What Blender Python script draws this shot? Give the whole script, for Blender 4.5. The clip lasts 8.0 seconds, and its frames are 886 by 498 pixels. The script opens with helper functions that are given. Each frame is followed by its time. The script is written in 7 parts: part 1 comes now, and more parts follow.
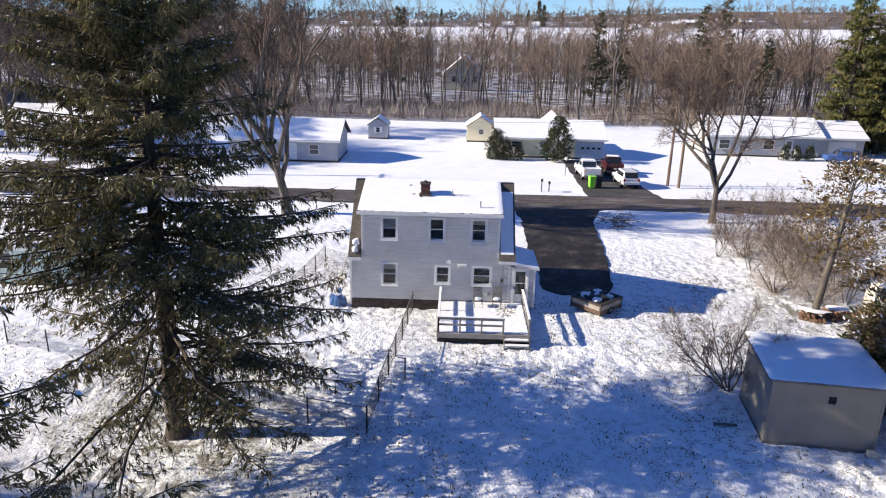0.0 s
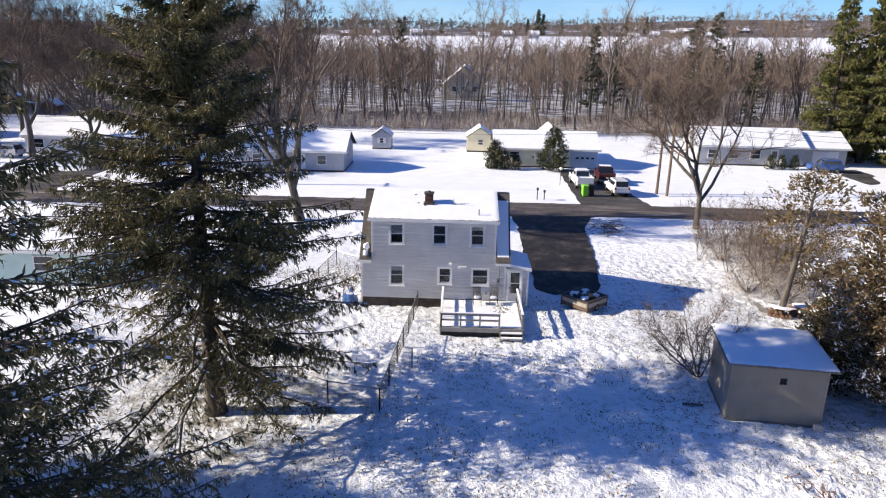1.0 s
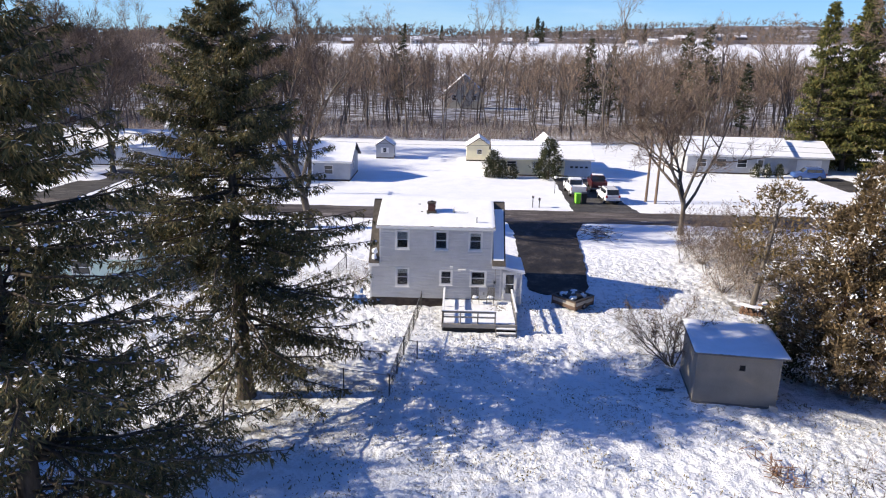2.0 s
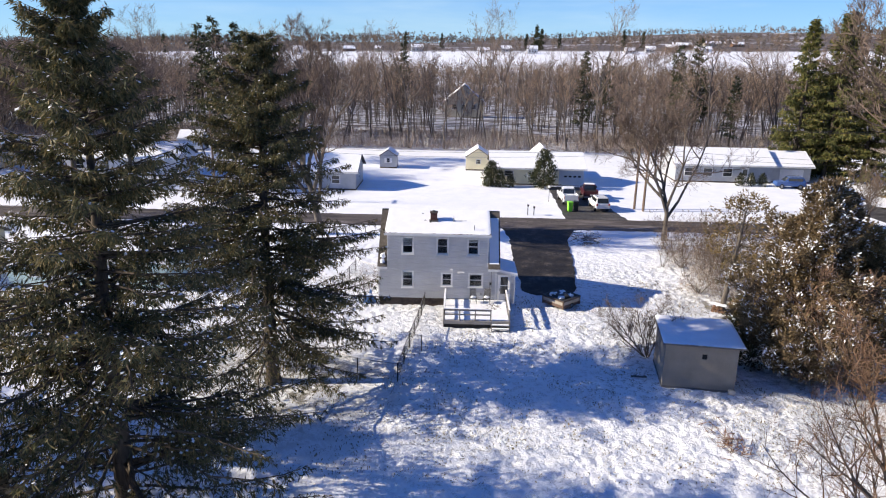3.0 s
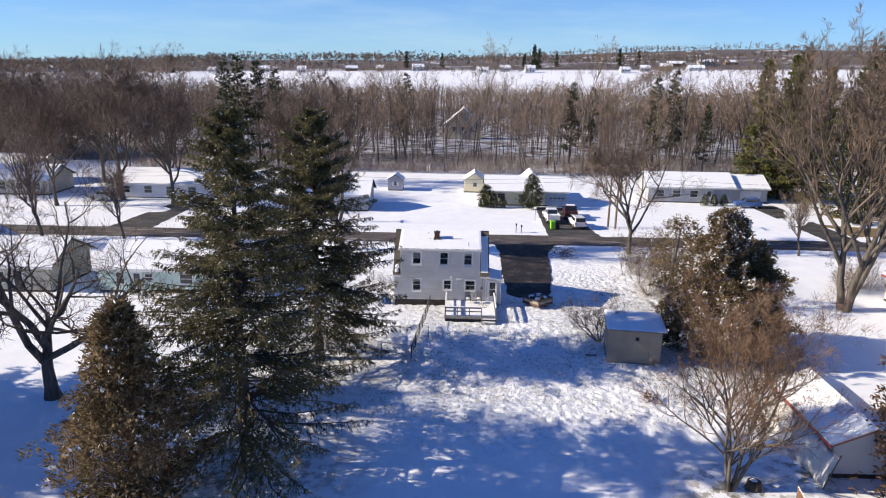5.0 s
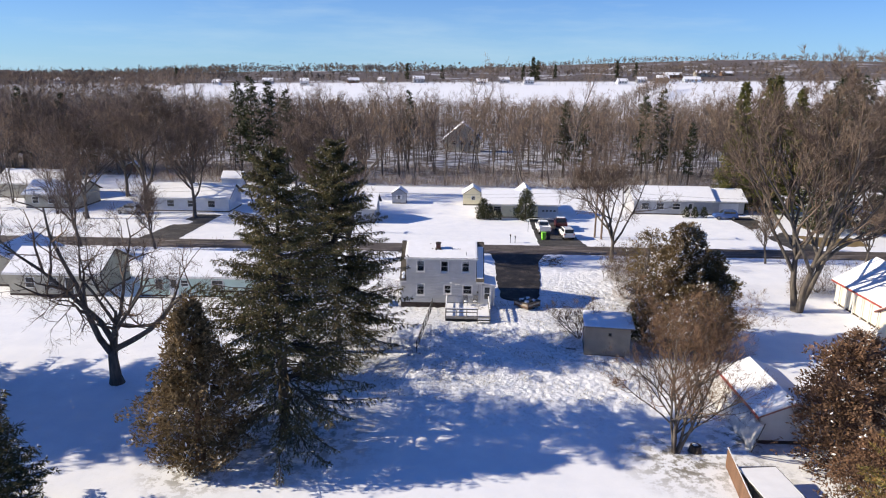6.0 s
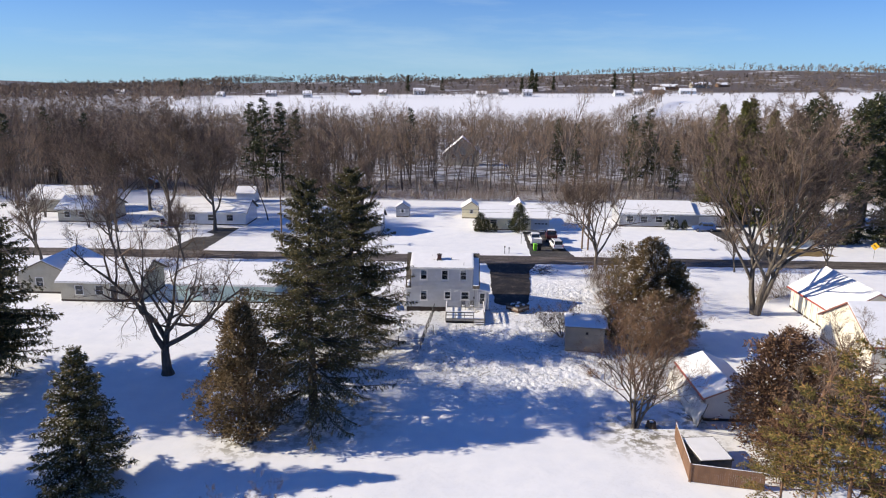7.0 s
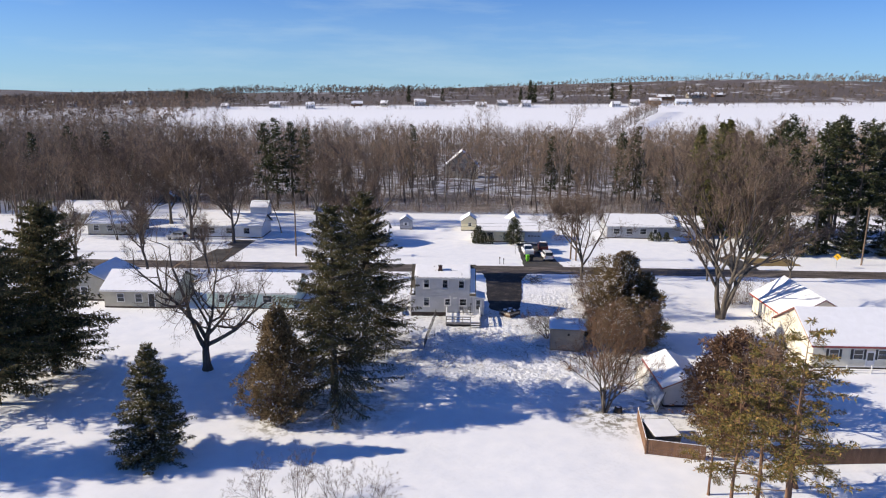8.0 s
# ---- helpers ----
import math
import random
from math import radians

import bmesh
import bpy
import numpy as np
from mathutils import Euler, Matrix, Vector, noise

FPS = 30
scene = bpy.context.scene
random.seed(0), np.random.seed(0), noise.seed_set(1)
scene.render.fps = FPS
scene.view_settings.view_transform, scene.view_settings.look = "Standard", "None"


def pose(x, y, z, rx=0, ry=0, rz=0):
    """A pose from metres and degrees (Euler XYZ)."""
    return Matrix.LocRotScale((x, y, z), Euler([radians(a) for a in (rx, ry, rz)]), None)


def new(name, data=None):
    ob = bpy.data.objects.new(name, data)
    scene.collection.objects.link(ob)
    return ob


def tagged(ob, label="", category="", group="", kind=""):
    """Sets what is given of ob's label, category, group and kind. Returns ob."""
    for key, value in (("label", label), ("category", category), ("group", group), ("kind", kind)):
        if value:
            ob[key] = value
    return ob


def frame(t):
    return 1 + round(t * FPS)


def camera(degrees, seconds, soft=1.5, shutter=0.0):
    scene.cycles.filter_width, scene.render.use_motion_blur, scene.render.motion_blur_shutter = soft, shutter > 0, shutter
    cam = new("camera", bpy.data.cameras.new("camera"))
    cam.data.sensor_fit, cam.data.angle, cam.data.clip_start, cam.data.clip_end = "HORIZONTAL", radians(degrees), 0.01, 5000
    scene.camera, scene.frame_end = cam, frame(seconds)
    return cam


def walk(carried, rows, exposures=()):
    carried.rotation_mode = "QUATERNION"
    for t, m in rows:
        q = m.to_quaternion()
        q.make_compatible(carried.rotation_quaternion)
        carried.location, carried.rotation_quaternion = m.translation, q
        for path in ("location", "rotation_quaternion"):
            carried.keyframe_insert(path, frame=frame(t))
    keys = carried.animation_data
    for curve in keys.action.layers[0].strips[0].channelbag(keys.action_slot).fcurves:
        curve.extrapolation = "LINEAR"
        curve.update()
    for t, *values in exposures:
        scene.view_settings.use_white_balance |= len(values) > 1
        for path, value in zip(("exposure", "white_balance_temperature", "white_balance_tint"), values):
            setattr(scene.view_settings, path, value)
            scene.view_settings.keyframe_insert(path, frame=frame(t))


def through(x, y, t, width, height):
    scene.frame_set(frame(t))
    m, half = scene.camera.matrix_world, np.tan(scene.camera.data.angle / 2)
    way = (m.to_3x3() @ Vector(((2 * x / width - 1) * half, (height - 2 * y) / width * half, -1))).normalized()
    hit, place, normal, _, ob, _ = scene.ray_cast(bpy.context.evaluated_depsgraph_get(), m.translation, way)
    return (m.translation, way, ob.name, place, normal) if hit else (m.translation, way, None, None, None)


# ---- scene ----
cam = camera(65.0, 8.0, 1.1)
# seconds, eye x, y, z, pitch, lean to the left, yaw
PATH = [
    (0, 1.222, -0.723, 16.145, -17.51, 1.42, 0.94),
    (0.5, 1.200, -2.877, 16.666, -17.19, 1.37, 0.97),
    (1, 1.188, -5.005, 17.232, -16.92, 1.32, 0.99),
    (1.5, 1.187, -7.206, 17.849, -16.69, 1.27, 1.01),
    (2, 1.196, -9.560, 18.523, -16.46, 1.22, 1.03),
    (2.5, 1.215, -12.138, 19.260, -16.24, 1.17, 1.05),
    (3, 1.244, -14.996, 20.064, -16.00, 1.12, 1.08),
    (3.5, 1.284, -18.178, 20.942, -15.74, 1.07, 1.10),
    (4, 1.335, -21.714, 21.899, -15.46, 1.02, 1.12),
    (4.5, 1.395, -25.621, 22.942, -15.15, 0.97, 1.14),
    (5, 1.466, -29.902, 24.075, -14.82, 0.92, 1.16),
    (5.5, 1.547, -34.549, 25.304, -14.46, 0.87, 1.19),
    (6, 1.639, -39.540, 26.635, -14.09, 0.82, 1.21),
    (6.5, 1.740, -44.838, 28.073, -13.72, 0.77, 1.23),
    (7, 1.852, -50.396, 29.625, -13.36, 0.72, 1.25),
    (7.5, 1.975, -56.152, 31.295, -13.03, 0.67, 1.27),
    (8, 2.108, -62.031, 33.090, -12.75, 0.62, 1.30),
]
walk(cam, [(t, pose(x, y, z, 90 + p, 0, yaw) @ pose(0, 0, 0, 0, 0, lean)) for t, x, y, z, p, lean, yaw in PATH], [(0.0, 0.33, 6650, 10), (4.0, 0.27, 6700, 10), (8.0, 0.0, 6800, 10)])

# ---- daylight: a low winter sun from the side, clear sky ----
SUN_UP, SUN_TURN = 25.7, 5.0
world = bpy.data.worlds.new("winter_sky")
scene.world = world
world.use_nodes = True
wn, wl = world.node_tree.nodes, world.node_tree.links
sky = wn.new("ShaderNodeTexSky")
sky.sky_type, sky.sun_disc = "NISHITA", False
sky.sun_elevation, sky.sun_rotation = radians(SUN_UP), radians(270 - SUN_TURN)
sky.altitude, sky.air_density, sky.dust_density, sky.ozone_density = 900, 1.0, 0.0, 1.6
wn["Background"].inputs[1].default_value = 0.088
clear = wn.new("ShaderNodeMix")
clear.data_type, clear.blend_type = "RGBA", "MULTIPLY"
clear.inputs[0].default_value, clear.inputs[7].default_value = 1.0, (0.22, 0.66, 1.52, 1)
wl.new(sky.outputs[0], clear.inputs[6])
# thin streaks of high cloud
wtc, wmap, wno, wra, cirrus = (wn.new("ShaderNode" + k) for k in ("TexCoord", "Mapping", "TexNoise", "ValToRGB", "Mix"))
wmap.inputs["Scale"].default_value = (2.2, 1.0, 16.0)
wno.inputs["Scale"].default_value, wno.inputs["Detail"].default_value, wno.inputs["Roughness"].default_value = 1.5, 7, 0.6
wra.color_ramp.elements[0].position, wra.color_ramp.elements[1].position = 0.49, 0.80
wra.color_ramp.elements[1].color = (0.42, 0.42, 0.42, 1)
cirrus.data_type = "RGBA"
cirrus.inputs[7].default_value = (6.0, 8.0, 9.6, 1)
wl.new(wtc.outputs["Generated"], wmap.inputs[0])
wl.new(wmap.outputs[0], wno.inputs["Vector"])
wl.new(wno.outputs[0], wra.inputs[0])
wl.new(wra.outputs[0], cirrus.inputs[0])
wl.new(clear.outputs[2], cirrus.inputs[6])
# pale haze low over the horizon
wsep, wlow, haze = (wn.new("ShaderNode" + k) for k in ("SeparateXYZ", "MapRange", "Mix"))
for k, v in enumerate((-0.02, 0.17, 0.62, 0.0)):
    wlow.inputs[k + 1].default_value = v
haze.data_type = "RGBA"
haze.inputs[7].default_value = (6.0, 8.2, 9.8, 1)
wl.new(wtc.outputs["Generated"], wsep.inputs[0])
wl.new(wsep.outputs[2], wlow.inputs[0])
wl.new(wlow.outputs[0], haze.inputs[0])
wl.new(cirrus.outputs[2], haze.inputs[6])
wl.new(haze.outputs[2], wn["Background"].inputs[0])
lamp = bpy.data.lights.new("sun", "SUN")
lamp.energy, lamp.angle, lamp.color = 6.5, radians(0.53), (1.0, 0.90, 0.74)
sun = new("sun", lamp)
ce = math.cos(radians(SUN_UP))
way = Vector((ce * math.cos(radians(SUN_TURN)), ce * math.sin(radians(SUN_TURN)), -math.sin(radians(SUN_UP))))
sun.matrix_world = Matrix.Translation((-60, 0, 60)) @ way.to_track_quat("-Z", "Y").to_matrix().to_4x4()

# ---- materials ----
def material(name, rough=0.7, metal=0.0, spec=0.4):
    m = bpy.data.materials.new(name)
    m.use_nodes = True
    b = m.node_tree.nodes["Principled BSDF"]
    b.inputs["Roughness"].default_value, b.inputs["Metallic"].default_value = rough, metal
    b.inputs["Specular IOR Level"].default_value = spec
    return m, m.node_tree.nodes, m.node_tree.links, b


def noise_node(nodes, links, scale, detail=4.0, rough=0.55, where="Object", stretch=None):
    tc = nodes.new("ShaderNodeTexCoord")
    n = nodes.new("ShaderNodeTexNoise")
    n.inputs["Scale"].default_value, n.inputs["Detail"].default_value, n.inputs["Roughness"].default_value = scale, detail, rough
    if stretch:
        mp = nodes.new("ShaderNodeMapping")
        mp.inputs["Scale"].default_value = stretch
        links.new(tc.outputs[where], mp.inputs[0])
        links.new(mp.outputs[0], n.inputs["Vector"])
    else:
        links.new(tc.outputs[where], n.inputs["Vector"])
    return n


def ramp_node(nodes, links, source, stops):
    r = nodes.new("ShaderNodeValToRGB")
    e = r.color_ramp.elements
    while len(e) < len(stops):
        e.new(0.5)
    for k, (at, col) in enumerate(stops):
        e[k].position = at
        e[k].color = (*col, 1) if len(col) == 3 else (col[0],) * 3 + (1,)
    links.new(source, r.inputs[0])
    return r


def mix_node(nodes, links, fac, a, b, kind="MIX"):
    x = nodes.new("ShaderNodeMix")
    x.data_type, x.blend_type = "RGBA", kind
    for sock, v in ((x.inputs[0], fac), (x.inputs[6], a), (x.inputs[7], b)):
        if hasattr(v, "links"):
            links.new(v, sock)
        elif isinstance(v, (int, float)):
            sock.default_value = v
        else:
            sock.default_value = (*v, 1)
    return x.outputs[2]


def bump_node(nodes, links, b, source, strength, distance):
    bp = nodes.new("ShaderNodeBump")
    bp.inputs["Strength"].default_value, bp.inputs["Distance"].default_value = strength, distance
    links.new(source, bp.inputs["Height"])
    links.new(bp.outputs[0], b.inputs["Normal"])


def plain(name, colour, rough=0.6, vary=0.25, scale=2.0, metal=0.0, bump=0.0, stretch=None, spec=0.4):
    """A surface with coarse stains and fine grain about one base colour."""
    m, n, l, b = material(name, rough, metal, spec)
    big = noise_node(n, l, scale, 5, 0.6, stretch=stretch)
    fine = noise_node(n, l, scale * 14, 3, 0.6, stretch=stretch)
    dark, light = [c * (1 - vary) for c in colour], [min(1, c * (1 + vary * 0.6)) for c in colour]
    one = ramp_node(n, l, big.outputs[0], ((0.3, dark), (0.7, light))).outputs[0]
    two = ramp_node(n, l, fine.outputs[0], ((0.3, (1 - vary * 0.5,)), (0.7, (1.0,)))).outputs[0]
    l.new(mix_node(n, l, 1.0, one, two, "MULTIPLY"), b.inputs["Base Color"])
    if bump:
        bump_node(n, l, b, fine.outputs[0], bump, 0.02)
    return m


def island(name, stops, rough=0.7, spec=0.2, through=0.0, drift=0.0):
    """Many small pieces, each of its own shade; drift adds slow changes of hue over many metres."""
    m, n, l, b = material(name, rough, 0, spec)
    g = n.new("ShaderNodeNewGeometry")
    col = ramp_node(n, l, g.outputs["Random Per Island"], stops).outputs[0]
    big = noise_node(n, l, 0.35, 3)
    shade = ramp_node(n, l, big.outputs[0], ((0.35, (0.72, 0.74, 0.7)), (0.65, (1.15, 1.1, 1.0)))).outputs[0]
    col = mix_node(n, l, 1.0, col, shade, "MULTIPLY")
    if drift:
        slow = noise_node(n, l, drift, 4, 0.6)
        hue = ramp_node(n, l, slow.outputs[0], ((0.34, (0.62, 0.62, 0.60)), (0.46, (1.0, 0.86, 0.74)), (0.54, (1.12, 1.04, 0.98)), (0.68, (0.84, 0.72, 0.62)))).outputs[0]
        col = mix_node(n, l, 1.0, col, hue, "MULTIPLY")
    l.new(col, b.inputs["Base Color"])
    if through:
        t = n.new("ShaderNodeBsdfTranslucent")
        l.new(col, t.inputs[0])
        s = n.new("ShaderNodeMixShader")
        s.inputs[0].default_value = through
        l.new(b.outputs[0], s.inputs[1])
        l.new(t.outputs[0], s.inputs[2])
        l.new(s.outputs[0], n["Material Output"].inputs[0])
    return m


def make_snow_ground():
    m, n, l, b = material("snowy_lawn", 0.75, 0, 0.25)
    tread = noise_node(n, l, 2.2, 3, 0.5)
    crumb = noise_node(n, l, 9.0, 4, 0.6)
    patch = noise_node(n, l, 0.09, 4, 0.6)
    tone = noise_node(n, l, 0.5, 3, 0.5)
    snow = ramp_node(n, l, tone.outputs[0], ((0.3, (0.80, 0.82, 0.86)), (0.7, (0.88, 0.89, 0.91)))).outputs[0]
    grass = ramp_node(n, l, crumb.outputs[0], ((0.35, (0.075, 0.065, 0.035)), (0.7, (0.20, 0.165, 0.09)))).outputs[0]
    # grass specks in the treads, with footprint shade put into their colour too
    thin = ramp_node(n, l, tread.outputs[0], ((0.43, (1.0,)), (0.52, (0.0,)))).outputs[0]
    spots = ramp_node(n, l, crumb.outputs[0], ((0.40, (1.0,)), (0.55, (0.0,)))).outputs[0]
    where = ramp_node(n, l, patch.outputs[0], ((0.42, (0.15,)), (0.62, (1.0,)))).outputs[0]
    mask = mix_node(n, l, 1.0, mix_node(n, l, 1.0, thin, spots, "MULTIPLY"), where, "MULTIPLY")
    # bare leaf litter under the woods and on the wooded hills; the fields between stay white
    at = n.new("ShaderNodeNewGeometry")
    xyz = n.new("ShaderNodeSeparateXYZ")
    l.new(at.outputs["Position"], xyz.inputs[0])

    def ramped(source, lo, hi, v0=0.0, v1=1.0):
        r = n.new("ShaderNodeMapRange")
        for k, v in enumerate((lo, hi, v0, v1)):
            r.inputs[k + 1].default_value = v
        l.new(source, r.inputs[0])
        return r.outputs[0]

    def calc(kind, a, c):
        q = n.new("ShaderNodeMath")
        q.operation = kind
        for k, v in enumerate((a, c)):
            if hasattr(v, "links"):
                l.new(v, q.inputs[k])
            else:
                q.inputs[k].default_value = v
        return q.outputs[0]

    inside = calc("MULTIPLY", ramped(xyz.outputs[1], 128, 150), ramped(xyz.outputs[1], 400, 425, 1, 0))
    skew = calc("ADD", xyz.outputs[0], calc("MULTIPLY", xyz.outputs[1], 0.45))
    west = calc("MULTIPLY", ramped(skew, -25, -5, 1, 0), ramped(xyz.outputs[1], 128, 150))
    hills = ramped(xyz.outputs[1], 712, 745)
    blot = noise_node(n, l, 0.22, 5, 0.65)
    wide = noise_node(n, l, 0.006, 4, 0.6)
    hills = calc("MULTIPLY", hills, ramped(wide.outputs[0], 0.27, 0.34))
    floor_mask = calc("MAXIMUM", inside, west)
    floor_mask = mix_node(n, l, 1.0, floor_mask, ramp_node(n, l, blot.outputs[0], ((0.40, (0.3,)), (0.56, (1.0,)))).outputs[0], "MULTIPLY")
    glade = noise_node(n, l, 0.018, 6, 0.7, stretch=(1.0, 0.5, 1.0))
    floor_mask = calc("MAXIMUM", floor_mask, calc("MULTIPLY", hills, ramped(glade.outputs[0], 0.36, 0.44, 0.35, 1.0)))
    litter = ramp_node(n, l, crumb.outputs[0], ((0.3, (0.07, 0.055, 0.045)), (0.7, (0.17, 0.14, 0.12)))).outputs[0]
    walked = calc("MULTIPLY", calc("MULTIPLY", ramped(xyz.outputs[1], 8, 18), ramped(xyz.outputs[1], 46, 60, 1, 0)), calc("MULTIPLY", ramped(xyz.outputs[0], -26, -14), ramped(xyz.outputs[0], 22, 30, 1, 0)))
    # needles and bare turf showing below the near trees
    shed_off = 0.0
    for px, py, pr in ((-9.9, 24.1, 9.5), (-11.0, 8.0, 8.5), (-16.0, 3.1, 4.5), (18.2, 5.5, 5.5), (24.0, 39.5, 6.0), (26.0, 27.0, 6.0), (-45.5, 13.0, 6.0), (22.6, 4.0, 3.4), (23.4, 9.0, 3.2), (23.9, 14.0, 2.6)):
        gap = n.new("ShaderNodeVectorMath")
        gap.operation = "DISTANCE"
        flat_at = n.new("ShaderNodeCombineXYZ")
        l.new(xyz.outputs[0], flat_at.inputs[0])
        l.new(xyz.outputs[1], flat_at.inputs[1])
        l.new(flat_at.outputs[0], gap.inputs[0])
        gap.inputs[1].default_value = (px, py, 0)
        shed_off = calc("MAXIMUM", ramped(gap.outputs["Value"], pr * 0.25, pr, 1, 0), shed_off)
    turf = noise_node(n, l, 1.1, 6, 0.7)
    bare = calc("MULTIPLY", shed_off, ramped(turf.outputs[0], 0.47, 0.56))
    base = mix_node(n, l, calc("MAXIMUM", calc("MULTIPLY", bare, 0.85), calc("MULTIPLY", mask, ramped(walked, 0, 1, 0.08, 1.0))), snow, grass)
    l.new(mix_node(n, l, floor_mask, base, litter), b.inputs["Base Color"])
    depth = calc("MULTIPLY", calc("ADD", calc("MULTIPLY", crumb.outputs[0], 0.5), tread.outputs[0]), ramped(walked, 0, 1, 0.05, 0.85))
    bump_node(n, l, b, depth, 1.0, 0.22)
    return m


def make_asphalt(name, dark, light, salt, dusted, streaky=(0.22, 1.0, 1.0)):
    m, n, l, b = material(name, 0.75, 0, 0.35)
    streak = noise_node(n, l, 0.8, 8, 0.75, stretch=streaky)
    grit = noise_node(n, l, 26, 3, 0.7)
    crack = noise_node(n, l, 0.5, 6, 0.6)
    col = ramp_node(n, l, streak.outputs[0], ((0.36, dark), (0.53, light), (0.7, salt))).outputs[0]
    col = mix_node(n, l, 1.0, col, ramp_node(n, l, grit.outputs[0], ((0.3, (0.65,)), (0.7, (1.1,)))).outputs[0], "MULTIPLY")
    line = ramp_node(n, l, crack.outputs[0], ((0.488, (0.0,)), (0.5, (1.0,)), (0.512, (0.0,)))).outputs[0]
    col = mix_node(n, l, line, col, [c * 0.5 for c in dark])
    snow = ramp_node(n, l, noise_node(n, l, 1.3, 6, 0.7, stretch=(0.3, 1.0, 1.0)).outputs[0], ((dusted, (0.0,)), (dusted + 0.05, (1.0,)))).outputs[0]
    l.new(mix_node(n, l, snow, col, (0.75, 0.76, 0.8)), b.inputs["Base Color"])
    bump_node(n, l, b, grit.outputs[0], 0.3, 0.02)
    return m


def make_bark(name, dark, light):
    m, n, l, b = material(name, 0.9, 0, 0.15)
    v = noise_node(n, l, 5, 5, 0.65, stretch=(1, 1, 0.18))
    c = noise_node(n, l, 0.6, 3)
    col = ramp_node(n, l, v.outputs[0], ((0.3, dark), (0.7, light))).outputs[0]
    tint = ramp_node(n, l, c.outputs[0], ((0.35, (0.8, 0.8, 0.8)), (0.65, (1.1, 1.1, 1.05)))).outputs[0]
    l.new(mix_node(n, l, 1.0, col, tint, "MULTIPLY"), b.inputs["Base Color"])
    bump_node(n, l, b, v.outputs[0], 0.7, 0.05)
    return m


SNOW_GROUND = make_snow_ground()
SNOW = plain("fresh_snow", (0.86, 0.87, 0.9), 0.7, 0.05, 1.2, bump=0.25, spec=0.25)
# dark streaks of road and drive: wear, with tree shadow put into colour
ROAD = make_asphalt("road_asphalt", (0.036, 0.03, 0.026), (0.13, 0.108, 0.095), (0.36, 0.33, 0.31), 0.66, (0.12, 1.0, 1.0))
DRIVE = make_asphalt("driveway_asphalt", (0.006, 0.006, 0.007), (0.032, 0.027, 0.024), (0.15, 0.125, 0.105), 0.70, (0.7, 0.5, 1.0))
DRIVE_OLD = make_asphalt("parking_asphalt", (0.03, 0.028, 0.027), (0.08, 0.075, 0.07), (0.2, 0.18, 0.17), 0.68)
SIDING = plain("pale_grey_vinyl", (0.58, 0.582, 0.6), 0.5, 0.12, 0.7)
TRIM = plain("white_trim", (0.76, 0.75, 0.73), 0.5, 0.1, 1.5)
FOUNDATION = plain("dark_foundation", (0.085, 0.065, 0.055), 0.9, 0.5, 2.5, bump=0.5)
SHINGLE = plain("brown_shingle", (0.11, 0.095, 0.08), 0.9, 0.4, 3.0, bump=0.6)
SHINGLE_RED = plain("red_shingle", (0.32, 0.15, 0.13), 0.85, 0.3, 3.0, bump=0.5)
BRICK = plain("red_brick", (0.13, 0.06, 0.05), 0.9, 0.4, 6.0, bump=0.6)
DARK = plain("dark_room", (0.02, 0.02, 0.022), 0.8, 0.3, 1.0)
DECK_WOOD = plain("weathered_deck_wood", (0.33, 0.31, 0.29), 0.8, 0.35, 2.0, stretch=(0.3, 2, 1), bump=0.3)
GREY_WOOD = plain("dark_grey_wood", (0.15, 0.145, 0.14), 0.85, 0.35, 2.0, bump=0.3)
BROWN_WOOD = plain("stained_brown_wood", (0.21, 0.115, 0.068), 0.8, 0.35, 2.0, stretch=(1, 1, 0.2), bump=0.3)
SHED_PANEL = plain("beige_panel", (0.27, 0.24, 0.20), 0.75, 0.16, 0.8, bump=0.15)
YELLOW = plain("pale_yellow_siding", (0.82, 0.75, 0.52), 0.6, 0.1, 0.8)
CREAM = plain("cream_siding", (0.72, 0.68, 0.56), 0.6, 0.12, 0.8)
MINT = plain("mint_siding", (0.52, 0.66, 0.6), 0.6, 0.12, 0.8)
WHITE_SIDING = plain("white_siding", (0.7, 0.7, 0.71), 0.6, 0.1, 0.8)
GREY_SIDING = plain("grey_siding", (0.42, 0.43, 0.45), 0.6, 0.15, 0.8)
TAN_SIDING = plain("tan_siding", (0.44, 0.41, 0.33), 0.65, 0.15, 0.8)
# pale blue paint, also the shade put into the garage front's colour
BLUE_PAINT_AND_SHADE = plain("pale_blue_paint_and_shade", (0.5, 0.56, 0.64), 0.5, 0.1, 0.8)
RED_TRIM = plain("dull_red_trim", (0.34, 0.06, 0.055), 0.55, 0.25, 1.5)
METAL = plain("galvanised_metal", (0.32, 0.32, 0.33), 0.5, 0.2, 5.0, metal=0.7)
DARK_METAL = plain("dark_metal", (0.07, 0.065, 0.06), 0.6, 0.3, 5.0, metal=0.4)
RUBBER = plain("black_rubber", (0.02, 0.02, 0.02), 0.85, 0.3, 5.0)
CAR_WHITE = plain("white_car_paint", (0.75, 0.75, 0.76), 0.25, 0.05, 1.5, spec=0.6)
CAR_RED = plain("maroon_car_paint", (0.075, 0.014, 0.016), 0.3, 0.12, 1.5, spec=0.6)
CAR_SILVER = plain("silver_car_paint", (0.42, 0.43, 0.45), 0.3, 0.08, 1.5, spec=0.6)
TAIL_RED = plain("red_lens", (0.35, 0.02, 0.02), 0.3, 0.1, 3.0)
LIME = plain("lime_plastic", (0.26, 0.75, 0.05), 0.45, 0.08, 2.0)
BLACK_PLASTIC = plain("black_plastic", (0.03, 0.03, 0.032), 0.5, 0.2, 2.0)
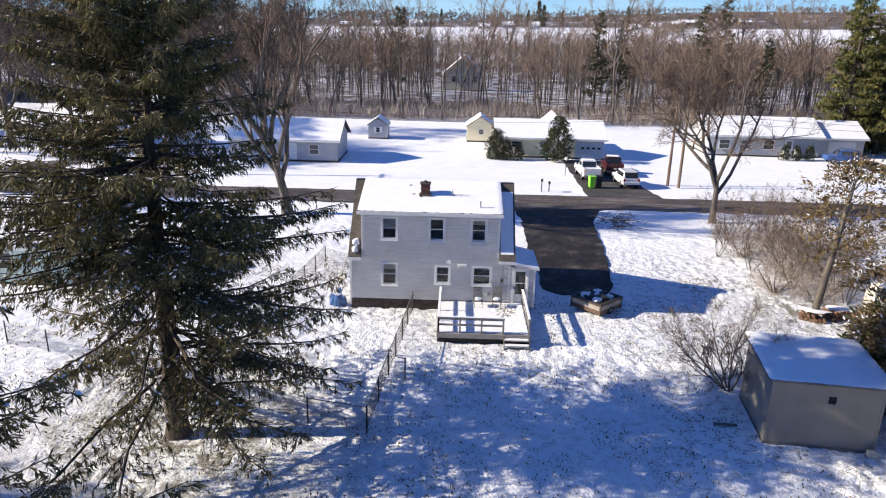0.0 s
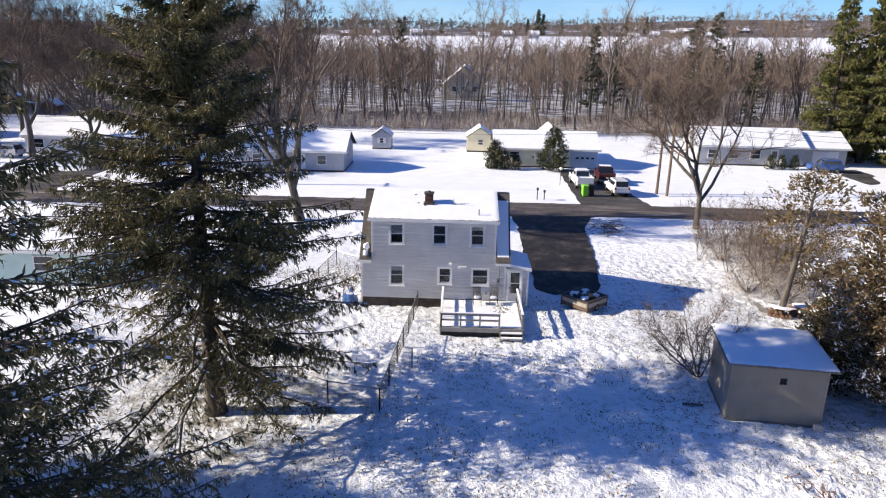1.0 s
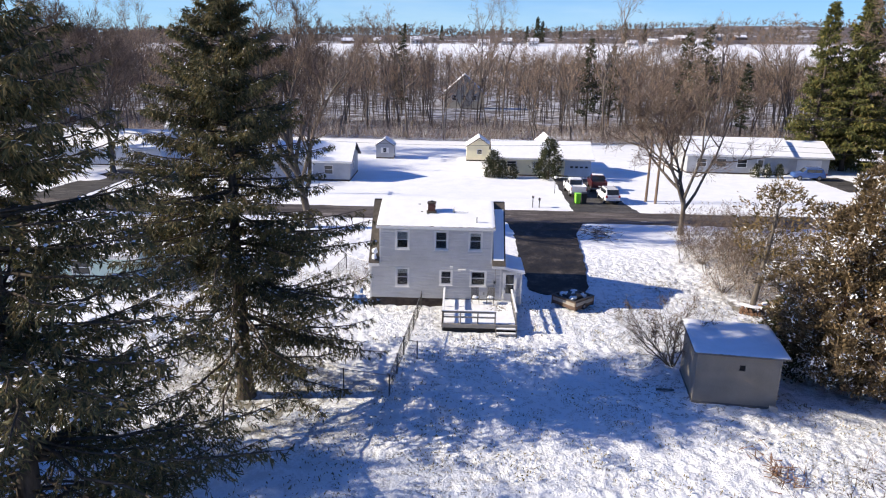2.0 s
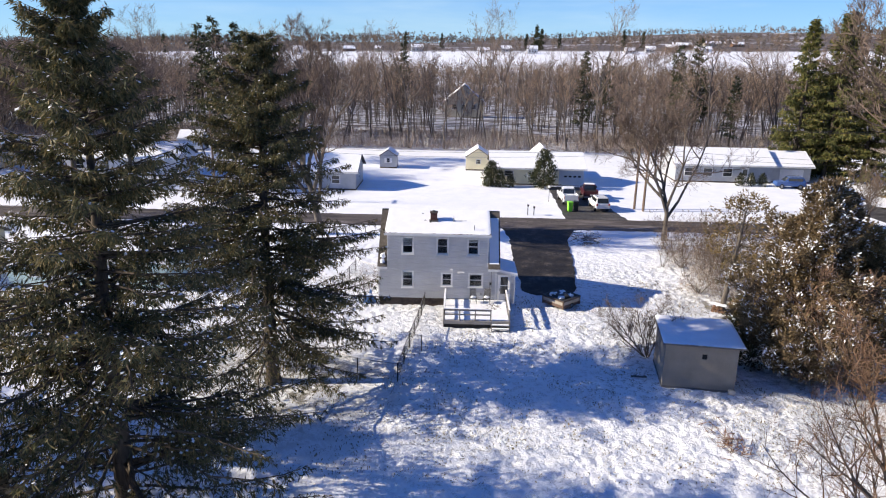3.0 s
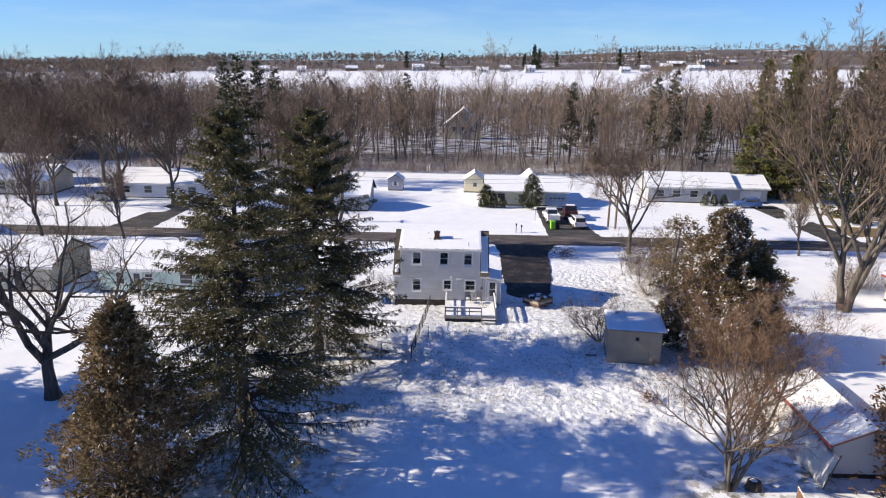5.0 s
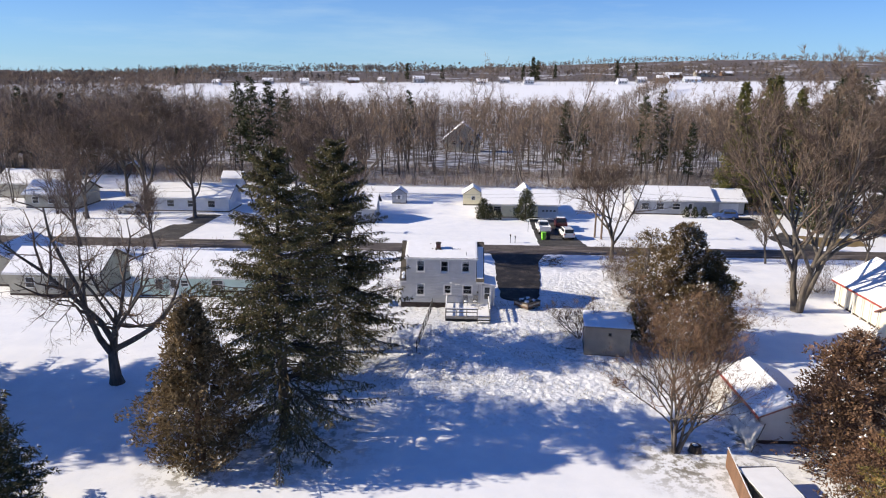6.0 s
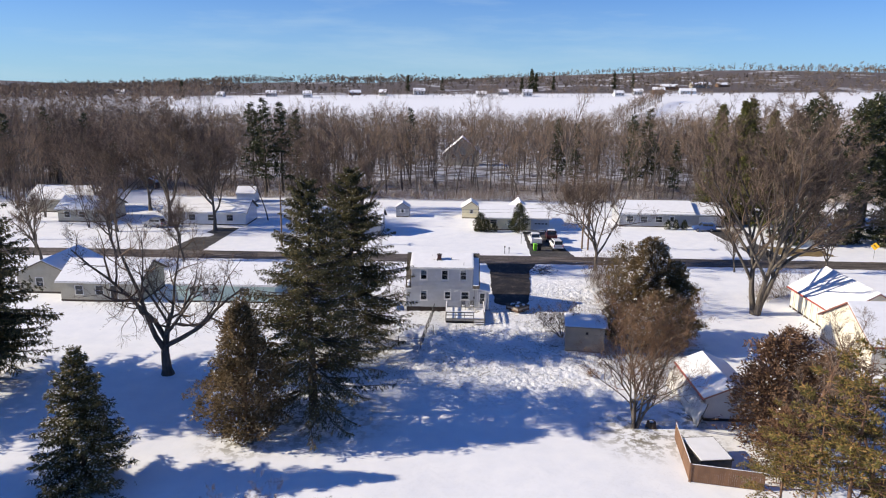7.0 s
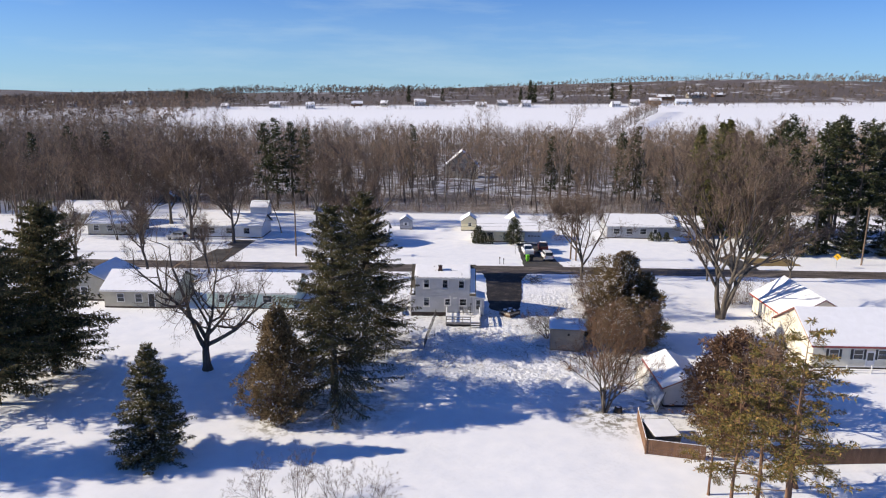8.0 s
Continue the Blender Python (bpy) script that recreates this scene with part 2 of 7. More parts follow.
BLUE_TARP = plain("blue_tarp", (0.07, 0.17, 0.40), 0.55, 0.25, 3.0, bump=0.4)
WHITE_TARP = plain("grey_white_tarp", (0.62, 0.6, 0.57), 0.6, 0.25, 2.0, bump=0.6)
SIGN_YELLOW = plain("yellow_sign_paint", (0.8, 0.45, 0.03), 0.5, 0.1, 2.0)
BOAT_CREAM = plain("faded_cream_paint", (0.36, 0.325, 0.28), 0.6, 0.25, 2.0)
BOAT_BROWN = plain("worn_brown_paint", (0.12, 0.075, 0.055), 0.7, 0.3, 2.0)
POLE_WOOD = plain("utility_pole_wood", (0.2, 0.14, 0.1), 0.9, 0.3, 2.0, stretch=(1, 1, 0.1), bump=0.4)
BARK = make_bark("grey_brown_bark", (0.05, 0.042, 0.036), (0.19, 0.165, 0.145))
BARK_RED = make_bark("reddish_bark", (0.09, 0.05, 0.035), (0.28, 0.17, 0.115))
BARK_DARK = make_bark("dark_conifer_bark", (0.035, 0.028, 0.023), (0.13, 0.105, 0.085))
WOODS_BARK = make_bark("far_woods_bark", (0.06, 0.05, 0.044), (0.19, 0.162, 0.145))
TWIG = island("twigs", ((0.0, (0.095, 0.07, 0.06)), (1.0, (0.24, 0.185, 0.155))), 0.9, 0.1)
TWIG_RED = island("reddish_twigs", ((0.0, (0.12, 0.078, 0.056)), (1.0, (0.26, 0.165, 0.115))), 0.9, 0.1)
WOODS_TWIG = island("woods_twigs", ((0.0, (0.15, 0.122, 0.108)), (1.0, (0.34, 0.285, 0.255))), 0.9, 0.1, drift=0.035)
# distance haze is put into the greyed colour of these far twigs
HAZED_TWIG = island("hazed_hill_twigs", ((0.0, (0.14, 0.128, 0.13)), (1.0, (0.27, 0.25, 0.25))), 0.9, 0.1, drift=0.012)
FROST_TWIG = island("frosted_brush", ((0.0, (0.17, 0.125, 0.105)), (0.6, (0.36, 0.29, 0.255)), (1.0, (0.68, 0.65, 0.64))), 0.9, 0.1)
NEEDLE = island("spruce_needles", ((0.0, (0.042, 0.048, 0.024)), (0.55, (0.1, 0.1, 0.046)), (1.0, (0.24, 0.18, 0.085))), 0.6, 0.25, 0.25)
NEEDLE_DARK = island("dark_needles", ((0.0, (0.026, 0.036, 0.018)), (0.55, (0.05, 0.062, 0.028)), (1.0, (0.10, 0.095, 0.045))), 0.6, 0.25, 0.15)
NEEDLE_OLIVE = island("olive_needles", ((0.0, (0.08, 0.075, 0.026)), (0.5, (0.19, 0.165, 0.05)), (1.0, (0.36, 0.21, 0.085))), 0.6, 0.25, 0.2)
NEEDLE_MOSS = island("moss_green_needles", ((0.0, (0.06, 0.07, 0.024)), (0.6, (0.13, 0.14, 0.045)), (1.0, (0.23, 0.185, 0.065))), 0.6, 0.25, 0.2)
SCALE_LEAF = island("browned_scale_leaves", ((0.0, (0.075, 0.068, 0.032)), (0.5, (0.18, 0.138, 0.07)), (1.0, (0.32, 0.22, 0.12))), 0.7, 0.2, 0.3)
BROWN_SCALE = island("brown_winter_leaves", ((0.0, (0.085, 0.066, 0.04)), (0.5, (0.195, 0.145, 0.085)), (1.0, (0.32, 0.235, 0.15))), 0.7, 0.2, 0.35)
CEDAR_LEAF = island("yellow_brown_leaves", ((0.0, (0.085, 0.072, 0.035)), (1.0, (0.26, 0.18, 0.09))), 0.7, 0.2, 0.2)
RED_LEAF = island("dry_russet_leaves", ((0.0, (0.095, 0.06, 0.043)), (1.0, (0.24, 0.145, 0.098))), 0.8, 0.15, 0.15)
GRASS = island("dry_grass", ((0.0, (0.09, 0.075, 0.04)), (1.0, (0.28, 0.23, 0.12))), 0.9, 0.1)


def make_glass():
    m, n, l, b = material("window_glass", 0.03, 0, 0.5)
    b.inputs["Transmission Weight"].default_value = 1.0
    b.inputs["IOR"].default_value = 1.45
    b.inputs["Base Color"].default_value = (0.85, 0.9, 0.92, 1)
    return m


GLASS = make_glass()
PANE = plain("dark_glazing", (0.025, 0.03, 0.035), 0.06, 0.3, 1.0, spec=0.7)

# ---- builders ----
def thing(name, x, y, z=0.0, turn=0.0, label="", category="", group="", kind=""):
    ob = new(name)
    ob.empty_display_size = 0.3
    ob.matrix_world = pose(x, y, z, 0, 0, turn)
    return tagged(ob, label, category, group, kind)


def part(name, bm, mat, parent=None, label="", smooth=False):
    me = bpy.data.meshes.new(name)
    bm.normal_update()
    bm.to_mesh(me)
    bm.free()
    if smooth:
        me.polygons.foreach_set("use_smooth", [True] * len(me.polygons))
    me.materials.append(mat)
    ob = new(name, me)
    if parent is not None:
        ob.parent = parent
    if label:
        ob["label"] = label
    return ob


def put(name, me, parent=None, label="", at=(0, 0, 0)):
    ob = new(name, me)
    ob.parent = parent
    ob.location = at
    if label:
        ob["label"] = label
    return ob


BOX_FACES = ((0, 3, 2, 1), (4, 5, 6, 7), (0, 1, 5, 4), (1, 2, 6, 5), (2, 3, 7, 6), (3, 0, 4, 7))


def box(bm, x0, x1, y0, y1, z0, z1, m=None):
    vs = [Vector(p) for p in ((x0, y0, z0), (x1, y0, z0), (x1, y1, z0), (x0, y1, z0), (x0, y0, z1), (x1, y0, z1), (x1, y1, z1), (x0, y1, z1))]
    vs = [bm.verts.new(m @ v if m else v) for v in vs]
    return [bm.faces.new([vs[k] for k in f]) for f in BOX_FACES]


def boxes(*dims, m=None, bevel=0.0):
    bm = bmesh.new()
    for d in dims:
        box(bm, *d, m=m)
    if bevel:
        bmesh.ops.bevel(bm, geom=bm.edges[:], offset=bevel, segments=2, affect="EDGES", profile=0.7)
    return bm


def prism(profile, a, b, axis="x"):
    """A closed profile of (u, z) pushed from a to b along x (u is y) or along y (u is x)."""
    bm = bmesh.new()
    def at(s, u, z):
        return (s, u, z) if axis == "x" else (u, s, z)
    one = [bm.verts.new(at(a, u, z)) for u, z in profile]
    two = [bm.verts.new(at(b, u, z)) for u, z in profile]
    n = len(profile)
    bm.faces.new(one), bm.faces.new(two[::-1])
    for k in range(n):
        bm.faces.new((one[(k + 1) % n], one[k], two[k], two[(k + 1) % n]))
    bmesh.ops.recalc_face_normals(bm, faces=bm.faces[:])
    return bm


def rod(bm, a, b, ra, rb=None, sides=8):
    a, b = Vector(a), Vector(b)
    rb = ra if rb is None else rb
    q = (b - a).to_track_quat("Z", "Y").to_matrix()
    ring = [[bm.verts.new(p + q @ Vector((r * math.cos(k * 2 * math.pi / sides), r * math.sin(k * 2 * math.pi / sides), 0))) for k in range(sides)] for p, r in ((a, ra), (b, rb))]
    for k in range(sides):
        bm.faces.new((ring[0][k], ring[0][(k + 1) % sides], ring[1][(k + 1) % sides], ring[1][k]))
    bm.faces.new(ring[0][::-1]), bm.faces.new(ring[1])


def rods(*some, sides=8):
    bm = bmesh.new()
    for a, b, r in some:
        rod(bm, a, b, r, sides=sides)
    return bm


def lump(rng, rx, ry, rz, rough=0.25, sub=2):
    """A rounded uneven heap, flat below."""
    bm = bmesh.new()
    bmesh.ops.create_icosphere(bm, subdivisions=sub, radius=1.0)
    off = Vector((rng.uniform(0, 50), rng.uniform(0, 50), 0))
    for v in bm.verts:
        k = 1 + rough * noise.noise(v.co * 1.7 + off) * 2
        v.co = Vector((v.co.x * rx * k, v.co.y * ry * k, max(v.co.z, -0.25) * rz * k))
    return bm


def mesh_np(name, verts, quads=None, tris=None, mats=(), qmat=None, tmat=None, smooth=False):
    me = bpy.data.meshes.new(name)
    quads = np.zeros((0, 4), int) if quads is None else np.asarray(quads, int)
    tris = np.zeros((0, 3), int) if tris is None else np.asarray(tris, int)
    nq, nt = len(quads), len(tris)
    me.vertices.add(len(verts))
    me.vertices.foreach_set("co", np.asarray(verts, np.float32).ravel())
    me.loops.add(nq * 4 + nt * 3)
    me.loops.foreach_set("vertex_index", np.concatenate((quads.ravel(), tris.ravel())).astype(np.int32))
    me.polygons.add(nq + nt)
    starts = np.concatenate((np.arange(nq) * 4, nq * 4 + np.arange(nt) * 3)).astype(np.int32)
    me.polygons.foreach_set("loop_start", starts)
    idx = np.concatenate((np.zeros(nq, np.int32) if qmat is None else qmat, np.zeros(nt, np.int32) if tmat is None else tmat)).astype(np.int32)
    me.polygons.foreach_set("material_index", idx)
    if smooth:
        me.polygons.foreach_set("use_smooth", np.ones(nq + nt, bool))
    for k in mats:
        me.materials.append(k)
    me.update(calc_edges=True)
    me.validate()
    return me


def norm_np(v):
    return v / np.maximum(np.linalg.norm(v, axis=1, keepdims=True), 1e-9)


def frusta(segs, sides):
    """Many tapered rods at once: rows of ax ay az bx by bz ra rb."""
    s = np.asarray(segs, float).reshape(-1, 8)
    a, b, ra, rb = s[:, :3], s[:, 3:6], s[:, 6], s[:, 7]
    d = norm_np(b - a)
    ref = np.where(np.abs(d[:, 2:3]) > 0.9, np.array([[1.0, 0, 0]]), np.array([[0, 0, 1.0]]))
    u = norm_np(np.cross(d, ref))
    w = np.cross(d, u)
    ang = np.arange(sides) * 2 * np.pi / sides
    ring = u[:, None] * np.cos(ang)[None, :, None] + w[:, None] * np.sin(ang)[None, :, None]
    va = a[:, None] + ring * ra[:, None, None]
    vb = b[:, None] + ring * rb[:, None, None]
    verts = np.concatenate((va, vb), 1).reshape(-1, 3)
    base = np.arange(len(s))[:, None, None] * (2 * sides)
    k = np.arange(sides)
    quad = np.stack((k, (k + 1) % sides, (k + 1) % sides + sides, k + sides), 1)
    return verts, (base + quad[None]).reshape(-1, 4)


def shards(at, along, length, width, rs):
    """Slender leaf-like triangles with a fold: two triangles each, along a direction from a point."""
    n = len(at)
    along = norm_np(along)
    side = norm_np(np.cross(along, rs.normal(size=(n, 3))))
    tip = at + along * length[:, None]
    mid = at + along * (length * 0.45)[:, None]
    p = mid + side * (width * 0.5)[:, None]
    q = mid - side * (width * 0.5)[:, None]
    verts = np.stack((at, p, tip, q), 1).reshape(-1, 3)
    return verts, np.arange(n)[:, None] * 4 + np.array([[0, 1, 2, 3]])


def joined(pieces):
    """Joins (verts, quads, material index) triples."""
    V, Q, M, o = [], [], [], 0
    for v, q, m in pieces:
        if len(v) == 0:
            continue
        V.append(v), Q.append(q + o), M.append(np.full(len(q), m, np.int32))
        o += len(v)
    return np.concatenate(V), np.concatenate(Q), np.concatenate(M)


# ---- trees ----
def limb_tree(seed, height, radius, first=0.25, limbs=12, spread=50, up=0.35, levels=4, keep=0.62, forks=(5, 4, 3), wander=0.16, lean=(0, 0), trunks=1, split=0.0, first_keep=None):
    """Rods of a bare tree by level: trunk, limbs, branches, twigs."""
    rng = random.Random(seed)
    out = [[] for _ in range(levels + 1)]

    def grow(at, way, length, r, level):
        steps = (9, 6, 5, 4, 3)[min(level, 4)]
        here, d = Vector(at), Vector(way).normalized()
        spots = []
        for k in range(steps):
            d = d + Vector((rng.gauss(0, 1), rng.gauss(0, 1), rng.gauss(0, 0.6))) * wander * (0.45 if level == 0 else 1.0)
            if level:
                d.z += up * 0.22
            d.normalize()
            there = here + d * (length / steps)
            f0, f1 = k / steps, (k + 1) / steps
            r0, r1 = r * (1 - 0.78 * f0), r * (1 - 0.78 * f1)
            if level == 0 and k == 0:
                r0 = r * 1.35
            out[level].append((*here, *there, r0, r1))
            spots.append((here.copy(), there.copy(), d.copy(), f0, f1, r1))
            here = there
        if level >= levels:
            return
        n = limbs if level == 0 else forks[min(level - 1, len(forks) - 1)]
        lo = first if level == 0 else 0.22
        for j in range(n):
            f = lo + (1 - lo) * (j + rng.uniform(0.2, 0.9)) / n
            s = spots[min(steps - 1, int(f * steps))]
            p = s[0].lerp(s[1], min(1, max(0, (f - s[3]) * steps)))
            az = rng.uniform(0, 2 * math.pi) if level else j * 2.4 + rng.uniform(-0.5, 0.5)
            tilt = radians(spread * rng.uniform(0.7, 1.25) * (1 - 0.45 * f if level == 0 else 1))
            side = s[2].orthogonal().normalized()
            side.rotate(Matrix.Rotation(az, 3, s[2]))
            w = s[2] * math.cos(tilt) + side * math.sin(tilt)
            ln = length * (first_keep if first_keep and level == 0 else keep) * rng.uniform(0.7, 1.15) * (1.05 - 0.5 * f)
            grow(p, w, ln, min(s[5] * 0.9, r * 0.55), level + 1)

    for k in range(trunks):
        a = k * 2 * math.pi / max(1, trunks) + rng.uniform(0, 1)
        w = Vector((lean[0] + split * math.cos(a), lean[1] + split * math.sin(a), 1))
        grow((0.12 * (trunks > 1) * math.cos(a), 0.12 * (trunks > 1) * math.sin(a), -0.15), w, height, radius * (1 if trunks == 1 else 0.75), 0)
    return out


def bare_tree_meshes(seed, height, radius, bark, twig, fine=0.35, sprays=2, thick=1.0, **kw):
    """Trunk and crown meshes of a leafless tree."""
    lv = limb_tree(seed, height, radius, **kw)
    p = [(*frusta(lv[0], 8), 0)] + [(*frusta(lv[1], 6), 0)]
    V, Q, M = joined(p)
    trunk = mesh_np("trunk", V, Q, mats=(bark,), qmat=M, smooth=True)
    rs = np.random.RandomState(seed)
    p = [(*frusta(lv[k], 4 if k == 2 else 3), 0) for k in range(2, len(lv)) if lv[k]]
    ends = np.array([s for k in range(max(2, len(lv) - 2), len(lv)) for s in lv[k]])
    if fine and len(ends):
        rep = np.repeat(ends, sprays, axis=0)
        t = rs.uniform(0.2, 1, len(rep))
        at = rep[:, :3] + (rep[:, 3:6] - rep[:, :3]) * t[:, None]
        w = norm_np(rep[:, 3:6] - rep[:, :3]) + rs.normal(size=(len(rep), 3)) * 0.5 + np.array([[0, 0, 0.25]])
        v, q = shards(at, w, rs.uniform(0.5, 1.4, len(rep)) * fine, np.full(len(rep), (0.010 + 0.016 * fine) * thick), rs)
        p.append((v, q, 0))
    V, Q, M = joined(p)
    return trunk, mesh_np("crown", V, Q, mats=(twig,), qmat=M)


def tree_of(meshes, name, x, y, z=0.0, turn=0.0, size=1.0, label="", category="tree", group=""):
    ob = thing(name, x, y, z, turn, label, category, group)
    ob.scale = (size,) * 3
    for nm, me in zip(("trunk", "crown"), meshes):
        put(nm, me, ob)
    return ob


def conifer_meshes(seed, height, reach, clear, r0, leaf, bark, per_m=13, twigs=11, needles=9, size=0.3, droop=0.35, hang=0.5, snow=0.06, power=0.85, gaps=0.12, top_up=0.5, low_trim=0.75, fat=0.26, low_gaps=0.0, tier=0.0, inner=0.16):
    """A spruce or pine: a straight trunk with tiers of drooping boughs, each set with sprays of needles."""
    rng, rs = random.Random(seed), np.random.RandomState(seed)
    trunk = [(0, 0, -0.2, 0, 0, 0.6, r0 * 1.45, r0 * 1.05)]
    px = py = 0.0
    n = 14
    for k in range(n):
        z0, z1 = 0.6 + (height - 0.6) * k / n, 0.6 + (height - 0.6) * (k + 1) / n
        qx, qy = px + rng.gauss(0, 0.03), py + rng.gauss(0, 0.03)
        trunk.append((px, py, z0, qx, qy, z1, r0 * 1.05 * (1 - 0.95 * k / n), r0 * 1.05 * (1 - 0.95 * (k + 1) / n)))
        px, py = qx, qy
    boughs, tw = [], []
    z = clear
    while z < height - 0.15:
        u = (z - clear) / (height - clear)
        z += rng.uniform(0.5, 1.5) / per_m
        if rng.random() < gaps + (low_gaps * (1 - u / 0.35) if u < 0.35 else 0):
            continue
        zb = z
        if tier:
            zb = min(height - 0.15, (math.floor(z / tier) + 0.5 + rng.gauss(0, 0.24)) * tier)
        prof = (1 - u) ** power * (low_trim + (1 - low_trim) * min(1, u / 0.22))
        L = max(0.3, reach * prof * rng.choice((0.65, 0.85, 1.0, 1.0, 1.12)) * rng.uniform(0.85, 1.1))
        az = rng.uniform(0, 2 * math.pi)
        rise = top_up * u ** 1.5 - droop * (1 - u)
        sag = droop * 0.55 * (1 - u)
        o = Vector((math.cos(az), math.sin(az), 0))
        pts = []
        for k in range(6):
            s = k / 5
            bend = rise * s + sag * (s ** 2.2) * 1.1
            pts.append(Vector((0, 0, zb)) + o * (L * s) + Vector((rng.gauss(0, 0.02) * L, rng.gauss(0, 0.02) * L, L * bend)))
        rb = 0.010 * L + 0.010
        for k in range(5):
            boughs.append((*pts[k], *pts[k + 1], rb * (1 - 0.17 * k), rb * (1 - 0.17 * (k + 1))))
        m = max(4, int(twigs * (0.45 + 0.65 * L / reach) * 2))
        for j in range(m):
            s = inner + (1 - inner) * (j + rng.random()) / m
            k = min(4, int(s * 5))
            p = pts[k].lerp(pts[k + 1], s * 5 - k)
            d = (pts[k + 1] - pts[k]).normalized()
            sd = Vector((-d.y, d.x, 0)) * (1 if j % 2 else -1)
            w = d * rng.uniform(0.35, 0.9) + sd * rng.uniform(0.5, 1.0) + Vector((0, 0, -hang * rng.uniform(0.2, 1.2)))
            tw.append((*p, *w.normalized(), (0.16 + 0.22 * L * (1.05 - s)) * rng.uniform(0.6, 1.25)))
    t = np.array(tw)
    V, Q, M = joined([(*frusta(trunk, 9), 0), (*frusta(boughs, 4), 0)])
    trunk_me = mesh_np("trunk", V, Q, mats=(bark,), qmat=M, smooth=True)
    pieces = []
    ts = np.concatenate((t[:, :3], t[:, :3] + t[:, 3:6] * t[:, 6:7], np.full((len(t), 1), 0.008), np.full((len(t), 1), 0.003)), 1)
    pieces.append((*frusta(ts, 3), 1))
    cnt = np.maximum(3, (needles * (0.5 + t[:, 6] / t[:, 6].mean() * 0.5)).astype(int))
    rep = np.repeat(t, cnt, axis=0)
    k = len(rep)
    at = rep[:, :3] + rep[:, 3:6] * (rep[:, 6] * rs.uniform(0.05, 1.05, k))[:, None] + rs.normal(size=(k, 3)) * 0.02
    w = rep[:, 3:6] * 0.8 + rs.normal(size=(k, 3)) * 0.55 + np.array([[0, 0, -hang]]) * rs.uniform(0, 1.2, k)[:, None]
    v, q = shards(at, w, rs.uniform(0.6, 1.35, k) * size, rs.uniform(fat * 0.7, fat * 1.3, k) * size, rs)
    pieces.append((v, q, 0))
    some = rep[rs.random_sample(k) < snow]
    if len(some):
        j = len(some)
        at = some[:, :3] + some[:, 3:6] * (some[:, 6] * rs.uniform(0.1, 0.9, j))[:, None] + np.array([[0, 0, 0.05]])
        w = some[:, 3:6] * np.array([[1, 1, 0.3]]) + rs.normal(size=(j, 3)) * 0.25
        along = norm_np(w)
        side = norm_np(np.cross(along, np.array([[0, 0, 1.0]]))) * (rs.uniform(0.1, 0.25, j) * size)[:, None]
        ln = (rs.uniform(0.3, 0.8, j) * size)[:, None]
        v = np.stack((at - side * 0.4, at + along * ln * 0.5 - side, at + along * ln, at + along * ln * 0.4 + side), 1).reshape(-1, 3)
        pieces.append((v, np.arange(j)[:, None] * 4 + np.array([[0, 1, 2, 3]]), 2))
    V, Q, M = joined(pieces)
    return trunk_me, mesh_np("crown", V, Q, mats=(leaf, TWIG, SNOW), qmat=M)


def bushy_meshes(seed, shape, clumps, per, size, leaf, bark, r0, trunk_h, snow=0.1, shell=0.55, flare=0.5):
    """A dense evergreen or leafy crown: clumps of sprays through a body whose outline shape(u) gives the radius at each height share."""
    rng, rs = random.Random(seed), np.random.RandomState(seed)
    z0, z1 = shape(None)
    segs = [(0, 0, -0.15, 0, 0, z0 + (z1 - z0) * 0.5, r0, r0 * 0.6), (0, 0, z0 + (z1 - z0) * 0.5, 0, 0, z1 * 0.93, r0 * 0.6, 0.03)]
    at, out = [], []
    off = Vector((rng.uniform(0, 90), rng.uniform(0, 90), rng.uniform(0, 90)))
    for _ in range(clumps):
        u = rng.random() ** 0.85
        a = rng.uniform(0, 2 * math.pi)
        z = z0 + (z1 - z0) * u
        n1 = noise.noise(Vector((math.cos(a) * 1.4, math.sin(a) * 1.4, z * 0.42)) + off)
        n2 = noise.noise(Vector((math.cos(a) * 4, math.sin(a) * 4, z * 1.3)) + off)
        r = shape(u) * max(0.15, 1 + 0.75 * n1 + 0.6 * n2)
        f = shell + (1 - shell) * rng.random() ** 0.5
        p = Vector((math.cos(a) * r * f, math.sin(a) * r * f, z + 0.9 * n1 + 0.5 * n2))
        p.z = max(p.z, 0.1)
        at.append(p)
        out.append(Vector((math.cos(a), math.sin(a), flare * rng.uniform(0.2, 1.4))))
        if rng.random() < 0.22:
            segs.append((0, 0, max(0.3, p.z - r * 0.5), *p, 0.03, 0.008))
    V, Q, M = joined([(*frusta(segs[:2], 8), 0), (*frusta(segs[2:], 3), 0)])
    trunk = mesh_np("trunk", V, Q, mats=(bark,), qmat=M, smooth=True)
    c, o = np.repeat(np.array(at), per, 0), np.repeat(np.array(out), per, 0)
    k = len(c)
    c = c + rs.normal(size=(k, 3)) * size * 0.55
    v, q = shards(c, o * 0.8 + rs.normal(size=(k, 3)) * 0.6, rs.uniform(0.6, 1.4, k) * size, rs.uniform(0.25, 0.5, k) * size, rs)
    M = np.zeros(len(q), np.int32)
    lit = np.repeat(rs.random_sample(len(at)) < snow, per)
    M[lit & (rs.random_sample(k) < 0.38)] = 1
    return trunk, mesh_np("crown", v, q, mats=(leaf, SNOW), qmat=M)

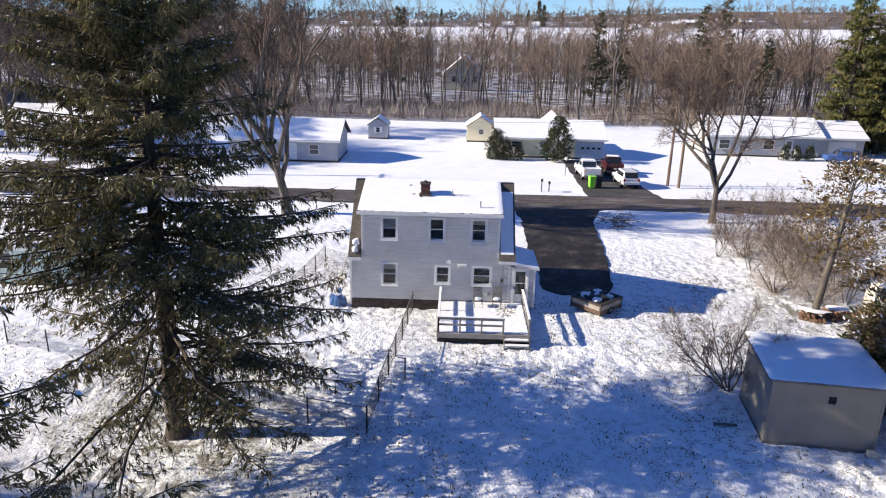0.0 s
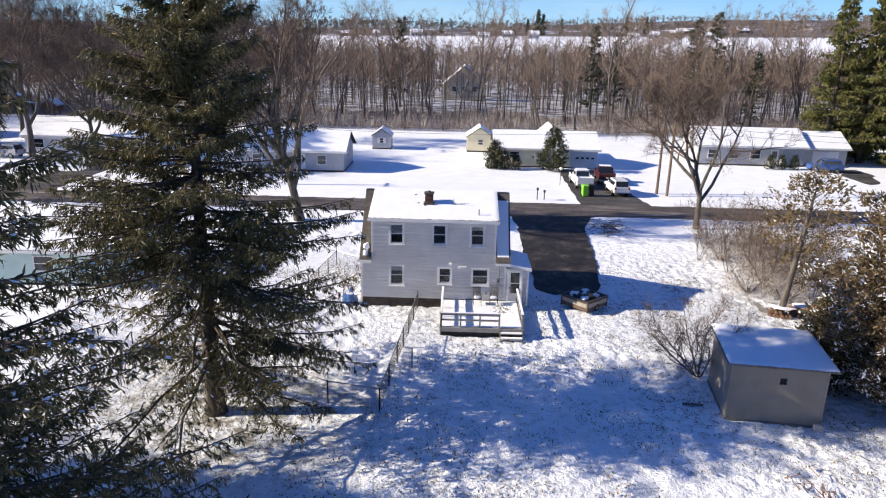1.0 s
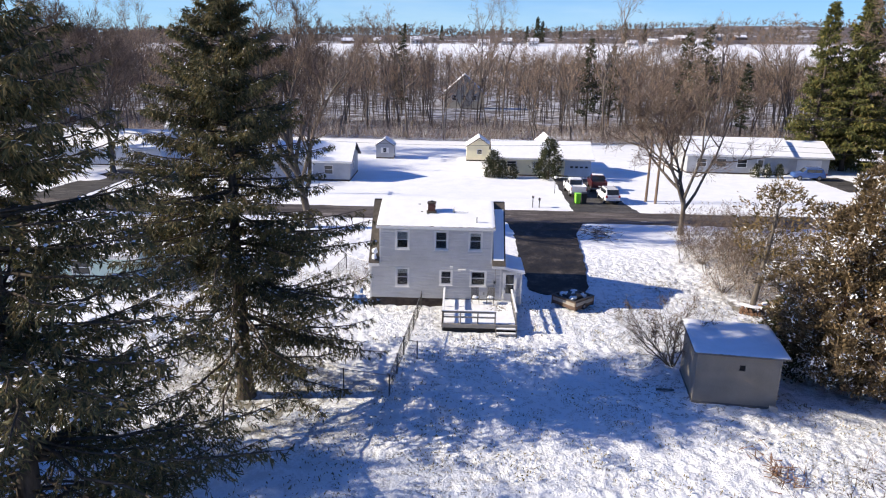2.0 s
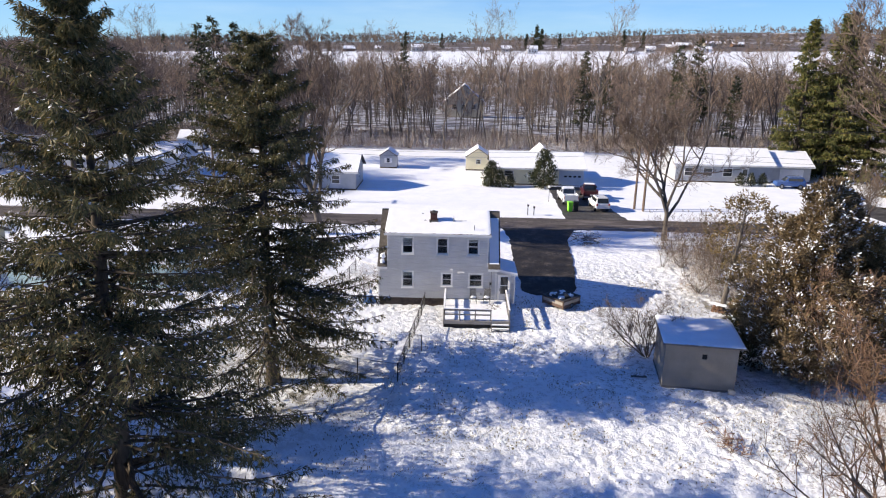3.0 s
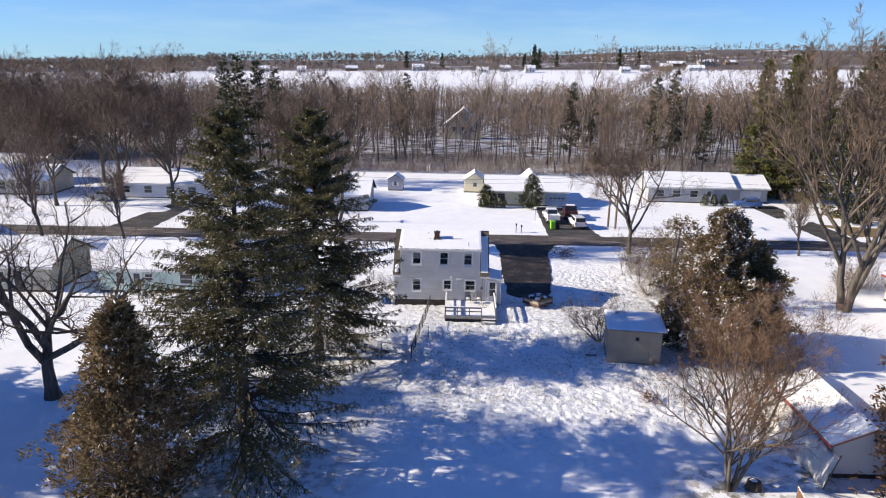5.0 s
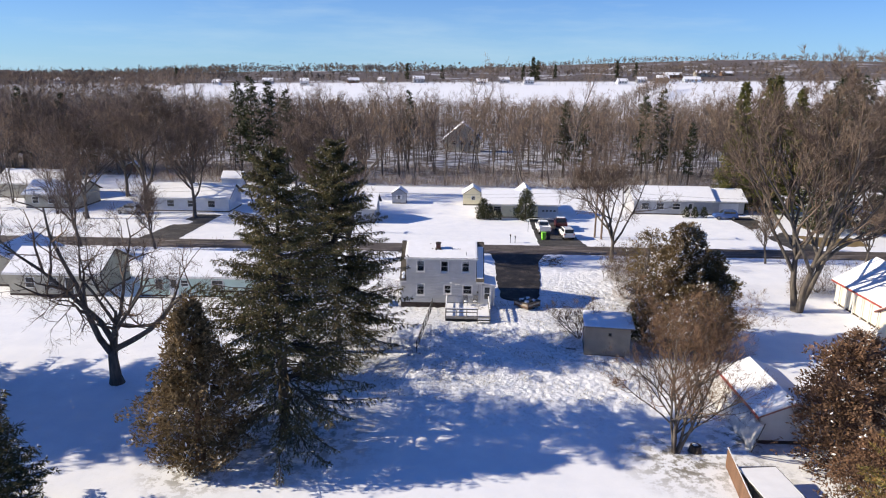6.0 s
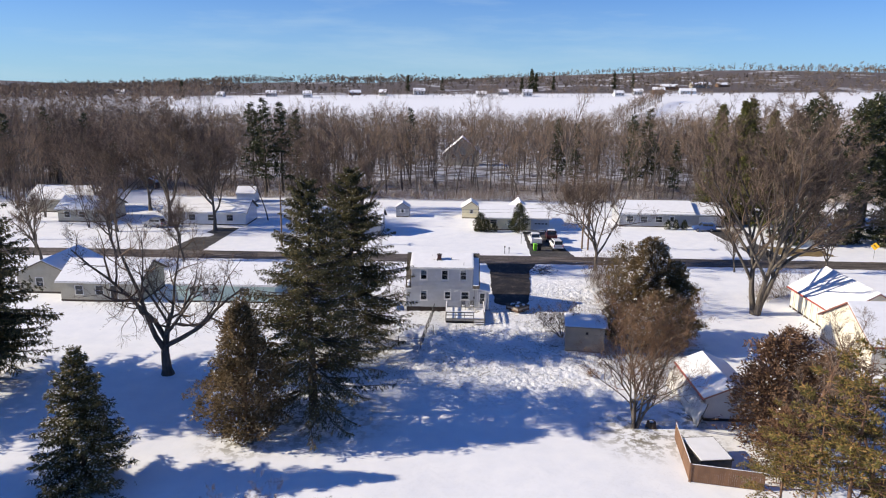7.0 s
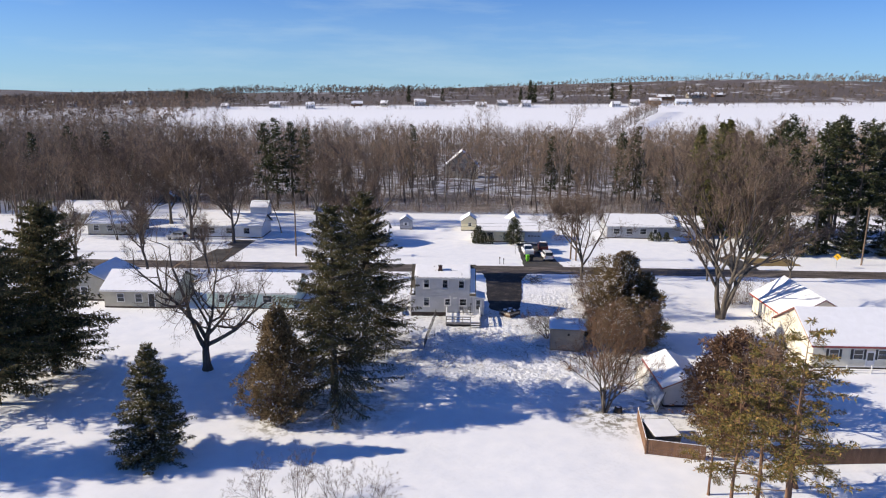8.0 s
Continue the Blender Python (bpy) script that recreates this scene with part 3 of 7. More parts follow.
# ---- ground, road, drives ----
def land(x, y):
    """Height of the ground: a level street, a dip under the woods, then rising fields and hills."""
    x, y = np.asarray(x, float), np.asarray(y, float)
    top = np.clip(40 + 0.04 * x, 10, 64)
    share = np.interp(y, (150, 260, 390, 500, 700, 1000, 1500, 2600, 5000), (0, -0.10, -0.07, 0.19, 0.44, 0.72, 0.95, 1.05, 1.1))
    roll = 0.06 * np.sin(x * 0.11 + 1.3) * np.sin(y * 0.09 + 0.4) + 0.03 * np.sin(x * 0.43) * np.sin(y * 0.37)
    flat = np.clip((np.abs(y - 67) - 6) / 12, 0, 1) * np.clip((np.hypot(x - 2, y - 40) - 11) / 8, 0, 1)
    hills = np.where(y > 420, 6.0 * np.sin(x * 0.006 + y * 0.003) * np.clip((y - 700) / 500, 0, 1), 0)
    return top * share + roll * flat + hills


def lattice(x, y, seed):
    """Smooth noise from 0 to 1 on a unit lattice."""
    table = np.random.RandomState(seed).random_sample((512, 512))
    i, j = np.floor(x).astype(int), np.floor(y).astype(int)
    u, v = x - i, y - j
    u, v = u * u * (3 - 2 * u), v * v * (3 - 2 * v)
    i, j, i1, j1 = i % 512, j % 512, (i + 1) % 512, (j + 1) % 512
    return (table[i, j] * (1 - u) + table[i1, j] * u) * (1 - v) + (table[i, j1] * (1 - u) + table[i1, j1] * u) * v


def trodden(x, y):
    """How far feet have pressed the snow of the back lawn down."""
    where = np.clip((y - 5) / 9, 0, 1) * np.clip((62 - y) / 8, 0, 1) * np.clip((x + 27) / 9, 0, 1) * np.clip((32 - x) / 8, 0, 1)
    a = x * 0.82 + y * 0.57
    b = -x * 0.57 + y * 0.82
    steps = lattice(a * 3.7, b * 2.3, 21) * 0.65 + lattice(x * 5.0, y * 4.4, 22) * 0.35
    pits = np.clip((steps - 0.46) / 0.2, 0, 1)
    heavy = 0.35 + 0.65 * np.clip((lattice(x * 0.21, y * 0.21, 23) - 0.25) / 0.35, 0, 1)
    return where * (0.10 * pits * heavy + 0.03 * lattice(x * 0.9, y * 0.9, 24))


def make_ground():
    xs = np.concatenate((np.linspace(-4000, -400, 46)[:-1], np.linspace(-400, -60, 40)[:-1], np.linspace(-60, -26, 24)[:-1], np.linspace(-26, 32, 361)[:-1], np.linspace(32, 60, 20)[:-1], np.linspace(60, 400, 40)[:-1], np.linspace(400, 4000, 46)))
    ys = np.concatenate((np.linspace(-1500, -30, 26)[:-1], np.linspace(-30, 8, 24)[:-1], np.linspace(8, 61, 331)[:-1], np.linspace(61, 130, 45)[:-1], np.linspace(130, 800, 70)[:-1], np.linspace(800, 4500, 50)))
    gx, gy = np.meshgrid(xs, ys)
    gz = land(gx, gy) - trodden(gx, gy)
    v = np.stack((gx, gy, gz), -1).reshape(-1, 3)
    w = len(xs)
    i = (np.arange(len(ys) - 1)[:, None] * w + np.arange(w - 1)[None]).ravel()
    q = np.stack((i, i + 1, i + 1 + w, i + w), 1)
    ob = new("ground", mesh_np("ground", v, q, mats=(SNOW_GROUND,), smooth=True))
    return tagged(ob, "thin trodden snow over dry grass with footprints", "ground", kind="structure")


make_ground()
GRID = random.Random(7)


def strip(name, outline, z0, z1, mat, label, category, wobble=0.0, step=0.7):
    """A flat paved slab with a slightly ragged edge."""
    pts = []
    n = len(outline)
    for k in range(n):
        a, b = Vector(outline[k]), Vector(outline[(k + 1) % n])
        m = max(1, int((b - a).length / step)) if wobble else 1
        for j in range(m):
            p = a.lerp(b, j / m)
            pts.append((p.x + GRID.uniform(-wobble, wobble), p.y + GRID.uniform(-wobble, wobble)))
    bm = bmesh.new()
    lo = [bm.verts.new((x, y, z0)) for x, y in pts]
    hi = [bm.verts.new((x, y, z1)) for x, y in pts]
    bm.faces.new(hi)
    for k in range(len(pts)):
        bm.faces.new((lo[k], lo[(k + 1) % len(pts)], hi[(k + 1) % len(pts)], hi[k]))
    bmesh.ops.triangulate(bm, faces=[f for f in bm.faces if len(f.verts) > 4])
    return tagged(part(name, bm, mat), label, category, kind="structure")


strip("road", [(-600, 64.2), (600, 64.2), (600, 70.0), (-600, 70.0)], -0.1, 0.03, ROAD, "worn grey asphalt street with salt stains, cracks and painted-in tree shade", "road", 0.18, 1.6)
strip("driveway", [(7.2, 42.4), (8.2, 41.3), (11.2, 41.5), (12.0, 43.5), (12.9, 51), (13.6, 60), (15.2, 64.4), (6.6, 64.4), (7.2, 60), (7.0, 50)], -0.1, 0.045, DRIVE, "dark wet asphalt driveway beside the house", "driveway", 0.12)
strip("driveway_across", [(15.0, 69.8), (22.6, 69.8), (21.8, 76), (21.4, 91.2), (15.1, 91.2), (15.0, 76)], -0.1, 0.045, DRIVE_OLD, "cleared asphalt parking drive with slush", "driveway", 0.15)
strip("driveway_far", [(55.6, 69.8), (60.5, 69.8), (59.5, 97), (54.5, 97)], -0.1, 0.045, DRIVE_OLD, "cleared dark driveway of the far ranch house", "driveway", 0.15)
strip("driveway_left", [(-50.5, 69.8), (-44.0, 69.8), (-43.5, 90), (-48.0, 90)], -0.1, 0.045, DRIVE_OLD, "dark cleared driveway across the street", "driveway", 0.15)
strip("bare_lawn", [(60.6, 73.0), (70.5, 73.5), (69.5, 91), (60.6, 90.5)], -0.1, 0.03, plain("straw_lawn", (0.24, 0.17, 0.075), 0.9, 0.4, 1.5, bump=0.5), "straw-coloured lawn where the snow has melted", "grass", 0.5)


def make_verge(y, side):
    """The low ragged bank of snow along the street's edge."""
    rs = np.random.RandomState(3 + side)
    x = np.arange(-160, 160, 0.8)
    gap = np.zeros(len(x), bool)
    for a, b in (((14.4, 23.0), (55.2, 60.8), (-51, -43.6)) if side else ((6.4, 15.4),)):
        gap |= (x > a) & (x < b)
    hgt = np.where(gap, 0.0, rs.uniform(0.05, 0.16, len(x)))
    prof = np.array((-0.45, -0.1, 0.35, 0.8))
    up = np.array((-0.05, 1.0, 0.75, -0.05))
    v = np.stack((np.repeat(x, 4), y + np.tile(prof, len(x)) * (1 if side else -1) + rs.normal(size=len(x) * 4) * 0.05, np.repeat(hgt, 4) * np.tile(up, len(x)) + 0.03 * np.tile(up < 0, len(x)) * 0), 1)
    i = (np.arange(len(x) - 1)[:, None] * 4 + np.arange(3)[None]).ravel()
    q = np.stack((i, i + 4, i + 5, i + 1), 1)
    keep = ~(gap[i // 4] & gap[np.minimum(i // 4 + 1, len(x) - 1)])
    tagged(new("snow_bank", mesh_np("snow_bank", v, q[keep], mats=(SNOW,), smooth=True)), "low ploughed snow bank along the street edge", "snow bank", kind="structure")


make_verge(70.3, 1)
make_verge(63.9, 0)

# ---- the grey house with the long dormer ----
def lapped(x0, x1, z0, z1, y, holes, step=0.2, lap=0.045):
    """Rows of lapped siding facing -y at y, with holes (x0, x1, z0, z1) left open."""
    V, Q = [], []
    z = z0
    while z < z1 - 1e-4:
        t = min(z + step, z1)
        cuts = sorted((max(a, x0), min(b, x1)) for a, b, c, d in holes if c < t - 0.01 and d > z + 0.01)
        spans, at = [], x0
        for a, b in cuts:
            if a > at:
                spans.append((at, a))
            at = max(at, b)
        if at < x1:
            spans.append((at, x1))
        for a, b in spans:
            k = len(V)
            V += [(a, y - lap, z), (b, y - lap, z), (b, y - 0.003, t), (a, y - 0.003, t), (a, y, z), (b, y, z)]
            Q += [(k, k + 1, k + 2, k + 3), (k + 4, k + 5, k + 1, k)]
        z = t
    return np.array(V), np.array(Q)


def shell(x0, x1, z0, z1, y0, y1, holes):
    """A wall slab from y0 to y1 with rectangular holes through it."""
    xs = sorted({x0, x1, *(v for h in holes for v in h[:2])})
    zs = sorted({z0, z1, *(v for h in holes for v in h[2:])})
    bm = bmesh.new()
    for a, b in zip(xs, xs[1:]):
        for c, d in zip(zs, zs[1:]):
            if not any(h[0] <= a and b <= h[1] and h[2] <= c and d <= h[3] for h in holes):
                box(bm, a, b, y0, y1, c, d)
    bmesh.ops.remove_doubles(bm, verts=bm.verts[:], dist=1e-4)
    return bm


def sash_window(parent, x0, x1, z0, z1, y, blind=0.0, name="window"):
    """A white double-hung window in an opening of a wall that faces -y."""
    w = thing(name, 0, 0, 0)
    w.parent = parent
    c = 0.11
    part("casing", boxes((x0 - c, x0, y - 0.05, y + 0.02, z0 - c, z1 + c), (x1, x1 + c, y - 0.05, y + 0.02, z0 - c, z1 + c), (x0, x1, y - 0.05, y + 0.02, z1, z1 + c), (x0, x1, y - 0.05, y + 0.02, z0 - c, z0)), TRIM, w)
    part("sill", boxes((x0 - c - 0.03, x1 + c + 0.03, y - 0.1, y - 0.052, z0 - c - 0.03, z0 - c + 0.02)), TRIM, w)
    zm = (z0 + z1) / 2
    s = 0.045
    bits = []
    for a, b, d in ((z0, zm + 0.02, 0.03), (zm - 0.02, z1, 0.075)):
        bits += [(x0, x0 + s, y + d, y + d + 0.035, a, b), (x1 - s, x1, y + d, y + d + 0.035, a, b), (x0 + s, x1 - s, y + d, y + d + 0.035, a, a + s), (x0 + s, x1 - s, y + d, y + d + 0.035, b - s, b)]
    part("sash", boxes(*bits), TRIM, w)
    part("pane", boxes((x0 + s, x1 - s, y + 0.04, y + 0.046, z0 + s, zm - 0.025)), GLASS, w).visible_shadow = False
    part("pane", boxes((x0 + s, x1 - s, y + 0.085, y + 0.091, zm + 0.025, z1 - s)), GLASS, w).visible_shadow = False
    if blind:
        part("blind", boxes(*[(x0 + 0.03, x1 - 0.03, y + 0.16, y + 0.19, z1 - 0.05 - k * 0.055 - 0.03, z1 - 0.05 - k * 0.055) for k in range(int((z1 - z0) * blind / 0.055))]), TRIM, w, "pale lowered slatted blind")
    return w


def make_house():
    h = thing("house", 0, 0, 0, 0, "two-storey house in pale grey vinyl siding with a snowy dormer", "house")
    Y = 38.3
    L, R = -4.92, 4.6
    ups = ((-2.98, -2.18), (-0.2, 0.6), (2.25, 3.05))
    holes = [(a, b, 4.4, 5.62) for a, b in ups] + [(-2.98, -2.18, 1.56, 2.8), (0.22, 0.96, 1.74, 2.7), (2.42, 3.42, 1.7, 2.72)]
    low = [x for x in holes if x[2] < 3]
    high = [x for x in holes if x[2] > 3]
    v, q = lapped(L, R, 0.62, 3.36, Y, [(a - 0.1, b + 0.1, c - 0.1, d + 0.1) for a, b, c, d in low])
    v2, q2 = lapped(-4.22, 3.9, 3.36, 6.0, Y - 0.02, [(a - 0.1, b + 0.1, c - 0.1, d + 0.1) for a, b, c, d in high])
    V, Q, M = joined([(v, q, 0), (v2, q2, 0)])
    put("siding", mesh_np("siding", V, Q, mats=(SIDING,)), h, "pale grey lapped vinyl siding")
    part("wall", shell(L, R, 0.6, 3.4, Y, Y + 0.18, low), SIDING, h)
    part("wall", shell(-4.22, 3.9, 3.36, 6.04, Y - 0.02 + 0.002, Y + 0.17, high), SIDING, h)
    # side and front walls, floor and ceiling close the dark rooms
    gable = [(Y + 0.18, 0.6), (45.35, 0.6), (45.35, 3.4), (41.82, 6.85), (Y + 0.18, 3.45)]
    part("wall", prism(gable, L, L + 0.18, "x"), SIDING, h)
    part("wall", prism(gable, R - 0.18, R, "x"), SIDING, h)
    part("wall", boxes((L + 0.18, R - 0.18, 45.17, 45.35, 0.6, 3.4)), SIDING, h)
    cheek = [(Y + 0.17, 3.4), (41.8, 6.8), (41.8, 6.95), (Y + 0.17, 6.04)]
    part("dormer_cheek", prism(cheek, -4.22, -4.1, "x"), SIDING, h)
    part("dormer_cheek", prism(cheek, 3.78, 3.9, "x"), SIDING, h)
    part("floor", boxes((L + 0.18, R - 0.18, Y + 0.18, 45.17, 0.6, 0.7), (L + 0.18, R - 0.18, Y + 0.18, 45.17, 3.1, 3.3)), DARK, h)
    part("partition", boxes((L + 0.2, R - 0.2, Y + 3.3, Y + 3.4, 0.7, 3.1), (-4.1, 3.78, Y + 3.0, Y + 3.1, 3.3, 5.9)), plain("room_wall", (0.07, 0.07, 0.075), 0.8, 0.1, 1.0), h)
    part("foundation", boxes((L + 0.06, R - 0.06, Y + 0.05, 45.3, -0.3, 0.6)), FOUNDATION, h, "dark stained foundation below the siding")
    # the steep main roof: the front slope and a narrow strip at each end of the dormer
    th = 0.16
    def slope(x0, x1, pts, mat, nm, label=""):
        (ya, za), (yb, zb) = pts
        n = Vector((0, -(zb - za), yb - ya)).normalized() * th
        prof = [(ya, za), (yb, zb), (yb + n.y, zb + n.z), (ya + n.y, za + n.z)]
        return part(nm, prism(prof, x0, x1, "x"), mat, h, label)
    slope(L - 0.06, -4.22, ((37.98, 3.22), (41.82, 6.98)), SHINGLE, "roof", "bare steep brown shingled strip beside the dormer")
    slope(3.9, R + 0.25, ((37.98, 3.22), (41.82, 6.98)), SHINGLE, "roof", "bare steep brown shingled strip beside the dormer")
    a, b = 0.06, 0.9
    lo, hi = (38.0 + 3.7 * a, 3.38 + 3.62 * a), (38.0 + 3.7 * b, 3.38 + 3.62 * b)
    prof = [lo, hi, (hi[0] - 0.07, hi[1] + 0.07), (lo[0] - 0.05, lo[1] + 0.05)]
    part("snow_layer", prism(prof, 3.98, R + 0.14, "x"), SNOW, h, "thin shaded snow on the steep strip")
    prof = [(41.82, 6.98), (45.7, 3.2), (45.82, 3.33), (41.82, 7.16)]
    part("roof", prism(prof, L - 0.06, R + 0.25, "x"), SHINGLE, h)
    prof = [(42.1, 6.88), (45.8, 3.3), (45.9, 3.4), (42.0, 7.16)]
    part("snow_layer", prism(prof, L - 0.05, R + 0.2, "x"), SNOW, h, "snow on the street-side slope")
    part("roof", prism([(37.9, 5.98), (41.8, 7.02), (41.8, 7.14), (37.9, 6.1)], -4.42, 4.02, "x"), SHINGLE, h)
    # snow on the dormer roof, gently uneven and a little ragged at the eave
    xs, ys = np.linspace(-4.4, 4.0, 60), np.linspace(0, 1, 24)
    gx, gs = np.meshgrid(xs, ys)
    rs = np.random.RandomState(5)
    gy = 37.94 + gs * 3.9
    gy[0] += rs.uniform(-0.03, 0.05, 60)
    gz = 6.11 + gs * 1.06 + 0.05 + 0.004 * rs.normal(size=gx.shape)
    gz[0] -= 0.045
    gz[:, 0] -= 0.04
    gz[:, -1] -= 0.04
    V = np.stack((gx, gy, gz), -1).reshape(-1, 3)
    i = (np.arange(23)[:, None] * 60 + np.arange(59)[None]).ravel()
    put("snow_layer", mesh_np("snow_layer", V, np.stack((i, i + 1, i + 61, i + 60), 1), mats=(SNOW,), smooth=True), h, "smooth snow on the dormer roof")
    part("fascia", boxes((-4.44, 4.04, 37.86, 37.9, 5.91, 6.1)), TRIM, h)
    part("soffit", boxes((-4.42, 4.02, 37.9, Y - 0.04, 5.93, 5.97)), TRIM, h)
    for x in (-4.18, 3.82):
        part("corner_board", boxes((x - 0.05, x + 0.05, Y - 0.06, Y - 0.043, 3.4, 5.93)), TRIM, h)
    for x in (L + 0.05, R - 0.05):
        part("corner_board", boxes((x - 0.06, x + 0.06, Y - 0.04, Y - 0.022, 0.6, 3.3)), TRIM, h)
    for x0, x1 in ((L - 0.06, -4.22), (3.9, R + 0.25)):
        part("eave_return", boxes((x0, x1, 37.86, 37.98, 3.12, 3.3), (x0, x1, 37.98, Y - 0.03, 3.1, 3.16)), TRIM, h)
    rs2 = random.Random(4)
    for k in range(2):
        ob = part("eave_snow", lump(rs2, 0.2, 0.22, 0.3, 0.3), SNOW, h)
        ob.location = (-4.62 + 0.02 * k, 38.2 + 0.35 * k, 3.62 + 0.34 * k)
    for (a, b, c, d), bl in zip(holes, (0.5, 0.0, 0.25, 0.3, 0.0, 0.15)):
        sash_window(h, a, b, c, d, Y - (0.02 if c > 3 else 0), bl)
    # chimney with its own brick courses and cap
    chim = thing("chimney", 0, 0, 0)
    chim.parent = h
    cx, cy = -0.58, 40.05
    for k in range(7):
        o = 0.008 if k % 2 else 0.0
        part("brick_course", boxes((cx - 0.26 - o, cx + 0.26 + o, cy - 0.26 - o, cy + 0.26 + o, 6.02 + k * 0.19, 6.02 + k * 0.19 + 0.175), bevel=0.012), BRICK, chim)
    part("cap", boxes((cx - 0.32, cx + 0.32, cy - 0.32, cy + 0.32, 7.34, 7.42), bevel=0.015), FOUNDATION, chim)
    part("flue", rods(((cx, cy, 7.42), (cx, cy, 7.52), 0.11)), DARK_METAL, chim)
    part("flashing", boxes((cx - 0.36, cx + 0.36, cy - 0.36, cy + 0.3, 6.66, 6.77)), SHINGLE, chim)
    part("vent_pipe", rods(((2.7, 38.55, 6.1), (2.7, 38.55, 6.72), 0.04)), METAL, h)
    part("vent_pipe", rods(((1.05, 39.85, 6.4), (1.05, 39.85, 6.98), 0.04)), METAL, h)
    part("wire_mast", rods(((0.9, 39.9, 6.78), (2.1, 39.75, 6.78), 0.015), ((1.05, 39.85, 6.4), (1.05, 39.85, 7.1), 0.015)), METAL, h)
    for x, y in ((-1.35, 39.9), (-0.9, 39.6), (-1.6, 41.0)):
        part("bare_patch", boxes((x, x + 0.16, y, y + 0.14, 6.11 + (y - 37.9) * 0.272 + 0.02, 6.11 + (y - 37.9) * 0.272 + 0.075), bevel=0.02), SHINGLE, h)
    # wall fittings
    part("dryer_vent", boxes((0.85, 1.07, Y - 0.14, Y, 2.95, 3.12), bevel=0.02), TRIM, h)
    part("flood_lamp", boxes((1.5, 2.0, Y - 0.16, Y, 2.82, 2.92), (1.46, 1.66, Y - 0.25, Y - 0.16, 2.78, 2.94), bevel=0.02), TRIM, h)
    m = thing("electric_meter", 0, 0, 0)
    m.parent = h
    part("meter_box", boxes((4.0, 4.24, Y - 0.14, Y - 0.02, 1.78, 2.14), bevel=0.015), METAL, m)
    part("dial", rods(((4.12, Y - 0.22, 2.0), (4.12, Y - 0.14, 2.0), 0.085), sides=14), PANE, m)
    part("conduit", rods(((4.06, Y - 0.07, 0.6), (4.06, Y - 0.07, 1.78), 0.025), ((4.17, Y - 0.07, 2.14), (4.17, Y - 0.07, 3.2), 0.025)), METAL, m)
    part("outlet_box", boxes((3.3, 3.44, Y - 0.1, Y - 0.02, 1.0, 1.18), bevel=0.01), METAL, h)
    part("downspout", boxes((L - 0.02, L + 0.06, Y - 0.13, Y - 0.05, 0.2, 3.1)), TRIM, h)
    # the lean-to entry with the back door
    part("entry_wall", shell(R, 6.1, 0.25, 2.86, Y, Y + 0.14, [(4.84, 5.62, 0.62, 2.66)]), SIDING, h)
    v, q = lapped(R, 6.1, 0.3, 2.86, Y, [(4.74, 5.72, 0.5, 2.76)])
    put("siding", mesh_np("siding", v, q, mats=(SIDING,)), h)
    part("entry_wall", boxes((5.96, 6.1, Y + 0.14, 41.2, 0.25, 2.72), (R, 6.1, 41.2, 41.34, 0.25, 2.72)), SIDING, h)
    part("entry_floor", boxes((R, 5.96, Y + 0.14, 41.2, 0.25, 0.6)), DARK, h)
    prof = [(4.62, 3.08), (6.28, 2.74), (6.28, 2.84), (4.62, 3.2)]
    part("entry_roof", prism(prof, 37.95, 41.5, "y"), TRIM, h)
    prof = [(4.64, 3.2), (6.28, 2.842), (6.26, 2.92), (4.64, 3.3)]
    part("snow_layer", prism(prof, 37.96, 41.48, "y"), SNOW, h, "shaded snow on the entry roof")
    part("corner_board", boxes((6.02, 6.12, Y - 0.04, Y - 0.02, 0.3, 2.8)), TRIM, h)
    d = thing("back_door", 0, 0, 0)
    d.parent = h
    part("casing", boxes((4.73, 4.84, Y - 0.06, Y + 0.02, 0.56, 2.77), (5.62, 5.73, Y - 0.06, Y + 0.02, 0.56, 2.77), (4.84, 5.62, Y - 0.06, Y + 0.02, 2.66, 2.77)), TRIM, d)
    part("storm_door", boxes((4.84, 4.94, Y, Y + 0.04, 0.62, 2.66), (5.52, 5.62, Y, Y + 0.04, 0.62, 2.66), (4.94, 5.52, Y, Y + 0.04, 0.62, 1.12), (4.94, 5.52, Y, Y + 0.04, 2.56, 2.66), (4.94, 5.52, Y, Y + 0.04, 1.8, 1.86)), TRIM, d)
    part("pane", boxes((4.94, 5.52, Y + 0.015, Y + 0.021, 1.12, 1.8)), PANE, d)
    part("pane", boxes((4.94, 5.52, Y + 0.015, Y + 0.021, 1.86, 2.56)), PANE, d)
    part("handle", boxes((4.87, 4.91, Y - 0.06, Y, 1.4, 1.58), bevel=0.01), DARK_METAL, d)


make_house()


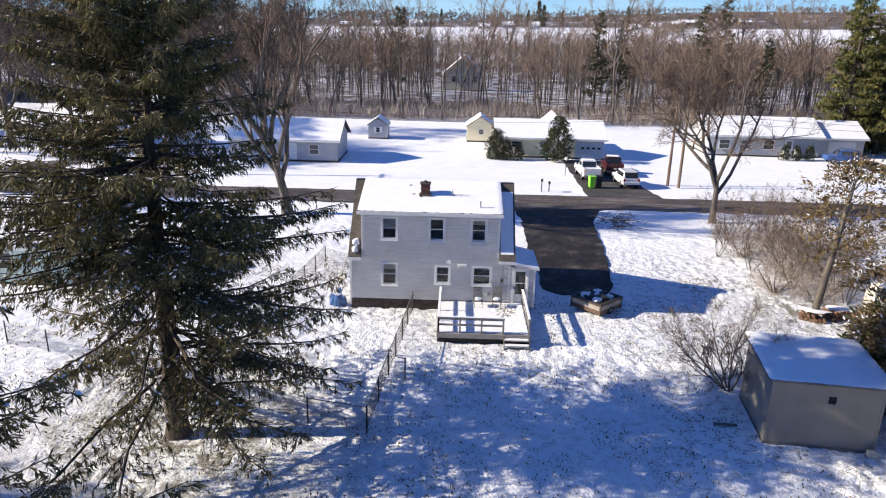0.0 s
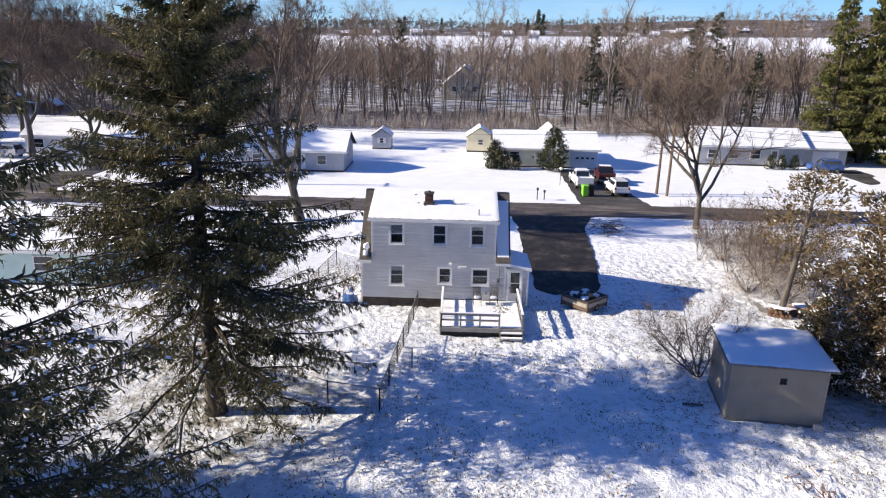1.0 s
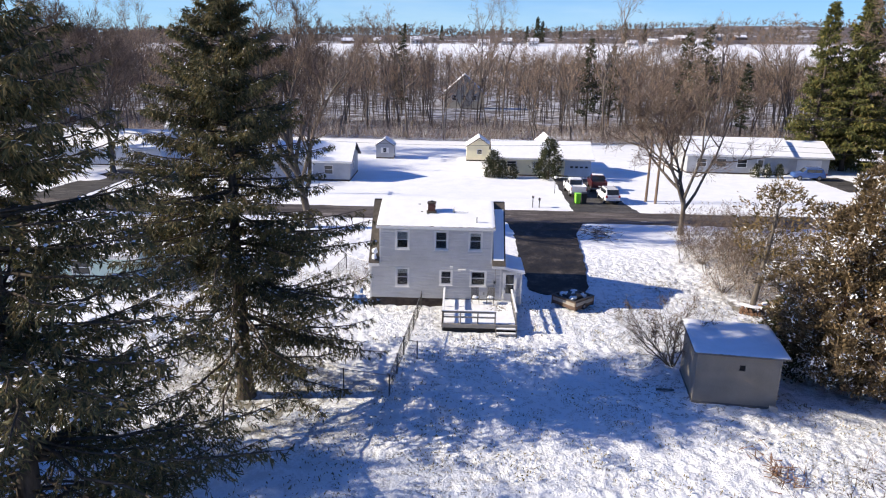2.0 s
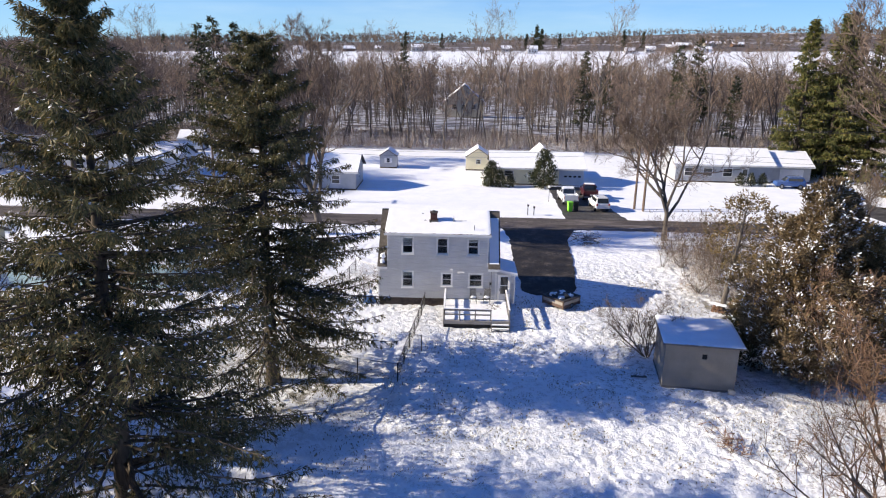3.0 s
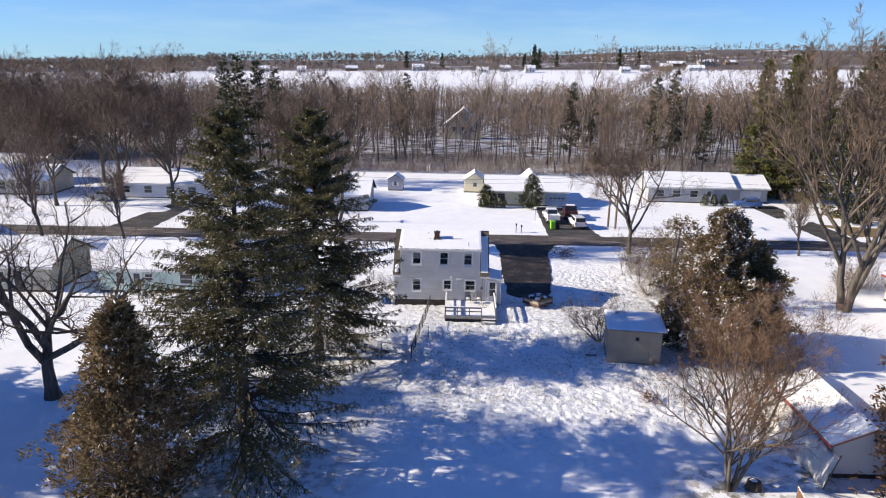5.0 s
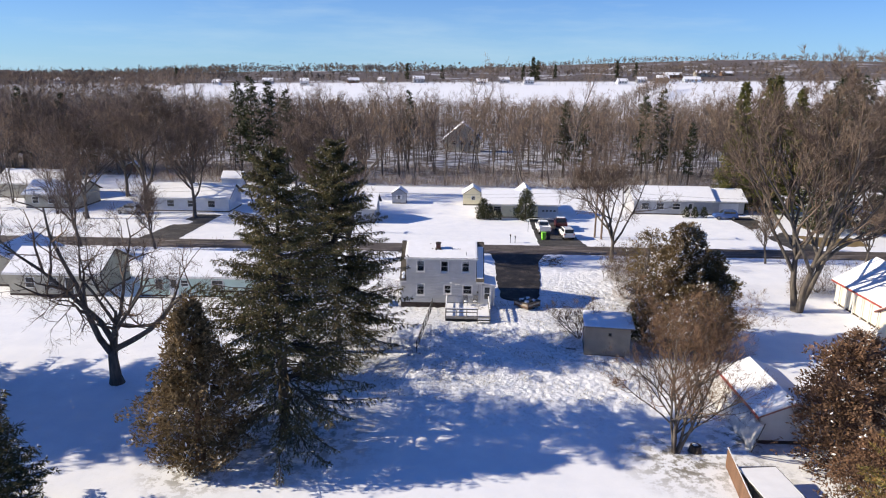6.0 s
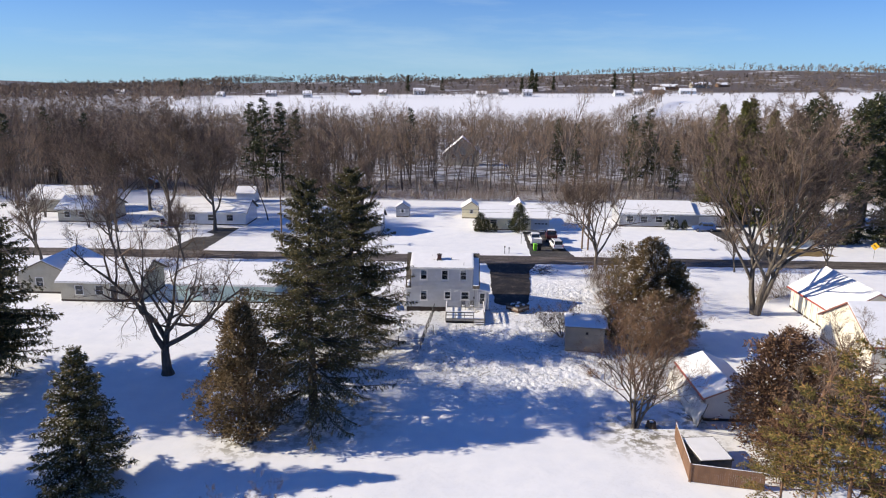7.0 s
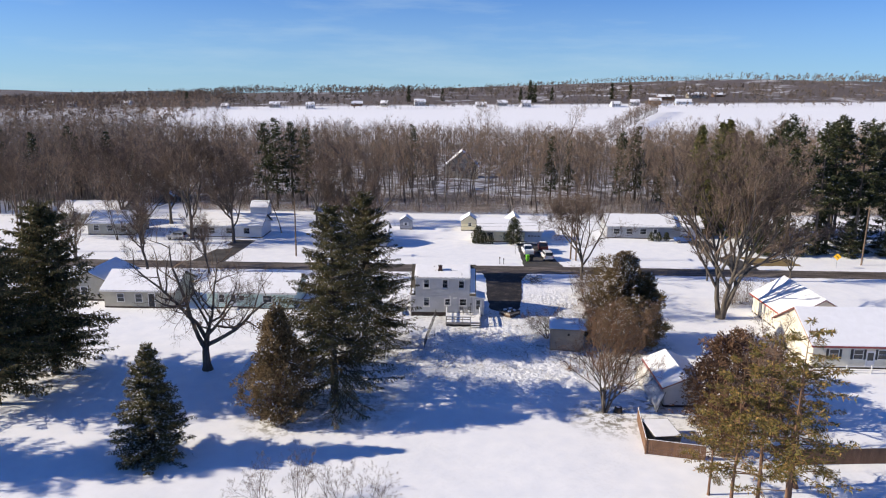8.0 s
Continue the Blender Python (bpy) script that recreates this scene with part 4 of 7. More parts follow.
# ---- deck with railing and steps ----
def make_deck():
    d = thing("deck", 0.45, 33.65, 0, 0, "weathered wooden deck with snow on its boards and railing", "deck")
    W, D, H = 5.0, 4.6, 0.56
    for k in range(31):
        y = k * 0.1455
        part("plank", boxes((0, W, y, y + 0.137, H - 0.04, H)), DECK_WOOD, d)
    part("rim_board", boxes((-0.03, W + 0.03, -0.045, 0.0, 0.3, H)), DECK_WOOD, d)
    part("rim_board", boxes((-0.03, 0.0, 0.0, D, 0.3, H)), DECK_WOOD, d)
    part("rim_board", boxes((W, W + 0.03, 0.0, D, 0.3, H)), DECK_WOOD, d)
    # added near-black panel stands in for the shade beneath the deck
    part("underdeck_shade", boxes((0.02, W - 0.02, 0.1, 0.14, -0.1, 0.3)), DARK, d)
    for x in (0.1, 1.7, 3.3, W - 0.1):
        part("footing", boxes((x - 0.07, x + 0.07, 0.15, 0.29, -0.2, 0.5)), GREY_WOOD, d)
    rng = random.Random(8)
    def rail(a, b, posts):
        a, b = Vector(a), Vector(b)
        along = (b - a).normalized()
        turn = Matrix.Translation(a) @ Matrix.Rotation(math.atan2(along.y, along.x), 4, "Z")
        n = (b - a).length
        for k in range(posts):
            s = n * k / (posts - 1)
            part("post", boxes((s - 0.045, s + 0.045, -0.045, 0.045, 0.25, H + 0.88), m=turn), DECK_WOOD, d)
        part("rail", boxes((0.045, n - 0.045, -0.02, 0.02, H + 0.42, H + 0.53), m=turn), DECK_WOOD, d)
        part("rail", boxes((0.045, n - 0.045, -0.02, 0.02, H + 0.76, H + 0.85), m=turn), DECK_WOOD, d)
        part("rail_cap", boxes((-0.06, n + 0.06, -0.075, 0.075, H + 0.88, H + 0.92), m=turn), DECK_WOOD, d)
        part("snow_layer", boxes((-0.05, n + 0.05, -0.065, 0.065, H + 0.92, H + 0.955), m=turn, bevel=0.015), SNOW, d)
    rail((0.06, 0.06, 0), (3.55, 0.06, 0), 4)
    rail((0.06, 0.06, 0), (0.06, D - 0.1, 0), 4)
    rail((W - 0.06, 0.06, 0), (W - 0.06, D - 0.1, 0), 4)
    xs, ys = np.linspace(0.08, W - 0.08, 50), np.linspace(0.08, D - 0.03, 52)
    gx, gy = np.meshgrid(xs, ys)
    rs = np.random.RandomState(2)
    gz = H + 0.03 + 0.01 * rs.normal(size=gx.shape)
    worn = np.exp(-(((gx - 3.9) / 0.75) ** 2 + ((gy - 3.3) / 0.9) ** 2))
    gz -= 0.06 * worn * (rs.random_sample(gx.shape) < 0.6)
    V = np.stack((gx, gy, gz), -1).reshape(-1, 3)
    i = (np.arange(51)[:, None] * 50 + np.arange(49)[None]).ravel()
    put("snow_layer", mesh_np("snow_layer", V, np.stack((i, i + 1, i + 51, i + 50), 1), mats=(SNOW,), smooth=True), d, "trodden snow on the boards")
    for k in range(2):
        z = H - 0.19 * (k + 1)
        st = part("step", boxes((3.6, W - 0.05, -0.32 - 0.3 * k, -0.045 - 0.3 * k, z - 0.045, z), bevel=0.01), DECK_WOOD, d)
        part("snow_layer", boxes((3.64, W - 0.09, -0.3 - 0.3 * k, -0.06 - 0.3 * k, z, z + 0.03), bevel=0.012), SNOW, st)
    for x in (3.58, W - 0.06):
        part("stringer", prism([(-0.05, 0.3), (-0.05, H - 0.05), (-0.68, 0.0), (-0.68, -0.1), (-0.5, -0.1)], x, x + 0.05, "x"), GREY_WOOD, d)


make_deck()


def make_patio_chair(x, y, turn):
    c = thing("patio_chair", x, y, 0.59, turn, "grey metal mesh patio chair with snow on the seat", "chair", "chairs on the deck")
    part("seat", boxes((-0.26, 0.26, -0.26, 0.24, 0.4, 0.43), bevel=0.01), GREY_WOOD, c)
    part("snow", lump(random.Random(3), 0.24, 0.22, 0.12, 0.2), SNOW, c).location = (0, 0, 0.45)
    tilt = Matrix.Translation((0, 0.24, 0.42)) @ Matrix.Rotation(radians(-12), 4, "X")
    part("backrest", boxes(*[(-0.25 + k * 0.06, -0.21 + k * 0.06, 0, 0.015, 0.03, 0.62) for k in range(9)], (-0.27, 0.27, 0, 0.02, 0.6, 0.66), m=tilt), GREY_WOOD, c)
    for sx in (-0.25, 0.25):
        for sy in (-0.24, 0.22):
            part("leg", rods(((sx, sy, 0), (sx, sy, 0.41), 0.015)), DARK_METAL, c)
        part("armrest", rods(((sx, -0.24, 0.63), (sx, 0.28, 0.66), 0.016), ((sx, -0.24, 0.41), (sx, -0.24, 0.63), 0.014)), DARK_METAL, c)


make_patio_chair(2.75, 37.55, 6)
make_patio_chair(3.85, 37.6, -8)

# ---- near trees ----
A = conifer_meshes(11, 20.6, 8.4, 3.0, 0.42, NEEDLE, BARK_DARK, per_m=22, twigs=17, needles=21, size=0.26, fat=0.18, low_gaps=0.46, droop=0.40, hang=0.85, snow=0.03, power=0.70, gaps=0.10, low_trim=0.95, tier=0.8, inner=0.2)
tree_of(A, "spruce_tree", -9.9, 24.1, label="tall dark spruce with drooping boughs and open lower trunk", category="conifer")
B = conifer_meshes(12, 21.6, 8.4, 2.0, 0.42, NEEDLE, BARK_DARK, per_m=21, twigs=16, needles=19, size=0.26, fat=0.18, low_gaps=0.52, droop=0.34, hang=0.8, snow=0.035, power=0.72, gaps=0.17, low_trim=0.9, tier=0.9, inner=0.2)
tree_of(B, "spruce_tree", -11.0, 7.6, label="tall dark spruce dusted with snow beside a browned arborvitae", category="conifer")
LEFT = conifer_meshes(13, 20.4, 7.9, 2.8, 0.42, NEEDLE, BARK_DARK, per_m=20, twigs=12, needles=11, size=0.42, droop=0.25, hang=0.6, snow=0.01, power=0.6, gaps=0.12, tier=0.7, inner=0.15)
tree_of(LEFT, "spruce_tree", -45.2, 13.8, label="tall dark spruce at the side of the neighbour's lawn", category="conifer")
tree_of(LEFT, "spruce_tree", -47.0, 5.6, turn=130, size=0.97, label="tall dark spruce at the edge of the lawn", category="conifer")
tree_of(LEFT, "spruce_tree", -58.0, -8.6, turn=250, size=0.95, label="dark spruce that shades the near lawn", category="conifer")
SMALL = conifer_meshes(14, 10.9, 4.3, 0.5, 0.2, NEEDLE, BARK_DARK, per_m=26, twigs=12, needles=14, size=0.28, droop=0.42, hang=0.5, snow=0.12, power=0.8, tier=0.5)
tree_of(SMALL, "spruce_tree", -25.6, -4.4, label="small conical spruce with snow on its boughs", category="conifer")


def arb_left(u):
    if u is None:
        return 0.3, 12.0
    return 3.0 * (0.45 + 0.55 * min(1, u / 0.15)) * (1 - max(0, u - 0.35) / 0.65) ** 0.75 + 0.15


tree_of(bushy_meshes(21, arb_left, 2300, 13, 0.3, BROWN_SCALE, BARK_RED, 0.28, 11, snow=0.12, shell=0.3, flare=0.8), "arborvitae_tree", -15.8, 3.1, label="winter-browned arborvitae with a ragged outline", category="conifer")


def arb_right(u):
    if u is None:
        return 0.6, 12.5
    return 4.1 * (0.5 + 0.5 * min(1, u / 0.25)) * max(0.0, 1 - max(0, u - 0.25) / 0.77) ** 0.7 + 0.15


tree_of(bushy_meshes(22, arb_right, 4600, 26, 0.23, BROWN_SCALE, BARK_RED, 0.35, 12, snow=0.26, shell=0.35, flare=0.8), "arborvitae_tree", 23.8, 27.0, label="broad browned arborvitae with snow caught on its sprays", category="conifer")


def arb_low(u):
    if u is None:
        return 0.2, 9.6
    return 3.1 * (0.6 + 0.4 * min(1, u / 0.3)) * max(0.0, 1 - max(0, u - 0.3) / 0.72) ** 0.6 + 0.15


tree_of(bushy_meshes(23, arb_low, 2900, 24, 0.23, SCALE_LEAF, BARK_RED, 0.3, 9, snow=0.18, flare=0.8), "arborvitae_tree", 26.7, 27.4, label="lower browned arborvitae grown into its taller neighbour", category="conifer")


def shrub_dark(u):
    if u is None:
        return 0.1, 4.2
    return 1.7 * max(0.05, 1 - max(0, u - 0.3) / 0.75) ** 0.5


tree_of(bushy_meshes(24, shrub_dark, 600, 14, 0.3, NEEDLE_DARK, BARK_DARK, 0.12, 3, snow=0.3, flare=0.8), "yew_shrub", 21.6, 29.2, label="dark low evergreen shrub with snow behind the shed", category="shrub")


def cedar(u):
    if u is None:
        return 3.6, 9.3
    return 2.9 * (0.4 + 0.65 * min(1, u / 0.4)) * max(0.05, 1 - max(0, u - 0.55) / 0.5) ** 0.6


leaning = tree_of(bushy_meshes(25, cedar, 250, 13, 0.26, CEDAR_LEAF, BARK, 0.24, 8, snow=0.06, shell=0.1), "cedar_tree", 23.2, 38.6, label="thin yellow-brown cedar on a bare leaning trunk", category="tree")
leaning.matrix_world = pose(23.0, 38.6, 0, 0, 6, 0)

apple = bare_tree_meshes(31, 5.2, 0.36, BARK, TWIG, 0.5, first=0.3, limbs=8, spread=58, up=0.42, levels=4, keep=0.55, first_keep=2.1, forks=(6, 5, 3), wander=0.2)
tree_of(apple, "bare_tree", -28.0, 16.2, turn=200, size=1.5, label="leafless spreading lawn tree with a thick forked trunk")
big = bare_tree_meshes(32, 11.5, 0.42, BARK, TWIG, 0.6, 3, 1.7, first=0.3, limbs=9, spread=42, up=0.5, levels=4, keep=0.5, first_keep=1.35, forks=(7, 5, 3), wander=0.13, trunks=3, split=0.2)
tree_of(big, "bare_tree", 42.0, 39.6, turn=150, size=1.33, label="big leafless maple that forks low into upright stems")
street = bare_tree_meshes(33, 5.5, 0.2, BARK, TWIG, 0.6, 3, first=0.25, limbs=10, spread=55, up=0.4, levels=4, keep=0.55, first_keep=1.65, forks=(6, 5, 3), wander=0.18)
tree_of(street, "bare_tree", 24.6, 60.8, size=1.6, label="leafless round-headed street tree by the verge")
maple = bare_tree_meshes(34, 11.0, 0.36, BARK, TWIG, 0.6, 3, 1.5, first=0.2, limbs=16, spread=36, up=0.5, levels=4, keep=0.5, first_keep=1.1, forks=(6, 5, 3), wander=0.14)
tree_of(maple, "bare_tree", -13.9, 60.0, size=1.25, label="tall leafless maple standing by the street")
thicket = bare_tree_meshes(35, 9.6, 0.16, BARK, TWIG_RED, 0.45, 1, first=0.12, limbs=11, spread=48, up=0.4, levels=4, keep=0.55, first_keep=0.62, forks=(6, 5, 3), wander=0.18, trunks=5, split=0.26)
tree_of(thicket, "bare_shrub", 17.9, 6.7, label="tall leafless many-stemmed shrub with reddish fine twigs", category="shrub")
bare_small = bare_tree_meshes(36, 4.4, 0.045, BARK, TWIG, 0.32, 2, first=0.1, limbs=6, spread=45, up=0.3, levels=3, keep=0.6, forks=(4, 2), wander=0.2, trunks=4, split=0.45)
for x, y, s in ((24.2, 44.0, 1.0), (26.5, 41.4, 1.1), (22.8, 47.5, 0.9), (25.4, 50.2, 1.0), (23.2, 54.0, 0.85), (27.2, 46.2, 1.1), (-6.0, 39.0, 0.55), (25.5, 56.5, 0.8), (28.0, 51.5, 1.0), (29.5, 48.0, 1.05), (24.6, 47.0, 1.0), (26.6, 53.4, 0.9), (28.6, 44.0, 1.0), (21.6, 50.8, 0.7)):
    tree_of(bare_small, "bare_shrub", x, y, turn=x * 77, size=s, label="leafless twiggy shrub in the snow", category="shrub", group="bare shrubs")

fan = bare_tree_meshes(38, 3.8, 0.07, BARK, TWIG, 0.35, 1, first=0.2, limbs=8, spread=42, up=0.15, levels=3, keep=0.55, forks=(5, 3), wander=0.17, trunks=7, split=0.75, lean=(-0.35, 0.1))
tree_of(fan, "bare_shrub", 14.6, 29.5, label="leafless shrub fanning out beside the garden shed", category="shrub")


def briar_meshes(seed, reach, height, count):
    """A tangled thicket of thin bare canes."""
    rs = np.random.RandomState(seed)
    a, r = rs.uniform(0, 2 * np.pi, count), reach * 0.75 * np.sqrt(rs.random_sample(count))
    dome = np.sqrt(np.maximum(0.05, 1 - (r / reach) ** 2))
    at = np.stack((np.cos(a) * r, np.sin(a) * r, rs.uniform(0.0, 0.85, count) * height * dome), 1)
    w = np.stack((np.cos(a) * 0.5, np.sin(a) * 0.5, np.full(count, 0.55)), 1) + rs.normal(size=(count, 3)) * 0.75
    v, q = shards(at, w, rs.uniform(0.12, 0.36, count) * height, np.full(count, 0.018), rs)
    k = 14
    b = rs.uniform(0, 2 * np.pi, k)
    segs = np.stack((np.cos(b) * 0.1, np.sin(b) * 0.1, np.full(k, -0.1), np.cos(b) * reach * 0.7, np.sin(b) * reach * 0.7, rs.uniform(0.5, 0.8, k) * height, np.full(k, 0.025), np.full(k, 0.01)), 1)
    canes, cq, cm = joined([(v, q, 0), (*frusta(segs, 4), 1)])
    stem, sq = frusta([(0, 0, -0.15, 0.05, 0.03, 0.3, 0.09, 0.05)], 7)
    return mesh_np("trunk", stem, sq, mats=(BARK,)), mesh_np("crown", canes, cq, mats=(FROST_TWIG, BARK), qmat=cm)


briar = briar_meshes(37, 1.9, 2.3, 1300)
for x, y, s in ((22.6, 43.0, 1.1), (24.8, 45.6, 1.2), (26.8, 43.4, 1.2), (25.6, 48.2, 1.25), (23.4, 50.6, 1.05), (27.8, 47.4, 1.2), (26.2, 52.0, 1.1), (24.0, 55.4, 0.95), (28.8, 50.6, 1.15), (24.4, 41.2, 1.0), (27.6, 55.6, 0.9), (45.5, 46.5, 1.0), (48.2, 47.6, 1.1), (51.0, 47.0, 1.0)):
    tree_of(briar, "briar_thicket", x, y, turn=x * 91, size=s, label="tangled leafless briar thicket with frosted canes", category="shrub", group="briar thickets")

# ---- yard things ----
def make_shed():
    s = thing("garden_shed", 14.38, 24.92, 0, -7.5, "beige panelled flat-roofed garden shed with snow on top", "shed")
    W, D, H = 4.28, 3.9, 2.88
    wn0 = (2.2, 2.5, 2.05, 2.38)
    part("wall", shell(0, W, 0.08, H, 0, 0.08, [wn0]), SHED_PANEL, s)
    part("wall", boxes((0, 0.08, 0.08, D, 0.08, H)), SHED_PANEL, s)
    part("wall", boxes((W - 0.08, W, 0.08, D, 0.08, H)), SHED_PANEL, s)
    part("wall", boxes((0.08, W - 0.08, D - 0.08, D, 0.08, H)), SHED_PANEL, s)
    part("floor", boxes((0.08, W - 0.08, 0.08, D - 0.08, 0.02, 0.1)), DARK, s)
    for x in (0.02, W - 0.02):
        part("corner_board", boxes((x - 0.05, x + 0.05, -0.022, -0.003, 0.06, H)), SHED_PANEL, s)
    part("sill_beam", boxes((-0.03, W + 0.03, -0.04, -0.023, -0.05, 0.1), (-0.035, -0.003, 0.0, D, -0.05, 0.1)), GREY_WOOD, s, "dark rotting sill boards")
    # near-black plate behind the hole paints in the shed's dark inside
    part("opening_backing", boxes((2.15, 2.55, 0.1, 0.12, 2.0, 2.42)), DARK, s, "near-black plate behind the small unglazed opening, its dark painted in")
    part("roof", prism([(-0.16, H + 0.02), (D + 0.2, H + 0.2), (D + 0.2, H + 0.28), (-0.16, H + 0.1)], -0.22, W + 0.42, "x"), GREY_WOOD, s)
    xs, ys = np.linspace(-0.2, W + 0.4, 40), np.linspace(-0.14, D + 0.18, 34)
    gx, gy = np.meshgrid(xs, ys)
    rs = np.random.RandomState(9)
    gz = H + 0.165 + 0.05 * (gy + 0.14) + 0.012 * rs.normal(size=gx.shape)
    gz[0] -= 0.06
    gz[:, 0] -= 0.05
    gz[:, -1] -= 0.06
    i = (np.arange(33)[:, None] * 40 + np.arange(39)[None]).ravel()
    put("snow_layer", mesh_np("snow_layer", np.stack((gx, gy, gz), -1).reshape(-1, 3), np.stack((i, i + 1, i + 41, i + 40), 1), mats=(SNOW,), smooth=True), s)
    tagged(part("concrete_block", boxes((0, 0.4, 0, 0.2, 0, 0.3), bevel=0.015), plain("grey_concrete", (0.4, 0.39, 0.37), 0.9, 0.2, 4.0, bump=0.4)), "loose grey concrete block by the shed wall", "block").matrix_world = pose(18.2, 24.0, 0, 0, 0, -7.5)
    tagged(part("board", boxes((0, 1.0, 0, 0.16, 0, 0.05)), GREY_WOOD), "dark weathered board lying beside the shed", "board").matrix_world = pose(12.75, 26.1, 0.02, 0, 0, -4)


make_shed()


def chain_fence(name, pts, label, height=1.15):
    """Posts, a top rail and woven wire between them."""
    f = thing(name, pts[0][0], pts[0][1], 0, 0, label, "fence")
    o = Vector((pts[0][0], pts[0][1], 0))
    wires = []
    for a, b in zip(pts, pts[1:]):
        a, b = Vector((*a, 0)) - o, Vector((*b, 0)) - o
        n = (b - a).length
        d = (b - a) / n
        k = max(1, round(n / 2.6))
        for j in range(k + 1):
            p = a + d * (n * j / k)
            part("post", rods((p + Vector((0, 0, -0.2)), p + Vector((0, 0, height + 0.06)), 0.035)), DARK_METAL, f)
        part("top_rail", rods((a + Vector((0, 0, height)), b + Vector((0, 0, height)), 0.022), sides=6), METAL, f)
        s = -height
        while s < n:
            for sign in (1, -1):
                u0, u1 = (s, s + height) if sign > 0 else (s + height, s)
                za, zb = 0.04, height
                lo, hi = u0, u1
                def at(u):
                    return za + (zb - za) * (u - lo) / (hi - lo)
                ua, ub = (min(max(v, 0), n) for v in (u0, u1))
                if abs(ub - ua) > 0.02:
                    pa, pb = a + d * ua, a + d * ub
                    wires.append((pa.x, pa.y, at(ua), pb.x, pb.y, at(ub), 0.0035, 0.0035))
            s += 0.115
    v, q = frusta(wires, 3)
    put("wire_mesh", mesh_np("wire_mesh", v, q, mats=(DARK_METAL,)), f, "thin woven wire")
    return f


chain_fence("chain_link_fence", [(-1.15, 38.0), (-1.45, 33.9), (-1.8, 29.9), (-2.2, 24.7), (-4.8, 25.3), (-7.8, 27.0), (-14.0, 29.4), (-22.0, 32.0)], "low dark chain-link fence running from the house across the lawn")
chain_fence("chain_link_gate", [(-1.8, 29.75), (-0.95, 29.35)], "chain-link gate standing open on the lawn", 1.1)
chain_fence("chain_link_fence", [(-5.2, 44.6), (-8.0, 46.6), (-8.8, 40.0), (-9.6, 33.5)], "low grey chain-link fence beside the house")


def make_trailer():
    """An open box trailer standing corner-on at the end of the drive."""
    t = thing("box_trailer", 10.0, 37.7, 0, 43, "old open box trailer with cream and brown sides and snow inside", "trailer")
    n = 2.15
    for nm, d in (("side_panel", (0, n, 0, 0.05)), ("side_panel", (0, 0.05, 0.05, n)), ("side_panel", (n - 0.05, n, 0.05, n)), ("side_panel", (0.05, n - 0.05, n - 0.05, n))):
        w = part(nm, boxes((*d, 0.16, 0.8), bevel=0.01), BOAT_BROWN, t)
        part("painted_band", boxes((d[0] - 0.012, d[1] + 0.012, d[2] - 0.012, d[3] + 0.012, 0.42, 0.68), bevel=0.01), BOAT_CREAM, w, "faded cream painted band")
    part("bed", boxes((0.05, n - 0.05, 0.05, n - 0.05, 0.2, 0.5)), DARK, t)
    for x, y in ((-0.03, -0.03), (n - 0.06, -0.03), (-0.03, n - 0.06), (n - 0.06, n - 0.06)):
        part("corner_post", boxes((x, x + 0.09, y, y + 0.09, 0.1, 0.86), bevel=0.01), BOAT_BROWN, t)
    for d in ((-0.06, n + 0.06, -0.07, 0.16), (-0.07, 0.16, 0.16, n - 0.16), (n - 0.16, n + 0.07, 0.16, n - 0.16), (-0.06, n + 0.06, n - 0.16, n + 0.07)):
        part("top_rail", boxes((*d, 0.8, 0.85), bevel=0.01), DARK_METAL, t)
    for y in (-0.02, n - 0.1):
        w = thing("wheel", 0, 0, 0)
        w.parent = t
        part("tyre", rods(((n * 0.5, y, 0.24), (n * 0.5, y + 0.12, 0.24), 0.24), sides=18), RUBBER, w)
        part("rim", rods(((n * 0.5, y - 0.01, 0.24), (n * 0.5, y + 0.13, 0.24), 0.12), sides=12), METAL, w)
    part("drawbar", rods(((n, n * 0.5, 0.25), (n + 1.1, n * 0.5, 0.2), 0.04), ((n, n * 0.25, 0.25), (n + 0.9, n * 0.5, 0.22), 0.03)), DARK_METAL, t)
    rng = random.Random(6)
    for k, (x, y, s) in enumerate(((0.5, 0.6, 0.3), (1.5, 0.5, 0.34), (0.7, 1.6, 0.36), (1.65, 1.5, 0.3), (1.05, 1.05, 0.24))):
        part("snow_heap", lump(rng, s, s * 0.8, 0.22, 0.35), SNOW, t).location = (x, y, 0.82)
    part("load", lump(rng, 0.95, 0.9, 0.5, 0.35, 3), BLACK_PLASTIC, t, "black plastic sheet over the load").location = (n * 0.5, n * 0.5, 0.5)


make_trailer()


def make_log_pile(x, y, turn, label, n=16, length=1.1, r=0.12):
    rng = random.Random(int(x * 10))
    ob = thing("log_pile", x, y, 0, turn, label, "logs")
    for k in range(n):
        row, col = divmod(k, 6)
        rr = r * rng.uniform(0.75, 1.1)
        bm = bmesh.new()
        j = rng.uniform(-0.08, 0.08)
        rod(bm, (col * 0.25 + row * 0.12, j, r + row * 0.2), (col * 0.25 + row * 0.12 + rng.uniform(-0.05, 0.05), length + j, r + row * 0.2), rr, rr * 0.92, 9)
        part("log", bm, BARK_RED, ob)
    part("snow_layer", lump(rng, 0.7, 0.45, 0.08, 0.3), SNOW, ob).location = (0.7, length * 0.5, r * 2 + 0.36)


make_log_pile(24.0, 38.3, 10, "stack of cut logs with snow on top")
make_log_pile(22.2, 38.4, -25, "short heap of cut logs under the cedar", 9, 0.8)


